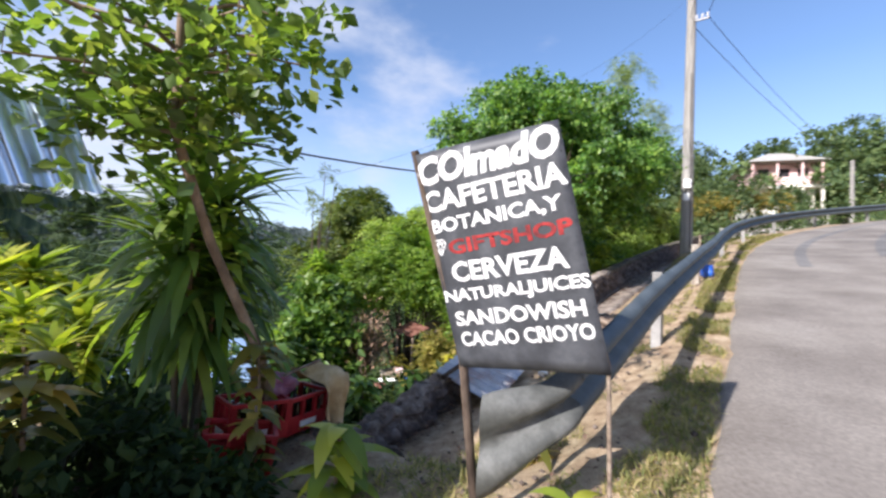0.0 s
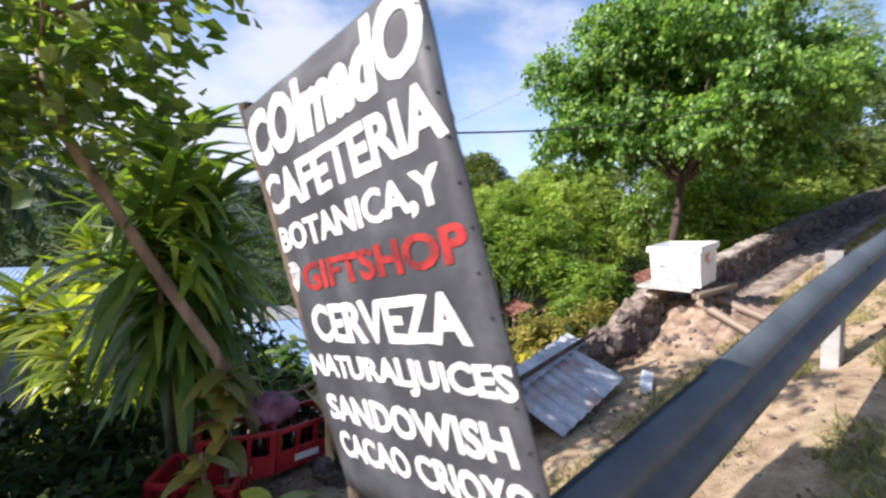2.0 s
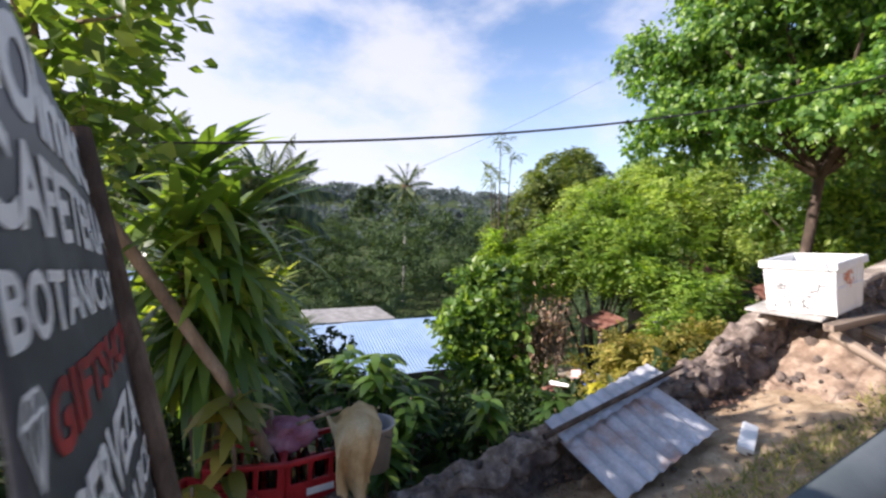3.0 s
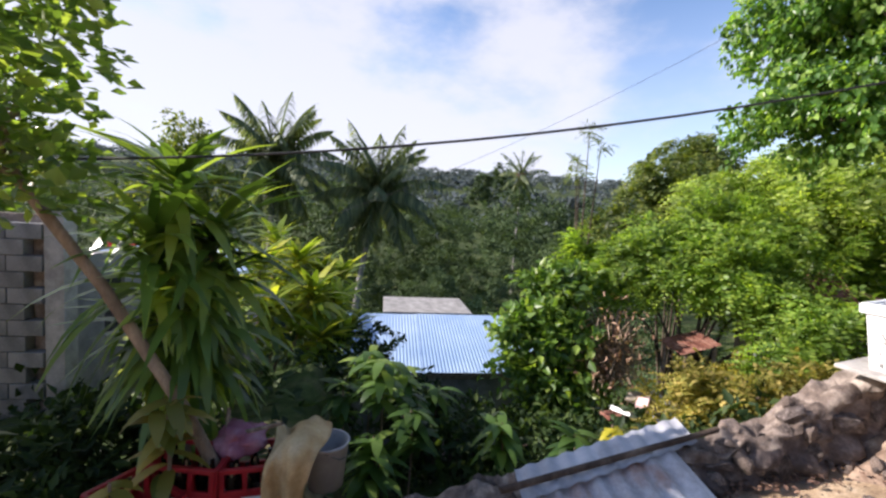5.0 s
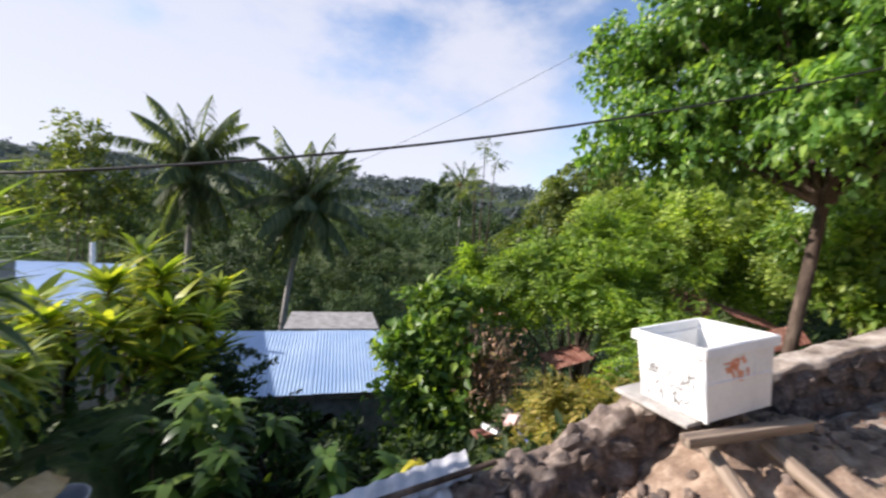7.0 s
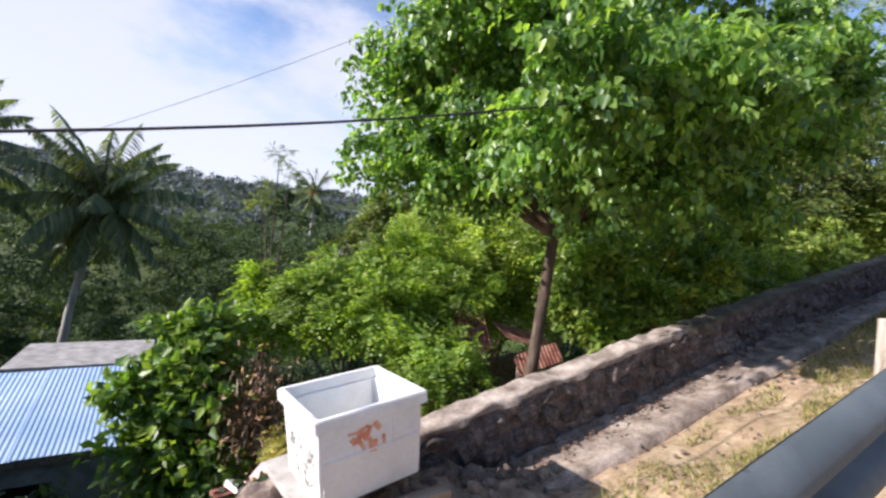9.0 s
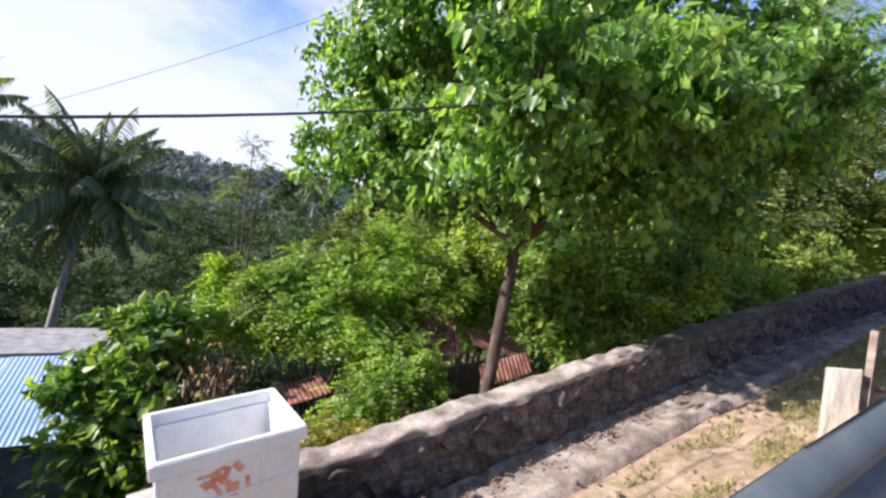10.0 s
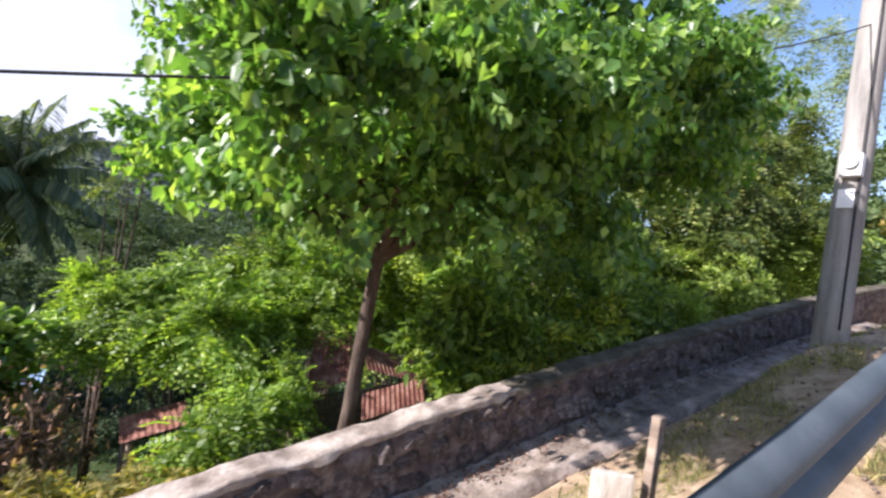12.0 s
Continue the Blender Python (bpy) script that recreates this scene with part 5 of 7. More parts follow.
def build_palm(at, crown_z, label, seed, spread=3.6, count=20, fine=56, lean=(0.2, 0.2), phase=1.1):
    rng = np.random.default_rng(seed)
    z0 = gz(*at)
    t = thing("coconut_palm", (at[0], at[1], z0), label, "palm tree", "coconut palms in the valley")
    h = crown_z - z0
    top = np.array((lean[0], lean[1], h))
    tubes("trunk", [([(0, 0, -0.3), tuple(top * np.array((0.3, 0.3, 0.4))), tuple(top * np.array((0.7, 0.7, 0.75))), tuple(top)], [0.24, 0.19, 0.16, 0.13])], M_POLE, t, "slim grey palm trunk", 9)
    for f in range(count):
        a = phase + 2 * math.pi * (f * 0.381966 + 0.02 * rng.random())
        lift = 2.9 - 4.6 * (f / count) ** 0.85 + rng.normal() * 0.15
        L = spread * (0.85 + 0.25 * rng.random())
        d = np.array((math.cos(a), math.sin(a), lift))
        d /= np.linalg.norm(d)
        p, pts, dirs = top.copy(), [], []
        for i in range(fine):
            pts.append(p.copy())
            dirs.append(d.copy())
            d = d + np.array((0, 0, -1.0)) * (1.35 / fine) * (0.25 + 1.2 * i / fine)
            d /= np.linalg.norm(d)
            p = p + d * (L / fine)
        pts, dirs = np.array(pts), np.array(dirs)
        side = np.cross(dirs, (0, 0, 1.0))
        side = unit(side)
        s = np.arange(fine) / fine
        ll = 1.0 * np.sin(np.clip(s * 0.93 + 0.12, 0, 1) * math.pi) ** 0.6 * (spread / 4.2)
        Q = np.concatenate([pts[4:], pts[4:]])
        DD = np.concatenate([side[4:] + dirs[4:] * 0.55 + np.array((0, 0, -0.75)), -side[4:] + dirs[4:] * 0.55 + np.array((0, 0, -0.75))])
        DD += rng.normal(size=DD.shape) * 0.12
        LL = np.concatenate([ll[4:], ll[4:]])
        frond = straps("frond", Q, DD, LL, 0.125, L_PALM, t, "", rng, 0.8, 3)
        bm = bmesh.new()
        bm.from_mesh(frond.data)
        rib = [(bm.verts.new(p + q * 0.05), bm.verts.new(p - q * 0.05)) for p, q in zip(pts[::3], side[::3])]
        for (a0, b0), (a1, b1) in zip(rib, rib[1:]):
            bm.faces.new((a0, b0, b1, a1))
        bm.to_mesh(frond.data)
        bm.free()
    for k in range(7):
        a = 0.9 * k + 0.3 * rng.random()
        out = np.array((math.cos(a), math.sin(a), 0.0))
        tubes("flower_stalk", [([tuple(top + out * 0.1), tuple(top + out * 0.45 + np.array((0, 0, 0.15))), tuple(top + out * 0.75 + np.array((0, 0, -0.55)))], [0.07, 0.06, 0.03])], M_STALK, t, "dry ochre flower stalk", 6)


def build_woods():
    """Trees of the valley and the far slopes, too many to count."""
    rng = np.random.default_rng(77)
    P, D, S, O = [], [], [], []

    def crown(x, y, z, r, h, size, n):
        k = max(8, n // 55)
        d = unit(rng.normal(size=(k, 3)))
        d[:, 2] = np.abs(d[:, 2]) * 1.1 - 0.35
        c = d * r * (0.6 + 0.45 * rng.random((k, 1)))
        c[:, 2] *= h / r
        m = rng.integers(0, k, n)
        P.append(np.array((x, y, z)) + c[m] + rng.normal(size=(n, 3)) * r * 0.12 * np.array((1, 1, 0.7)))
        D.append(d[m] * 0.7 + rng.normal(size=(n, 3)) * 0.6 + np.array((0, 0, -0.3)))
        O.append(d[m])
        S.append(np.full(n, size) * (0.6 + 0.7 * rng.random(n)))
    for k in range(84):
        x, y = rng.uniform(-72, -36), -48 + 100 * (k + rng.random()) / 84
        top = rng.uniform(2.9, 5.6)
        for lvl in range(3):
            r = rng.uniform(2.2, 3.6)
            crown(x + rng.normal() * 1.2, y + rng.normal() * 1.2, top - r * 0.8 - lvl * 3.6, r, r * rng.uniform(1.0, 1.3), 0.30, 760)
    for _ in range(95):
        x, y = rng.uniform(-35, -14.5), rng.uniform(-26, 42)
        if -3 < y < 8 and x > -24:
            continue
        z = gz(x, y)
        r = rng.uniform(1.2, 2.3)
        crown(x, y, z + rng.uniform(0.8, 3.4), r, r, 0.17, 1200)
    for _ in range(75):
        x, y = rng.uniform(-40, -18), rng.uniform(-8, 12)
        if abs(x + 29.4) < 1.5 and (abs(y - 1.9) < 1.2 or abs(y + 4.2) < 1.2):
            continue
        r = rng.uniform(0.9, 1.7)
        crown(x, y, gz(x, y) + rng.uniform(0.3, 1.6), r, r, 0.17, 800)
    for _ in range(50):
        x, y = rng.uniform(-27, -14.5), rng.uniform(-4, 9)
        r = rng.uniform(0.7, 1.3)
        crown(x, y, gz(x, y) + rng.uniform(0.2, 0.8), r, r, 0.12, 1000)
    for _ in range(120):
        x, y = rng.uniform(-85, -44), rng.uniform(-40, 46)
        r = rng.uniform(1.8, 3.0)
        crown(x, y, gz(x, y) + rng.uniform(0.8, 3.4), r, r, 0.3, 430)
    for _ in range(150):
        x, y = rng.uniform(-170, -75), rng.uniform(-120, 140)
        z = gz(x, y)
        r = rng.uniform(3.5, 6.5)
        crown(x, y, z + rng.uniform(5, 10.5), r, r * 0.9, 0.75, 420)
    for _ in range(16):
        # a rounded wooded knoll on the skyline
        a, q = rng.uniform(0, 6.28), rng.uniform(0, 1) ** 0.5
        r = rng.uniform(2.6, 4.2)
        crown(-120 + 6 * q * math.sin(a), 34 + 8 * q * math.cos(a), 15.5 - 9 * q * q, r, r * 1.1, 0.7, 420)
    ob = small_leaves("woods", np.concatenate(P), np.concatenate(D), np.concatenate(S), np.concatenate(S) * 0.62, L_WOODS, None, "", rng, 0.4, np.concatenate(O))
    tagged(ob, "dense dark green woods filling the valley", "woods", kind="stuff")
    P.clear(), D.clear(), S.clear(), O.clear()
    for _ in range(1000):
        x, y = rng.uniform(-640, -170), rng.uniform(-520, 620)
        z = gz(x, y)
        r = rng.uniform(8, 15)
        crown(x, y, z + rng.uniform(0, 4), r, r * 0.7, 2.6, 150)
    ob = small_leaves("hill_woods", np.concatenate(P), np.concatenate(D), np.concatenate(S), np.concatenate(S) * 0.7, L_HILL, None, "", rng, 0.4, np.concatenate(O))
    tagged(ob, "wooded hills on the skyline, haze put into their leaf colour", "woods", kind="stuff")
    P.clear(), D.clear(), S.clear(), O.clear()
    # slopes above and beside the upper road
    for _ in range(250):
        x, y = rng.uniform(-26, 62), rng.uniform(56, 110)
        z = gz(x, y)
        r = rng.uniform(2.5, 5.0)
        crown(x, y, z + rng.uniform(1, 15), r, r * rng.uniform(0.9, 1.3), 0.52, 700)
    for _ in range(46):
        y = rng.uniform(18, 56)
        x = float(road_x(y)) + rng.uniform(9, 26)
        r = rng.uniform(1.5, 3.2)
        crown(x, y, gz(x, y) + rng.uniform(1, 4), r, r, 0.3, 900)
    for _ in range(44):
        y = rng.uniform(19, 44)
        x = float(road_x(y)) - rng.uniform(3.5, 20)
        r = rng.uniform(1.2, 2.4)
        crown(x, y, gz(x, y) + rng.uniform(0.6, 2.4), r, r, 0.2, 1300)
    ob = small_leaves("roadside_woods", np.concatenate(P), np.concatenate(D), np.concatenate(S), np.concatenate(S) * 0.62, L_UPWOODS, None, "", rng, 0.4, np.concatenate(O))
    tagged(ob, "green woods climbing beside the upper road", "woods", kind="stuff")


build_big_tree()
build_yard_tree()
build_dracaena((-3.42, 1.62), [(-3.42, 1.56, 2.34, 0.42), (-3.52, 1.76, 1.98, 0.5), (-3.30, 1.46, 1.90, 0.55), (-3.62, 1.50, 1.62, 0.5), (-3.36, 1.72, 1.55, 0.45), (-3.48, 1.60, 1.25, 0.4)],
               L_DRAC, "tall dark green dracaena with long arching strap leaves", 0.72, 0.085, seed=44, per=46, bend=1.1)
build_dracaena((-7.0, 1.1), [(-8.9, 0.9, 1.55, 0.40), (-8.0, 1.5, 1.3, 0.40), (-7.5, 1.0, 1.2, 0.40), (-7.2, 1.9, 0.85, 0.45), (-6.6, 1.4, 0.8, 0.45), (-6.3, 0.8, 0.85, 0.40), (-7.9, 2.2, 0.6, 0.45), (-8.6, 1.8, 1.0, 0.40), (-6.9, 0.4, 1.0, 0.40),
                             (-6.8, 2.1, 0.2, 0.35), (-7.4, 1.5, 0.4, 0.40), (-8.3, 1.2, 0.9, 0.45), (-7.6, 2.4, 0.1, 0.35), (-8.9, 2.2, 0.9, 0.40)],
               L_DRACY, "yellow-green dracaena clump in full sun", 0.62, 0.115, seed=42, per=52, bend=0.75)
build_dracaena((-4.4, 1.1), [(-4.6, 1.25, 0.95, 0.56), (-4.3, 1.0, 0.80, 0.49), (-4.9, 0.9, 1.05, 0.56), (-5.3, 1.1, 0.9, 0.63), (-5.6, 0.9, 0.9, 0.63), (-4.9, 1.4, 0.8, 0.56)],
               L_DRACY, "leafy yellow-green dracaena by the yard", 0.38, 0.07, seed=43, per=52, bend=1.2)
build_bush("acacia_bush", (-7.2, 8.6), [(-7.3, 8.2, 1.5, 0.9), (-6.9, 9.2, 1.6, 0.9), (-8.0, 8.1, 1.3, 0.7), (-6.6, 9.0, 1.35, 0.6), (-8.2, 8.8, 1.9, 0.9), (-7.5, 9.6, 1.6, 0.6), (-7.9, 9.8, 2.1, 0.9), (-6.0, 9.3, 0.75, 0.5), (-5.2, 8.6, 0.35, 0.45), (-5.0, 9.2, 0.95, 0.45), (-5.4, 9.4, 1.1, 0.4), (-8.6, 7.6, 1.3, 0.8), (-7.2, 10.6, 1.8, 0.8), (-8.8, 10.6, 2.3, 0.9)],
           L_ACACIA, "feathery light green acacia bush in full sun", (0.085, 0.042), 800, 51, "bush", True)
build_bush("weedy_bush", (-5.3, 7.6), [(-5.2, 7.4, -0.1, 0.5), (-4.7, 8.0, 0.2, 0.45), (-5.6, 8.3, -0.1, 0.5), (-4.5, 8.4, 0.2, 0.35), (-5.0, 8.8, 0.1, 0.35), (-5.0, 8.3, -0.5, 0.6), (-5.6, 7.0, -0.6, 0.5)],
           L_DRYWEED, "tangled dry yellow-green weeds behind the wall", (0.07, 0.038), 800, 53, "bush", True)
build_bush("broadleaf_bush", (-7.6, 6.1), [(-7.9, 6.06, 0.85, 0.51), (-7.4, 5.66, 0.3, 0.55), (-7.3, 6.26, 0.2, 0.55), (-7.5, 5.76, -0.5, 0.60), (-7.2, 6.36, -0.6, 0.51), (-8.0, 6.46, 0.4, 0.55), (-7.0, 6.06, -1.2, 0.55), (-7.6, 6.46, 1.0, 0.37)],
           L_BUSH, "dense glossy green broadleaf bush", (0.19, 0.115), 1050, 52)
build_bush("wall_side_tree", (-5.2, 13.2), [(-4.9, 12.6, 2.6, 0.8), (-4.4, 13.4, 3.0, 0.8), (-5.6, 13.0, 3.4, 1.0), (-4.8, 14.2, 3.9, 1.0), (-5.8, 14.4, 4.6, 1.1), (-4.2, 12.6, 2.0, 0.6), (-3.9, 14.2, 2.7, 0.7), (-6.2, 12.4, 2.6, 0.9)],
           L_BUSH, "bushy green tree leaning over the stone wall", (0.13, 0.07), 1100, 54, "tree")
build_bush("wall_side_shrub", (-3.9, 11.5), [(-4.1, 11.2, 1.5, 0.5), (-3.6, 11.9, 1.8, 0.5), (-4.6, 11.6, 1.7, 0.6), (-3.5, 12.9, 2.2, 0.5), (-3.6, 14.0, 2.5, 0.6), (-3.5, 15.2, 2.8, 0.6), (-3.4, 16.4, 3.2, 0.7)],
           L_THICKET, "leafy green shrubs growing along the wall", (0.11, 0.055), 1500, 55)
build_bush("feathery_tree", (-6.2, 18.0), [(-5.2, 17.0, 4.6, 1.2), (-4.6, 18.5, 5.0, 1.2), (-6.4, 17.6, 6.0, 1.5), (-5.4, 19.4, 6.6, 1.5), (-7.2, 19.6, 7.4, 1.6), (-4.3, 17.0, 3.6, 0.9), (-5.6, 21.0, 7.0, 1.6), (-7.4, 16.4, 5.0, 1.4), (-3.8, 20.0, 5.0, 1.2), (-6.4, 15.8, 3.6, 1.2)],
           L_MIDGREEN, "tall feathery light green tree beyond the wall", (0.11, 0.05), 560, 56, "tree", True)
build_bush("roadside_thicket", (-5.2, 16.0), [(-4.6, 13.5, 2.2, 0.8), (-4.9, 15.0, 2.6, 0.9), (-4.5, 16.6, 3.0, 0.9), (-4.2, 18.2, 3.3, 0.9), (-5.6, 14.2, 3.0, 0.9), (-5.4, 17.2, 3.7, 1.0), (-4.0, 12.4, 1.8, 0.5), (-3.8, 15.6, 2.5, 0.6), (-6.4, 13.2, 2.4, 0.9), (-3.6, 20.5, 4.0, 1.0), (-3.1, 22.5, 4.4, 1.0), (-4.4, 21.5, 4.8, 1.2)],
           L_THICKET, "tangled light green thicket behind the wall", (0.10, 0.05), 520, 64, "bush", True)
build_bush("upright_bush", (-4.3, 11.25), [(-4.15, 11.1, 2.2, 0.34), (-4.25, 11.25, 2.6, 0.3), (-4.05, 10.95, 1.8, 0.32), (-4.05, 11.5, 1.95, 0.3), (-4.4, 11.4, 2.2, 0.34), (-4.0, 11.75, 2.2, 0.26), (-4.3, 10.75, 2.1, 0.26)],
           L_ACACIA, "upright bright green broadleaf bush beside the wall", (0.15, 0.075), 420, 71)
build_bush("yellow_shrub", (-3.75, 12.6), [(-3.75, 12.2, 2.05, 0.2), (-3.6, 12.35, 2.15, 0.14), (-3.55, 13.1, 2.25, 0.15), (-3.5, 13.2, 2.5, 0.13), (-3.55, 13.3, 2.7, 0.09)],
           L_DRACY, "small yellow-green shrub by the wall's darker coping", (0.12, 0.05), 170, 72)
build_bush("bamboo_clump", (-6.0, 22.5), [(-5.6, 22.2, 11.8, 1.2), (-6.5, 22.5, 11.0, 1.2), (-4.6, 22.5, 10.2, 1.0), (-6.0, 22.0, 9.4, 1.4), (-7.4, 22.6, 9.8, 1.2), (-5.2, 22.6, 12.9, 0.7), (-3.6, 22.8, 9.4, 0.9), (-5.0, 22.0, 8.2, 1.3)],
           L_WISPY, "wispy pale green bamboo tops against the sky", (0.13, 0.03), 240, 57, "bamboo", True)
build_bush("reddish_bush", (-0.8, 27.0), [(-0.4, 26.6, 6.5, 0.9), (0.5, 27.4, 6.8, 0.9), (-1.6, 26.6, 6.4, 1.0), (-2.6, 26.0, 6.0, 1.0), (1.3, 28.0, 6.6, 0.7)],
           L_CROTON, "reddish yellow bush beside the upper road", (0.14, 0.07), 700, 58)
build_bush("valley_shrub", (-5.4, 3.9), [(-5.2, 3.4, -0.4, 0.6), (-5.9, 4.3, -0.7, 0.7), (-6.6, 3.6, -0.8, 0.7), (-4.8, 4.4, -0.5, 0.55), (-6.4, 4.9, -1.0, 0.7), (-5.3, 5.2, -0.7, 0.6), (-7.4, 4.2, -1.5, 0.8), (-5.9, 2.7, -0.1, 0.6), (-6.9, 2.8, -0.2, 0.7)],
           L_SHRUB, "green slope shrubs with shade put into their leaf colour", (0.12, 0.06), 1300, 59)
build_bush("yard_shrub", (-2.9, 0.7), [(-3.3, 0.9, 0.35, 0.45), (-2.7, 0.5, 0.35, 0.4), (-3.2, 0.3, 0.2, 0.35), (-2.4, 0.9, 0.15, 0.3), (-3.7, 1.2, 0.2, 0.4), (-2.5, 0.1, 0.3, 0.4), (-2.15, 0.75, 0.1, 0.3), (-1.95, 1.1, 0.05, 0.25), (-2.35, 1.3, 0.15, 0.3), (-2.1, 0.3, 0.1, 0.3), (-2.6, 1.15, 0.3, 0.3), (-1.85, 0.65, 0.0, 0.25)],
           L_SHRUB, "yard shrubs with deep shade put into their leaf colour", (0.11, 0.05), 2300, 60)
build_bush("left_tree", (-21.5, -6.5), [(-21.3, -6.0, 5.2, 1.2), (-21.8, -7.0, 4.2, 1.4), (-20.6, -5.4, 3.4, 1.3), (-22.0, -5.0, 3.0, 1.4), (-21.0, -7.6, 2.4, 1.5), (-20.4, -4.0, 1.8, 1.4)],
           L_MIDGREEN, "loose-crowned green tree in the valley", (0.24, 0.11), 420, 66, "tree")
build_bush("slope_tree", (-14.5, 13.5), [(-14.0, 11.6, 3.4, 1.2), (-14.5, 13.0, 3.9, 1.3), (-15.0, 14.4, 4.3, 1.3), (-13.0, 12.4, 2.7, 1.2), (-13.5, 14.0, 3.3, 1.2), (-16.0, 16.0, 4.7, 1.3), (-13.6, 11.4, 2.2, 1.1), (-14.6, 15.6, 3.4, 1.3)],
           L_MIDGREEN, "mixed light green trees higher on the slope", (0.16, 0.075), 240, 68, "tree", True)
build_bush("hillside_tree", (-9.8, 13.6), [(-10.5, 11.8, 2.5, 1.1), (-10.0, 13.0, 3.1, 1.2), (-11.0, 14.5, 3.7, 1.3), (-9.5, 15.0, 3.6, 1.2), (-8.5, 13.0, 2.7, 1.1), (-8.8, 11.6, 2.0, 0.9), (-10.5, 16.5, 4.3, 1.3), (-8.4, 14.6, 3.0, 1.0), (-11.8, 12.8, 3.2, 1.1), (-9.2, 12.4, 1.4, 1.1), (-8.0, 13.8, 1.6, 1.1)],
           L_THICKET, "light green trees crowding the hillside above the bushes", (0.13, 0.062), 330, 69, "tree", True)
build_bush("tall_sapling", (-9.5, 7.5), [(-9.5, 7.5, 4.25, 0.2), (-9.3, 7.7, 3.9, 0.15), (-9.8, 7.4, 3.6, 0.18), (-9.2, 7.2, 3.2, 0.2)],
           L_MIDGREEN, "thin bare sapling with a tuft of leaves", (0.05, 0.025), 700, 67, "sapling", True)



def build_dead_bush():
    rng = random.Random(8)
    z0 = gz(-7.0, 7.0)
    t = thing("dead_bush", (-7.0, 7.0, z0), "dry brown dead bush of tangled twigs", "bush")
    runs = []
    for k in range(190):
        a, u = rng.uniform(0, 6.28), rng.uniform(0.3, 1.0)
        base = Vector((0.04 * math.cos(a), 0.04 * math.sin(a), rng.uniform(0.5, 1.3)))
        tip = base + Vector((0.55 * u * math.cos(a), 0.55 * u * math.sin(a), rng.uniform(0.1, 0.85)))
        runs.append(([tuple(base), tuple(base.lerp(tip, 0.5) + Vector((rng.uniform(-.08, .08), rng.uniform(-.08, .08), 0.08))), tuple(tip), tuple(tip + Vector((rng.uniform(-.1, .1), rng.uniform(-.1, .1), -0.22)))], [0.016, 0.013, 0.009, 0.006]))
    tubes("twig", runs, M_PALEBARK, t, "", 4)["kind"] = "stuff"
    tubes("trunk", [([(0, 0, -0.1), (0.05, 0, 0.7), (0, 0.05, 1.5)], [0.035, 0.03, 0.02])], M_PALEBARK, t, "", 7)
    r = np.random.default_rng(8)
    P = np.array((0, 0, 1.35)) + r.normal(size=(1100, 3)) * np.array((0.3, 0.3, 0.34))
    leaves("dry_foliage", P, r.normal(size=(1100, 3)) + np.array((0, 0, -0.8)), 0.10, 0.03, L_DRY, t, "", r)


def build_croton(at, z, n, size, mat, label, seed):
    rng = np.random.default_rng(seed)
    z0 = gz(*at)
    t = thing("croton_plant", (at[0], at[1], z0), label, "plant")
    tubes("stem", [([(0, 0, -0.05), (0.01, 0.02, (z - z0) * 0.6), (0, 0, z - z0)], [0.014, 0.012, 0.009])], M_PALEBARK, t, "", 6)
    P = np.stack([rng.normal(size=n) * 0.03, rng.normal(size=n) * 0.03, (z - z0) - rng.random(n) * min(0.45, z - z0)], 1)
    a = rng.random(n) * 6.283
    D = np.stack([np.cos(a), np.sin(a), 0.7 - 0.9 * rng.random(n)], 1)
    straps("leaves", P, D, size * (0.7 + 0.6 * rng.random(n)), size * 0.36, mat, t, "", rng, 0.9)


build_dead_bush()
build_croton((-2.82, 1.78), 0.95, 26, 0.24, L_CROTON, "small croton with broad yellowish leaves by the trunk", 71)
build_croton((-2.55, 1.62), 0.62, 22, 0.22, L_CROTON, "low croton with dull yellow-green leaves", 72)
build_croton((-1.95, 1.78), 0.62, 26, 0.30, L_DRACY, "bright green broad-leaved plant at the yard edge", 73)
build_croton((-1.15, 1.62), 0.42, 24, 0.19, L_WEED, "pale weed beside the rail end", 74)
build_croton((-0.62, 2.06), 0.52, 22, 0.20, L_DRACY, "green and yellow weed under the rail end", 75)
build_croton((-1.12, 2.75), 0.55, 24, 0.20, L_CROTON, "yellow-green weed growing behind the rail", 76)
build_croton((-1.28, 3.05), 0.50, 20, 0.18, L_DRACY, "leafy weed growing behind the rail", 77)
build_croton((-3.35, 4.95), 0.50, 46, 0.13, L_YELLOW, "bright yellow-leaved plant behind the low wall", 78)
build_croton((-2.75, 0.55), 1.02, 40, 0.26, L_CROTON, "yellow croton in the sun by the yard", 79)
build_croton((-4.5, 3.05), 0.62, 40, 0.30, L_BUSH, "large-leaved green plant with a yellow flower", 80)
for _k, (_x, _y, _z) in enumerate(((-4.8, 3.3, 0.45), (-4.2, 3.35, 0.25), (-5.2, 2.9, 0.5), (-4.6, 2.65, 0.35), (-3.9, 3.0, 0.15), (-5.1, 3.7, 0.1), (-4.3, 4.3, 0.05), (-3.9, 4.9, 0.15))):
    build_croton((_x, _y), _z, 44, 0.28, L_DEEP if _k % 2 else L_BUSH, "large-leaved green plant on the slope", 81 + _k)
build_palm((-29.3, 1.0), 3.6, "coconut palm with drooping dark fronds above the woods", 61, 4.9, 38, lean=(0.0, 1.4), phase=0.7)
build_palm((-29.5, -4.7), 5.1, "coconut palm with feathery fronds among trees", 62, 5.0, 38, lean=(0.0, 0.4), phase=2.0)
build_palm((-58.0, 21.0), 8.6, "distant coconut palm on the skyline", 63, 4.2, 18, 30)
build_woods()


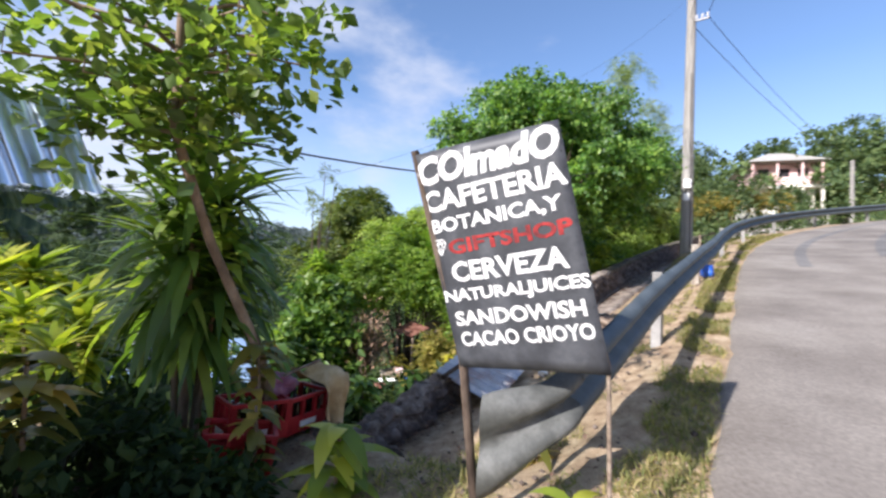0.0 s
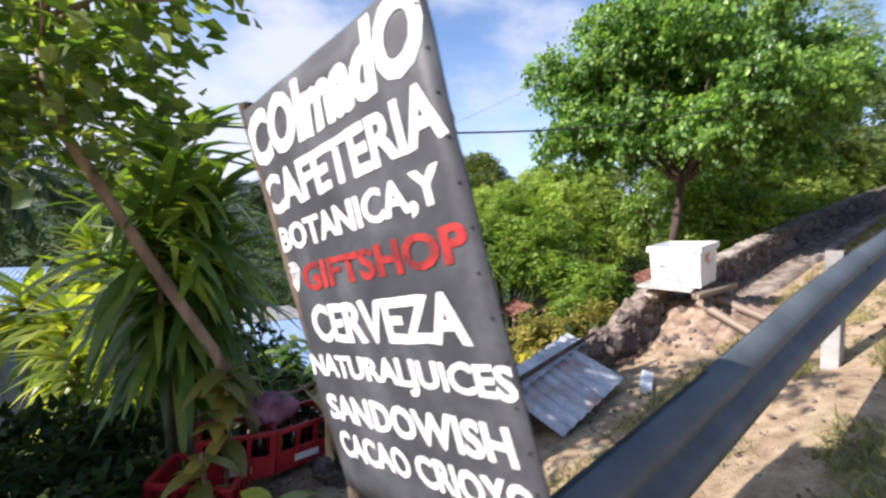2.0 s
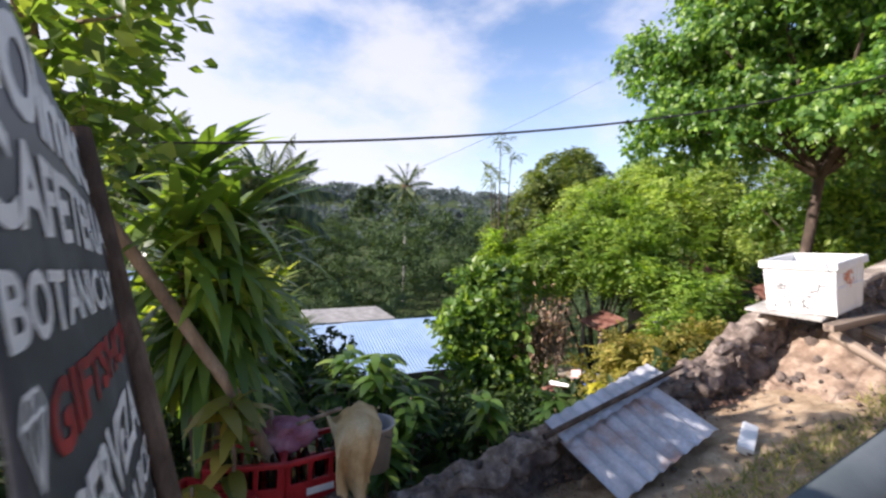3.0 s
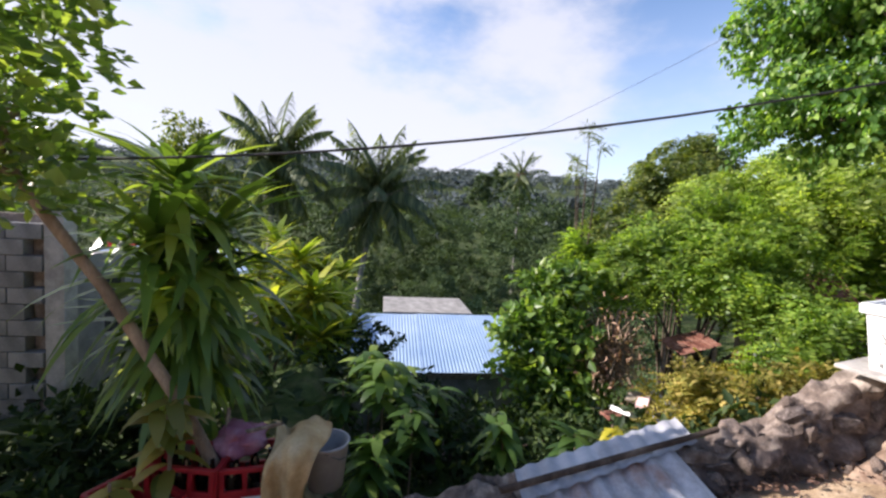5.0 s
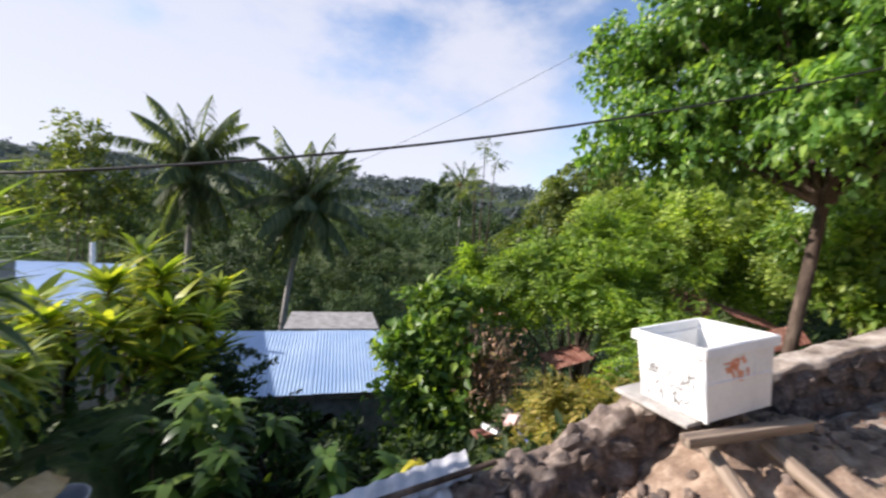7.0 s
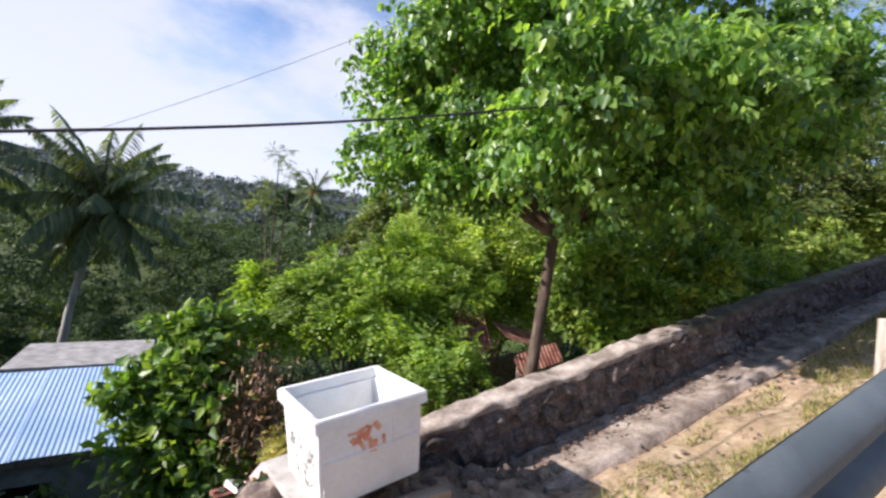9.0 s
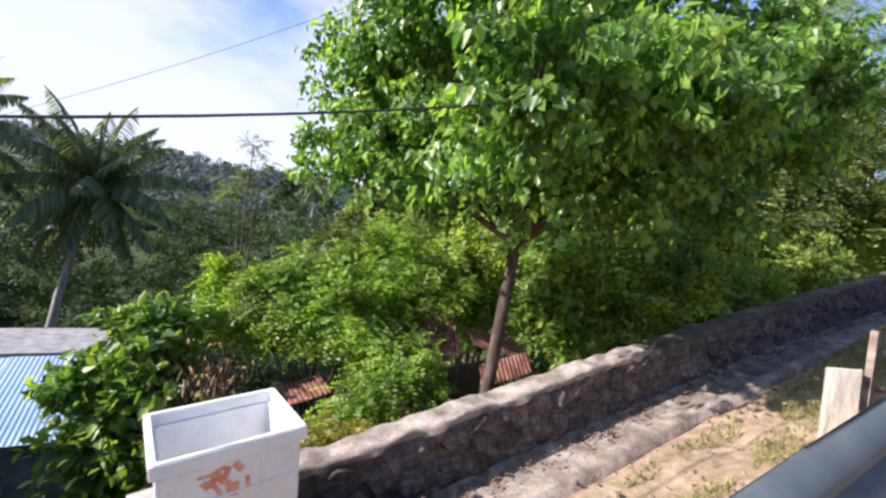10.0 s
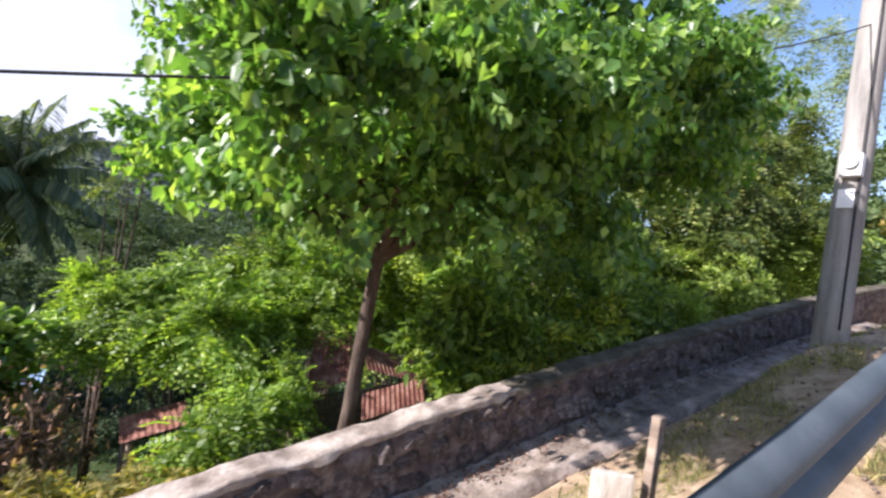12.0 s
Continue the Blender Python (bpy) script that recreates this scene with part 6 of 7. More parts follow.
def build_undergrowth():
    rng = np.random.default_rng(88)
    n = 26000
    x = -3.2 - 27 * rng.random(n) ** 1.6
    y = rng.uniform(-3, 26, n)
    clump = np.array([noise.noise(Vector((a * 0.9, b * 0.9, 3))) for a, b in zip(x, y)])
    keep = (clump > -0.12) & ~((x > -13) & (x < -8.6) & (y > 1.8) & (y < 6.6)) & ~((x > -3.35) & (y < 2.9) & (y > 1.2))
    x, y, clump = x[keep], y[keep], clump[keep]
    z = ground_z(x, y) + rng.random(len(x)) * (0.18 + 0.75 * np.clip(clump + 0.12, 0, 1))
    D = rng.normal(size=(len(x), 3)) + np.array((0, 0, 0.3))
    s = 0.09 + 0.10 * rng.random(len(x))
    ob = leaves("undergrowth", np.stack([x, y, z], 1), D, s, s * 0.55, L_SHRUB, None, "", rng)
    tagged(ob, "low green undergrowth covering the slope", "undergrowth", kind="stuff")


build_undergrowth()


# ---- things by the wall ----
def build_chest():
    at = Vector((-2.45, 6.752, 1.272))
    c = thing("chest_freezer", at, "old white open chest freezer shell with sprayed marks on rubble", "freezer")
    w, l, h, t = 0.56, 0.62, 0.47, 0.024

    def shell(bm, sx, sy, z0, z1, k0, k1, th):
        """Four walls that widen from k0 at the bottom to k1 at the top, with thickness."""
        ring = lambda s, k, z, d: [bm.verts.new((sx / 2 * k * a - d * a, sy / 2 * k * b - d * b, z)) for a, b in ((-1, -1), (1, -1), (1, 1), (-1, 1))]
        o0, o1, i1, i0 = ring(0, k0, z0, 0), ring(0, k1, z1, 0), ring(0, k1, z1, th), ring(0, k0, z0, th)
        for a, b in ((o0, o1), (o1, i1), (i1, i0), (i0, o0)):
            for q in range(4):
                bm.faces.new((a[q], a[(q + 1) % 4], b[(q + 1) % 4], b[q]))
        return bm
    bm = shell(bmesh.new(), w, l, 0.0, h * 0.86, 0.93, 0.98, t)
    bmesh.ops.recalc_face_normals(bm, faces=bm.faces)
    bmesh.ops.bevel(bm, geom=[e for e in bm.edges if abs(e.verts[0].co.z - e.verts[1].co.z) > 0.1], offset=0.012, segments=2, affect='EDGES')
    body = part("body", bm, M_ENAMEL, c, "white enamelled outer walls")
    bm = shell(bmesh.new(), w + 0.035, l + 0.035, h * 0.85, h, 1.0, 1.0, 0.034)
    bmesh.ops.recalc_face_normals(bm, faces=bm.faces)
    bmesh.ops.bevel(bm, geom=list(bm.edges), offset=0.006, segments=2, affect='EDGES')
    part("rim", bm, M_ENAMEL, c, "thick white rim")
    part("floor_panel", box_bm(w * 0.86, l * 0.88, 0.02, (0, 0, 0.03)), M_GREYLINER, c)
    part("side_rib", box_bm(0.012, l * 0.9, 0.012, (w / 2 * 0.965, 0, h * 0.5), 0.003), M_ENAMEL, body)
    part("side_rib", box_bm(0.010, 0.012, h * 0.36, (w / 2 * 0.972, 0.12, h * 0.67), 0.003), M_ENAMEL, body)
    part("corner_trim", box_bm(0.02, 0.02, h * 0.84, (w / 2 * 0.955, -l / 2 * 0.955, h * 0.42), 0.005), M_ENAMEL, c)
    rng = random.Random(2)
    for k in range(52):
        x, z = rng.uniform(-0.19, 0.2), rng.uniform(0.04, 0.27)
        a = rng.uniform(0, 3.14)
        s, q = Vector((math.cos(a), 0, math.sin(a))) * rng.uniform(0.012, 0.04), Vector((-math.sin(a), 0, math.cos(a))) * rng.uniform(0.003, 0.008)
        p = Vector((x, -l / 2 * (0.93 + 0.05 * z / 0.4) - 0.0035, z))
        bm = bmesh.new()
        bm.faces.new([bm.verts.new(v) for v in (p - s - q, p + s - q, p + s + q, p - s + q)])
        part("black_mark", bm, M_SPRAYB, body, "smeared black sprayed mark")
    for k in range(12):
        y, z = rng.uniform(-0.14, 0.08), rng.uniform(0.25, 0.36)
        a = rng.uniform(0, 3.14)
        s, q = Vector((0, math.cos(a), math.sin(a))) * rng.uniform(0.015, 0.04), Vector((0, -math.sin(a), math.cos(a))) * rng.uniform(0.006, 0.016)
        p = Vector((w / 2 * (0.93 + 0.05 * z / 0.4) + 0.0035, y, z))
        bm = bmesh.new()
        bm.faces.new([bm.verts.new(v) for v in (p - s - q, p + s - q, p + s + q, p - s + q)])
        part("orange_mark", bm, M_SPRAYO, body, "faded orange sprayed mark")
    c.rotation_euler = (radians(6.5), radians(-1.5), radians(5))
    # slab and timbers under it
    s = thing("broken_slab", (-2.56, 6.70, 1.245), "pale broken concrete slab under the freezer shell", "slab")
    part("slab", box_bm(0.60, 0.70, 0.03, (0, 0, 0), 0.01), M_CONC, s)
    s.rotation_euler = (radians(6), radians(1), radians(8))
    for p, q, r, lab in (((-2.13, 6.30, 1.165), (-2.05, 7.15, 1.26), 0.042, "weathered timber under the freezer edge"),
                         ((-2.20, 6.55, 1.08), (-1.55, 6.42, 0.80), 0.05, "grey log sloping to the ground"),
                         ((-2.15, 6.95, 1.10), (-1.50, 6.95, 0.88), 0.055, "grey log sloping to the ground"),
                         ((-2.35, 7.6, 0.95), (-1.9, 8.5, 1.02), 0.035, "broken board lying by the wall")):
        p, q = Vector(p), Vector(q)
        b = thing("timber", p, lab, "timber", "loose timbers by the freezer")
        d = q - p
        if "log" in lab:
            m = bmesh.new()
            bmesh.ops.create_cone(m, cap_ends=True, segments=12, radius1=r * 0.95, radius2=r * 0.8, depth=d.length, matrix=pose(d.length / 2, 0, 0, 0, 90, 0))
        else:
            m = box_bm(d.length, r * 1.9, r * 1.5, (d.length / 2, 0, 0), 0.012)
        for v in m.verts:
            v.co += Vector((0, 0.012 * noise.noise(v.co * 5), 0.012 * noise.noise(v.co * 6)))
        part("beam", m, M_WOOD, b)
        b.rotation_mode = 'QUATERNION'
        b.rotation_quaternion = d.to_track_quat('X', 'Z')


def build_rubble():
    rng = random.Random(6)
    pile = thing("rubble_pile", (-2.5, 6.7, gz(-2.5, 6.7)), "bank of reddish earth and broken stone against the wall", "rubble")
    o = pile.location
    n, m = 60, 110

    def bank(x, y):
        t = (x + 2.74) / 1.35
        lift = float(np.interp(y, [5.4, 6.2, 6.55, 6.9, 7.3, 7.8, 8.5], [0.0, 0.0, 0.22, 0.45, 0.42, 0.20, 0.0])) * float(1 - smooth(0.2, 1.0, t))
        p = Vector((x, y, 0))
        return gz(x, y) - 0.05 + lift + (0.10 * lift + 0.05) * noise.noise(p * 5) + (0.05 * lift + 0.014) * noise.noise(p * 14) + 0.01 * noise.noise(p * 40)
    V = []
    for j in range(m + 1):
        for i in range(n + 1):
            x, y = -2.74 + 1.35 * i / n, 5.4 + 3.1 * j / m
            V.append(tuple(Vector((x, y, bank(x, y) - (0.06 if i == n or j in (0, m) else 0))) - o))
    F = [(j * (n + 1) + i, j * (n + 1) + i + 1, (j + 1) * (n + 1) + i + 1, (j + 1) * (n + 1) + i) for j in range(m) for i in range(n)]
    np_part("earth_mound", V, F, M_BANK, pile, "loose reddish earth", True)

    def put(parent, x, y, z, s, kind=None):
        ob = new("rock", RUBBLES[rng.randrange(7)] if kind is None else STONES[rng.randrange(9)])
        ob.parent = parent
        ob.matrix_basis = Matrix.LocRotScale(Vector((x, y, z)) - parent.location, Euler([rng.uniform(0, 6) for _ in range(3)]), (s * rng.uniform(0.8, 1.4), s, s * rng.uniform(0.6, 0.9)))
    for k in range(120):
        x, y = -2.68 + abs(rng.gauss(0, 0.38)), rng.uniform(5.8, 8.2)
        put(pile, x, y, bank(x, y) + 0.005, rng.uniform(0.03, 0.10) * (1.0 if x < -2.2 else 0.6), 1 if rng.random() < 0.4 else None)
    low = thing("loose_stones", (-2.8, 4.2, gz(-2.8, 4.2)), "loose stones along the top of the broken low wall", "stones")
    y = 2.7
    while y < 6.0:
        for _ in range(1 if rng.random() < 0.75 else 2):
            put(low, wall_x(y) - rng.uniform(0.02, 0.22), y, wall_top(y) + rng.uniform(-0.05, 0.015), rng.uniform(0.05, 0.12), 1 if rng.random() < 0.5 else None)
        y += 0.08
    for k in range(26):
        x, y = rng.uniform(-2.6, -2.0), rng.uniform(7.4, 8.4)
        put(pile, x, y, bank(x, y) + 0.02, rng.uniform(0.05, 0.13))
    for k in range(20):
        x, y = rng.uniform(-3.1, -2.3), rng.uniform(2.2, 2.9)
        put(low, x, y, gz(x, y) + 0.04, rng.uniform(0.08, 0.18), 1)
    for k in range(9):
        y = rng.uniform(5.2, 6.1)
        x = wall_x(y) - rng.uniform(-0.03, 0.22)
        put(low, x, y, wall_top(y) - rng.uniform(0.0, 0.22) * (x > wall_x(y) - 0.06) + 0.01, rng.uniform(0.07, 0.15), None if rng.random() < 0.7 else 1)
    # white broken block beside the sheets
    b = thing("white_block", (-2.05, 5.15, gz(-2.05, 5.15) + 0.07), "broken white block lying by the metal sheets", "block")
    part("block", box_bm(0.10, 0.27, 0.07, (0, 0, 0), 0.012), M_ENAMEL, b)
    b.rotation_euler = (0.35, 0.2, 0.5)


def build_sheets():
    s = thing("metal_sheet", (-2.4, 4.5, gz(-2.4, 4.5)), "old grey corrugated sheet with rusty end lying on the low wall", "metal sheet", "scrap sheets")
    at = Vector(s.location)
    corrugated("sheet", (-2.60, 3.92, 0.42), (-2.75, 5.05, 0.64), (-2.10, 4.01, 0.24), M_PATCH, s, 0.14, 0.016, 2, at=at)
    s2 = thing("metal_sheet", (-2.8, 4.5, 0.6), "bent grey corrugated sheet on top of the low wall", "metal sheet", "scrap sheets")
    at = Vector(s2.location)
    corrugated("sheet", (-2.82, 3.95, 0.47), (-3.02, 5.25, 0.72), (-2.54, 3.92, 0.435), M_OLDTIN, s2, 0.14, 0.009, 2, at=at)
    p = thing("pole_on_sheets", (-2.62, 3.8, 0.46), "thin dark pole lying across the metal sheets", "pole")
    tubes("shaft", [([(0, 0, 0), (-0.16, 1.6, 0.29)], [0.022, 0.02])], M_BARK, p)


def build_crates():
    def crate(at, turn, label):
        c = thing("bottle_crate", at, label, "crate", "red bottle crates")
        w, d, h = 0.42, 0.30, 0.28
        for sx, sy, lx, ly in ((0, -1, w, 0.02), (0, 1, w, 0.02), (-1, 0, 0.02, d), (1, 0, 0.02, d)):
            x, y = sx * w / 2, sy * d / 2
            panel = part("lower_panel", box_bm(lx, ly, 0.13, (x, y, 0.065), 0.004), M_CRATE, c)
            if sy:
                part("label_mark", box_bm(0.17, 0.003, 0.045, (0.0, y + sy * 0.0125, 0.065)), M_ENAMEL, panel, "white trade mark stripe")
            else:
                part("label_mark", box_bm(0.003, 0.14, 0.045, (x + sx * 0.0125, 0, 0.065)), M_ENAMEL, panel, "white trade mark stripe")
            part("top_rail", box_bm(lx + 0.01, ly + 0.01, 0.03, (x, y, h - 0.015), 0.005), M_CRATE, c)
            for k in (-1, -0.33, 0.33, 1):
                px, py = (x + k * (w / 2 - 0.015), y) if sy else (x, y + k * (d / 2 - 0.015))
                part("upright", box_bm(0.026, 0.026, 0.14, (px, py, 0.19)), M_CRATE, c)
        part("base", box_bm(w, d, 0.015, (0, 0, 0.01)), M_CRATE, c)
        c.rotation_euler = turn
        return c
    z = gz(-3.0, 2.0) + 0.10
    crate((-2.98, 1.86, z + 0.02), (0, 0.05, radians(82)), "red plastic bottle crate standing in the yard")
    crate((-3.02, 2.26, z + 0.0), (0.05, 0.0, radians(98)), "red plastic bottle crate covered with a sack")
    crate((-2.75, 1.62, z - 0.08), (0, 0.12, radians(60)), "red plastic bottle crate half hidden by plants")
    prof = [(0.0, 0.0), (0.032, 0.0), (0.034, 0.02), (0.033, 0.13), (0.026, 0.165), (0.014, 0.20), (0.013, 0.245), (0.0, 0.246)]
    me = bpy.data.meshes.new("bottle")
    bm = bmesh.new()
    vs = [bm.verts.new((r, 0, h)) for r, h in prof]
    for a, b in zip(vs, vs[1:]):
        bm.edges.new((a, b))
    bmesh.ops.spin(bm, geom=bm.verts[:] + bm.edges[:], axis=(0, 0, 1), cent=(0, 0, 0), steps=10, angle=2 * math.pi)
    bmesh.ops.remove_doubles(bm, verts=bm.verts, dist=1e-4)
    bm.to_mesh(me)
    bm.free()
    me.materials.append(M_GLASS)
    rng = random.Random(1)
    for cy, cz in ((1.86, z + 0.05), (2.26, z + 0.02)):
        for i in range(3):
            for j in range(4):
                if rng.random() < 0.75:
                    b = new("bottle", me)
                    b.location = (-3.0 + (i - 1) * 0.085, cy + (j - 1.5) * 0.095, cz)
                    tagged(b, "empty dark glass bottle in a crate", "bottle", "bottles in the crates")
    # sack draped over the crates
    s = thing("sack", (-2.96, 2.50, z), "worn yellow woven sack draped over the crates", "sack")
    n = 18
    V, F = [], []
    for j in range(n + 1):
        for i in range(n + 1):
            u, v = i / n - 0.5, j / n
            x = -0.22 + 0.42 * smooth(0, 0.6, v) + 0.06 * math.sin(u * 9) * v
            zz = 0.40 - 0.40 * float(smooth(0.42, 1.0, v)) + 0.05 * math.sin(u * 7 + v * 4) + 0.06 * noise.noise(Vector((u * 4, v * 4, 1)))
            V.append((x + 0.04 * noise.noise(Vector((u * 5, v * 5, 5))), u * (0.40 - 0.22 * v) + 0.03 * math.sin(v * 6), zz))
    F = [(j * (n + 1) + i, j * (n + 1) + i + 1, (j + 1) * (n + 1) + i + 1, (j + 1) * (n + 1) + i) for j in range(n) for i in range(n)]
    np_part("cloth", V, F, M_SACK, s, "", True).modifiers.new("thick", 'SOLIDIFY').thickness = 0.006
    k = thing("cloth_bundle", (-3.1, 2.1, z + 0.30), "faded pink cloth bundled on the crates", "cloth")
    bm = bmesh.new()
    bmesh.ops.create_icosphere(bm, subdivisions=4, radius=0.14)
    for v in bm.verts:
        v.co = v.co * (1 + 0.55 * noise.noise(v.co * 9) + 0.3 * abs(noise.noise(v.co * 24)))
        v.co.z = v.co.z * 0.6 + 0.03
    part("fold", bm, M_CLOTH, k, "", True)
    for a, b in (((-3.18, 1.98, z + 0.30), (-2.92, 2.42, z + 0.52)), ((-3.1, 2.02, z + 0.28), (-3.2, 2.0, z + 0.50))):
        st = thing("stick", a, "rough grey stick poking out of the crates", "stick")
        tubes("shaft", [([(0, 0, 0), tuple(Vector(b) - Vector(a))], [0.017, 0.013])], M_WOOD, st, "", 6)
    bk = thing("bucket", (-3.12, 2.68, z - 0.02), "pale grey plastic bucket behind the sack", "bucket")
    bm = bmesh.new()
    prof = [(0.0, 0.0), (0.12, 0.0), (0.15, 0.30), (0.158, 0.305), (0.158, 0.32), (0.145, 0.32), (0.115, 0.015), (0.0, 0.015)]
    vs = [bm.verts.new((r, 0, h)) for r, h in prof]
    for a, b in zip(vs, vs[1:]):
        bm.edges.new((a, b))
    bmesh.ops.spin(bm, geom=bm.verts[:] + bm.edges[:], axis=(0, 0, 1), cent=(0, 0, 0), steps=24, angle=2 * math.pi)
    bmesh.ops.remove_doubles(bm, verts=bm.verts, dist=1e-4)
    part("shell", bm, M_BUCKET, bk, "", True)
    tubes("handle", [([(0.15, 0, 0.3), (0.12, 0.1, 0.24), (0, 0.165, 0.2), (-0.12, 0.1, 0.24), (-0.15, 0, 0.3)], [0.004] * 5)], M_STEEL, bk, "thin wire handle", 5)


def build_verge_things():
    b = thing("blue_bag", (-0.62, 9.75, gz(-0.62, 9.75)), "crumpled blue plastic bag against the rail post", "bag")
    bm = bmesh.new()
    bmesh.ops.create_icosphere(bm, subdivisions=3, radius=0.13)
    for v in bm.verts:
        v.co = v.co * (1 + 0.4 * noise.noise(v.co * 12))
        v.co.z = max(0, v.co.z + 0.11)
    part("bag", bm, M_BLUEBAG, b, "", True)
    s = thing("stake_board", (-0.775, 9.12, gz(-0.775, 9.12)), "pale rough board nailed up beside the rail post", "board")
    bm = box_bm(0.13, 0.032, 1.02, (0, 0, 0.27), 0.005)
    for v in bm.verts:
        if v.co.z > 0.7:
            v.co.z -= 0.45 * abs(v.co.x - 0.02) + 0.02 * noise.noise(v.co * 30)
        v.co.x += 0.008 * noise.noise(Vector((v.co.x * 20, 0, v.co.z * 3)))
    part("board", bm, M_GREYBOARD, s)
    s.rotation_euler = (0.03, -0.03, radians(38))
    t = thing("thin_stake", (-0.715, 9.2, gz(-0.715, 9.2)), "thin upright wooden stake beside the rail post", "stake")
    part("stick", box_bm(0.03, 0.04, 1.15, (0, 0, 0.33), 0.005), M_WOOD, t)
    # drain along the foot of the wall, with a raised lip
    d = thing("concrete_gutter", (0, 0, 0), "shallow pale concrete gutter along the foot of the wall", "gutter", kind="structure")
    ys = list(np.arange(7.9, 19, 0.25))
    prof = [(0.02, 0.0), (0.2, -0.02), (0.38, 0.0), (0.42, 0.05), (0.54, 0.055), (0.58, -0.1)]
    V = []
    for y in ys:
        for u, dz in prof:
            x = wall_x(y) + u + (0.03 * noise.noise(Vector((y * 2, u, 1))) if u > 0.5 else 0)
            V.append((x, y, gz(wall_x(y) + 0.25, y) + 0.035 + dz + 0.012 * noise.noise(Vector((y * 3, u * 5, 2)))))
    n = len(prof)
    F = [(i * n + j, i * n + j + 1, (i + 1) * n + j + 1, (i + 1) * n + j) for i in range(len(ys) - 1) for j in range(n - 1)]
    np_part("channel", V, F, M_GUTTER, d)
    rng = np.random.default_rng(9)
    # dry grass
    n = 70000
    y = rng.uniform(0.3, 20, n)
    x = np.where(rng.random(n) < 0.6, rng.uniform(-1.9, -0.75, n), rng.uniform(-0.62, -0.16, n)) + road_x(y)
    pat = np.array([noise.noise(Vector((a * 2.2, b * 1.6, 6))) for a, b in zip(x, y)])
    keep = pat > np.where(x - road_x(y) > -0.62, -0.12, np.where(x - road_x(y) < -1.3, -0.14, 0.08))
    x, y = x[keep], y[keep]
    m = len(x)
    P = np.stack([x, y, ground_z(x, y)], 1)
    D = np.stack([rng.normal(size=m) * 0.5, rng.normal(size=m) * 0.5, 0.5 + rng.random(m)], 1)
    g = straps("verge_grass", P, D, 0.045 + 0.075 * rng.random(m), 0.009, L_GRASS, None, "", rng, 1.0, 2)
    tagged(g, "short dry yellow-green grass on the verge", "grass", kind="stuff")
    # dead leaves and chips of stone
    n = 3200
    y = rng.uniform(1.0, 18, n)
    u = rng.random(n)
    x = np.where(u < 0.86, np.interp(y, [2, 10, 13, 17, 24], [-2.72, -2.66, -2.58, -2.30, -1.2]) + np.abs(rng.normal(0.0, 0.15, n)) + 0.02, rng.uniform(-2.0, -0.4, n))
    P = np.stack([x, y, ground_z(x, y) + 0.05 + 0.025 * rng.random(n)], 1)
    D = rng.normal(size=(n, 3)) * np.array((1, 1, 0.15))
    s = 0.02 + 0.035 * rng.random(n)
    g = leaves("leaf_litter", P, D, s, s * 0.6, L_LITTER, None, "", rng, (0, 0, 1), 0.85)
    tagged(g, "dead brown leaves scattered below the wall", "leaves", kind="stuff")
    k = rng.integers(0, 6, 1800)
    V, F = [], []
    for q in range(1800):
        yy = rng.uniform(1.2, 18)
        xx = rng.uniform(-2.3, -0.25) + float(road_x(yy))
        r = 0.006 + 0.022 * rng.random() ** 2
        c = np.array((xx, yy, gz(xx, yy) + 0.012))
        b = len(V)
        V += [tuple(c + np.array(o) * r * (0.7 + 0.6 * rng.random(3))) for o in ((1, 0, 0), (-1, 0, 0), (0, 1, 0), (0, -1, 0), (0, 0, 0.8), (0, 0, -0.8))]
        F += [(b + i, b + j, b + l) for i, j, l in ((0, 2, 4), (2, 1, 4), (1, 3, 4), (3, 0, 4), (2, 0, 5), (1, 2, 5), (3, 1, 5), (0, 3, 5))]
    g = np_part("gravel", V, F, M_RUBBLE)
    tagged(g, "pale stone chips strewn over the verge", "gravel", kind="stuff")


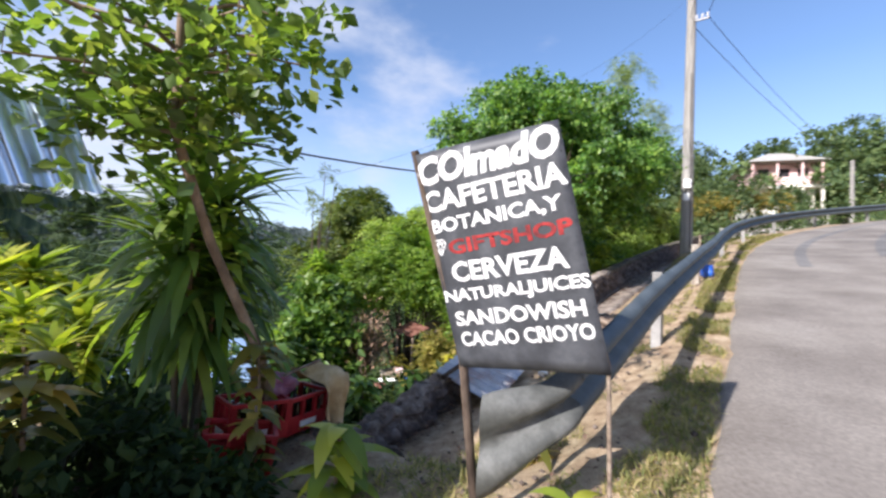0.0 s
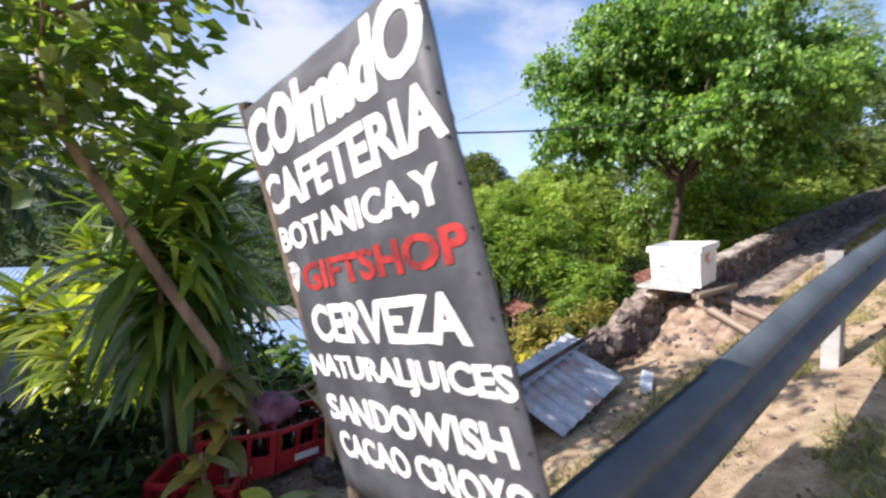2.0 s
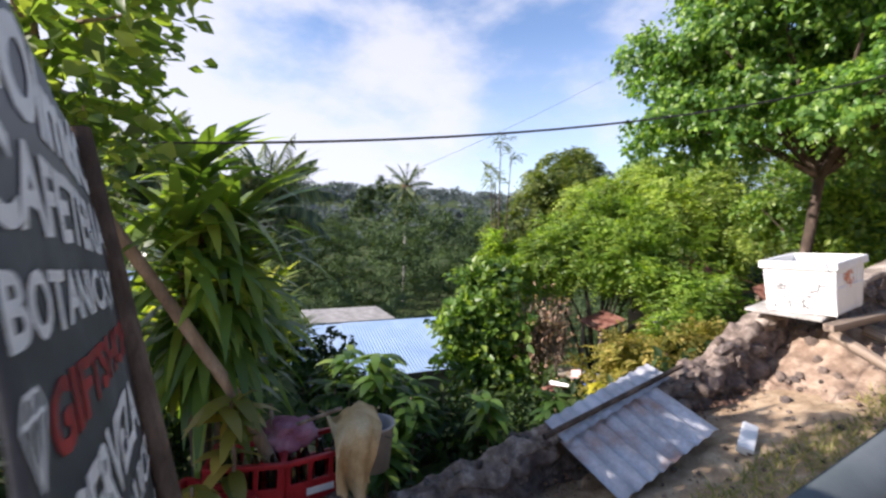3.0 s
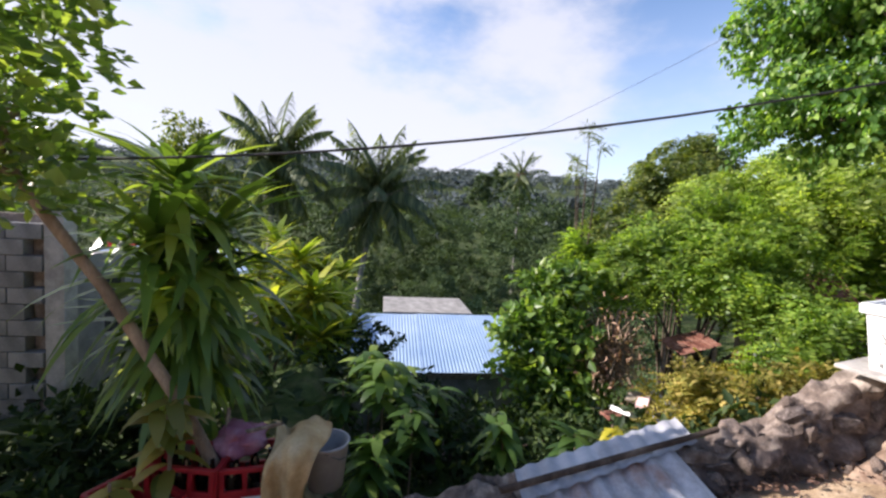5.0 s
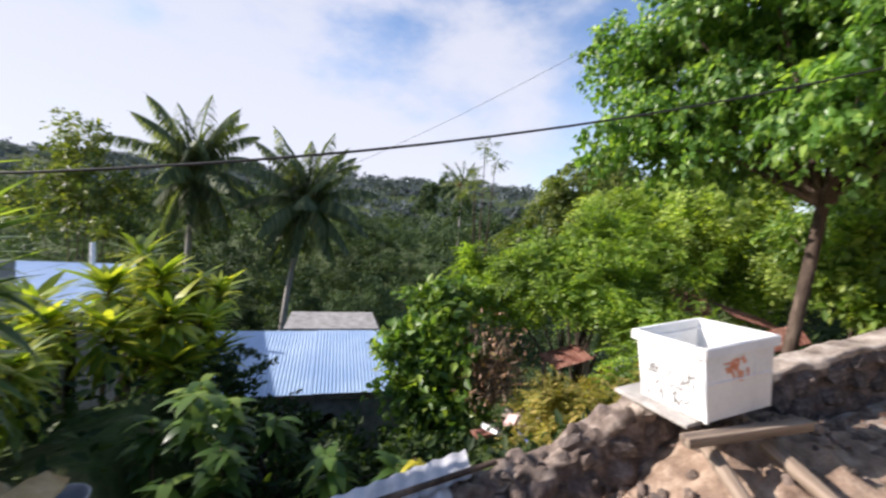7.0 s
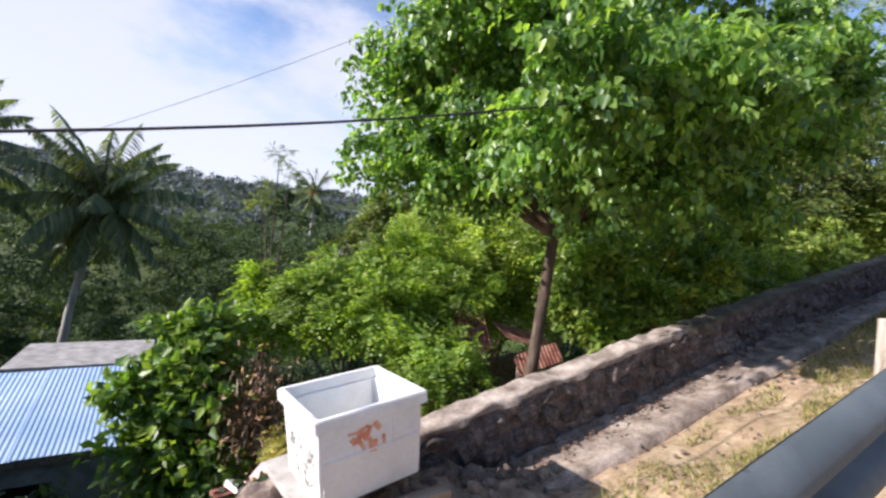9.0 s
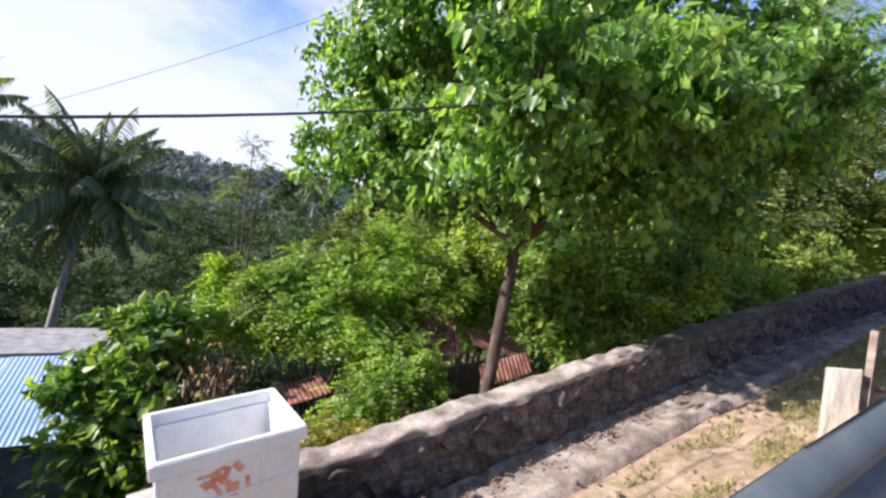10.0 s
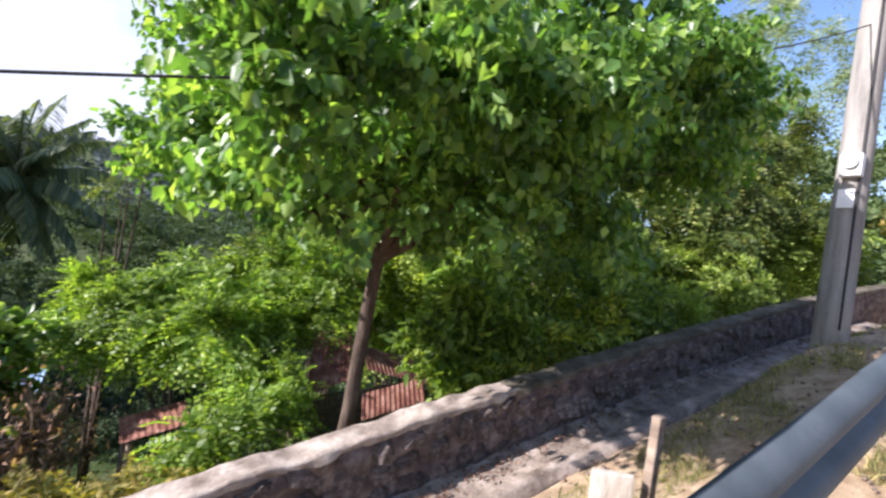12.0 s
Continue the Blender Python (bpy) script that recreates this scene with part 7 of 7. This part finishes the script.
def build_tyre_marks():
    for k, u in enumerate((1.15, 2.55, 3.3)):
        V, ys = [], np.arange(11 + 2 * k, 34, 0.5)
        for y in ys:
            c = float(road_x(y)) - 0.15 + u + 0.12 * math.sin(y * 0.35 + k)
            V += [(c + s, y, float(road_z(y)) + 0.013 + 0.03 * math.sin(math.pi * u / 5.5)) for s in (-0.11, 0.11)]
        F = [(2 * i, 2 * i + 1, 2 * i + 3, 2 * i + 2) for i in range(len(ys) - 1)]
        g = np_part("tyre_mark", V, F, M_TYRE)
        tagged(g, "dark worn tyre track on the asphalt", "tyre mark", kind="structure")


def build_slope_bits():
    f = thing("orange_flower", (-4.42, 3.02, 0.60), "single orange-yellow flower on a large-leaved plant", "flower")
    r = np.random.default_rng(3)
    a = np.arange(7) * 2 * math.pi / 7
    leaves("petals", np.zeros((7, 3)), np.stack([np.cos(a), np.sin(a), 0.5 + 0 * a], 1), 0.055, 0.04, L_FLOWER, f, "", r)
    tubes("stalk", [([(0, 0, 0), (-0.03, 0.01, -0.25)], [0.005, 0.006])], M_PALEBARK, f, "", 5)
    g = random.Random(14)
    for mat, lab, cat in ((M_PALEWOOD, "pale broken board in the scrap heap", "board"), (M_PINK, "faded pink panel in the scrap heap", "panel"), (M_ENAMEL, "dirty white plastic piece in the scrap heap", "plastic"),
                          (M_OLDTIN, "bent grey metal piece in the scrap heap", "metal"), (M_PALEWOOD, "splintered board in the scrap heap", "board"), (M_BLUEBAG, "torn blue plastic in the scrap heap", "plastic"),
                          (M_RUST, "rusty sheet piece in the scrap heap", "metal"), (M_PINK, "pink rag in the scrap heap", "rag"), (M_WOOD, "dark plank in the scrap heap", "plank")):
        x, y = g.uniform(-6.5, -5.6), g.uniform(6.5, 7.6)
        ob = thing("scrap_piece", (x, y, gz(x, y) + 0.12 + g.uniform(0, 0.3)), lab, cat, "scrap heap behind the low wall")
        bm = box_bm(g.uniform(0.2, 0.5), g.uniform(0.12, 0.3), g.uniform(0.015, 0.08), (0, 0, 0), 0.006)
        for v in bm.verts:
            v.co.z += 0.05 * noise.noise(v.co * 6)
        part("piece", bm, mat, ob)
        ob.rotation_euler = (g.uniform(-0.6, 0.6), g.uniform(-0.5, 0.5), g.uniform(0, 3))


build_slope_bits()
build_tyre_marks()
build_chest()
build_rubble()
build_sheets()
build_crates()
build_verge_things()
build_wall()
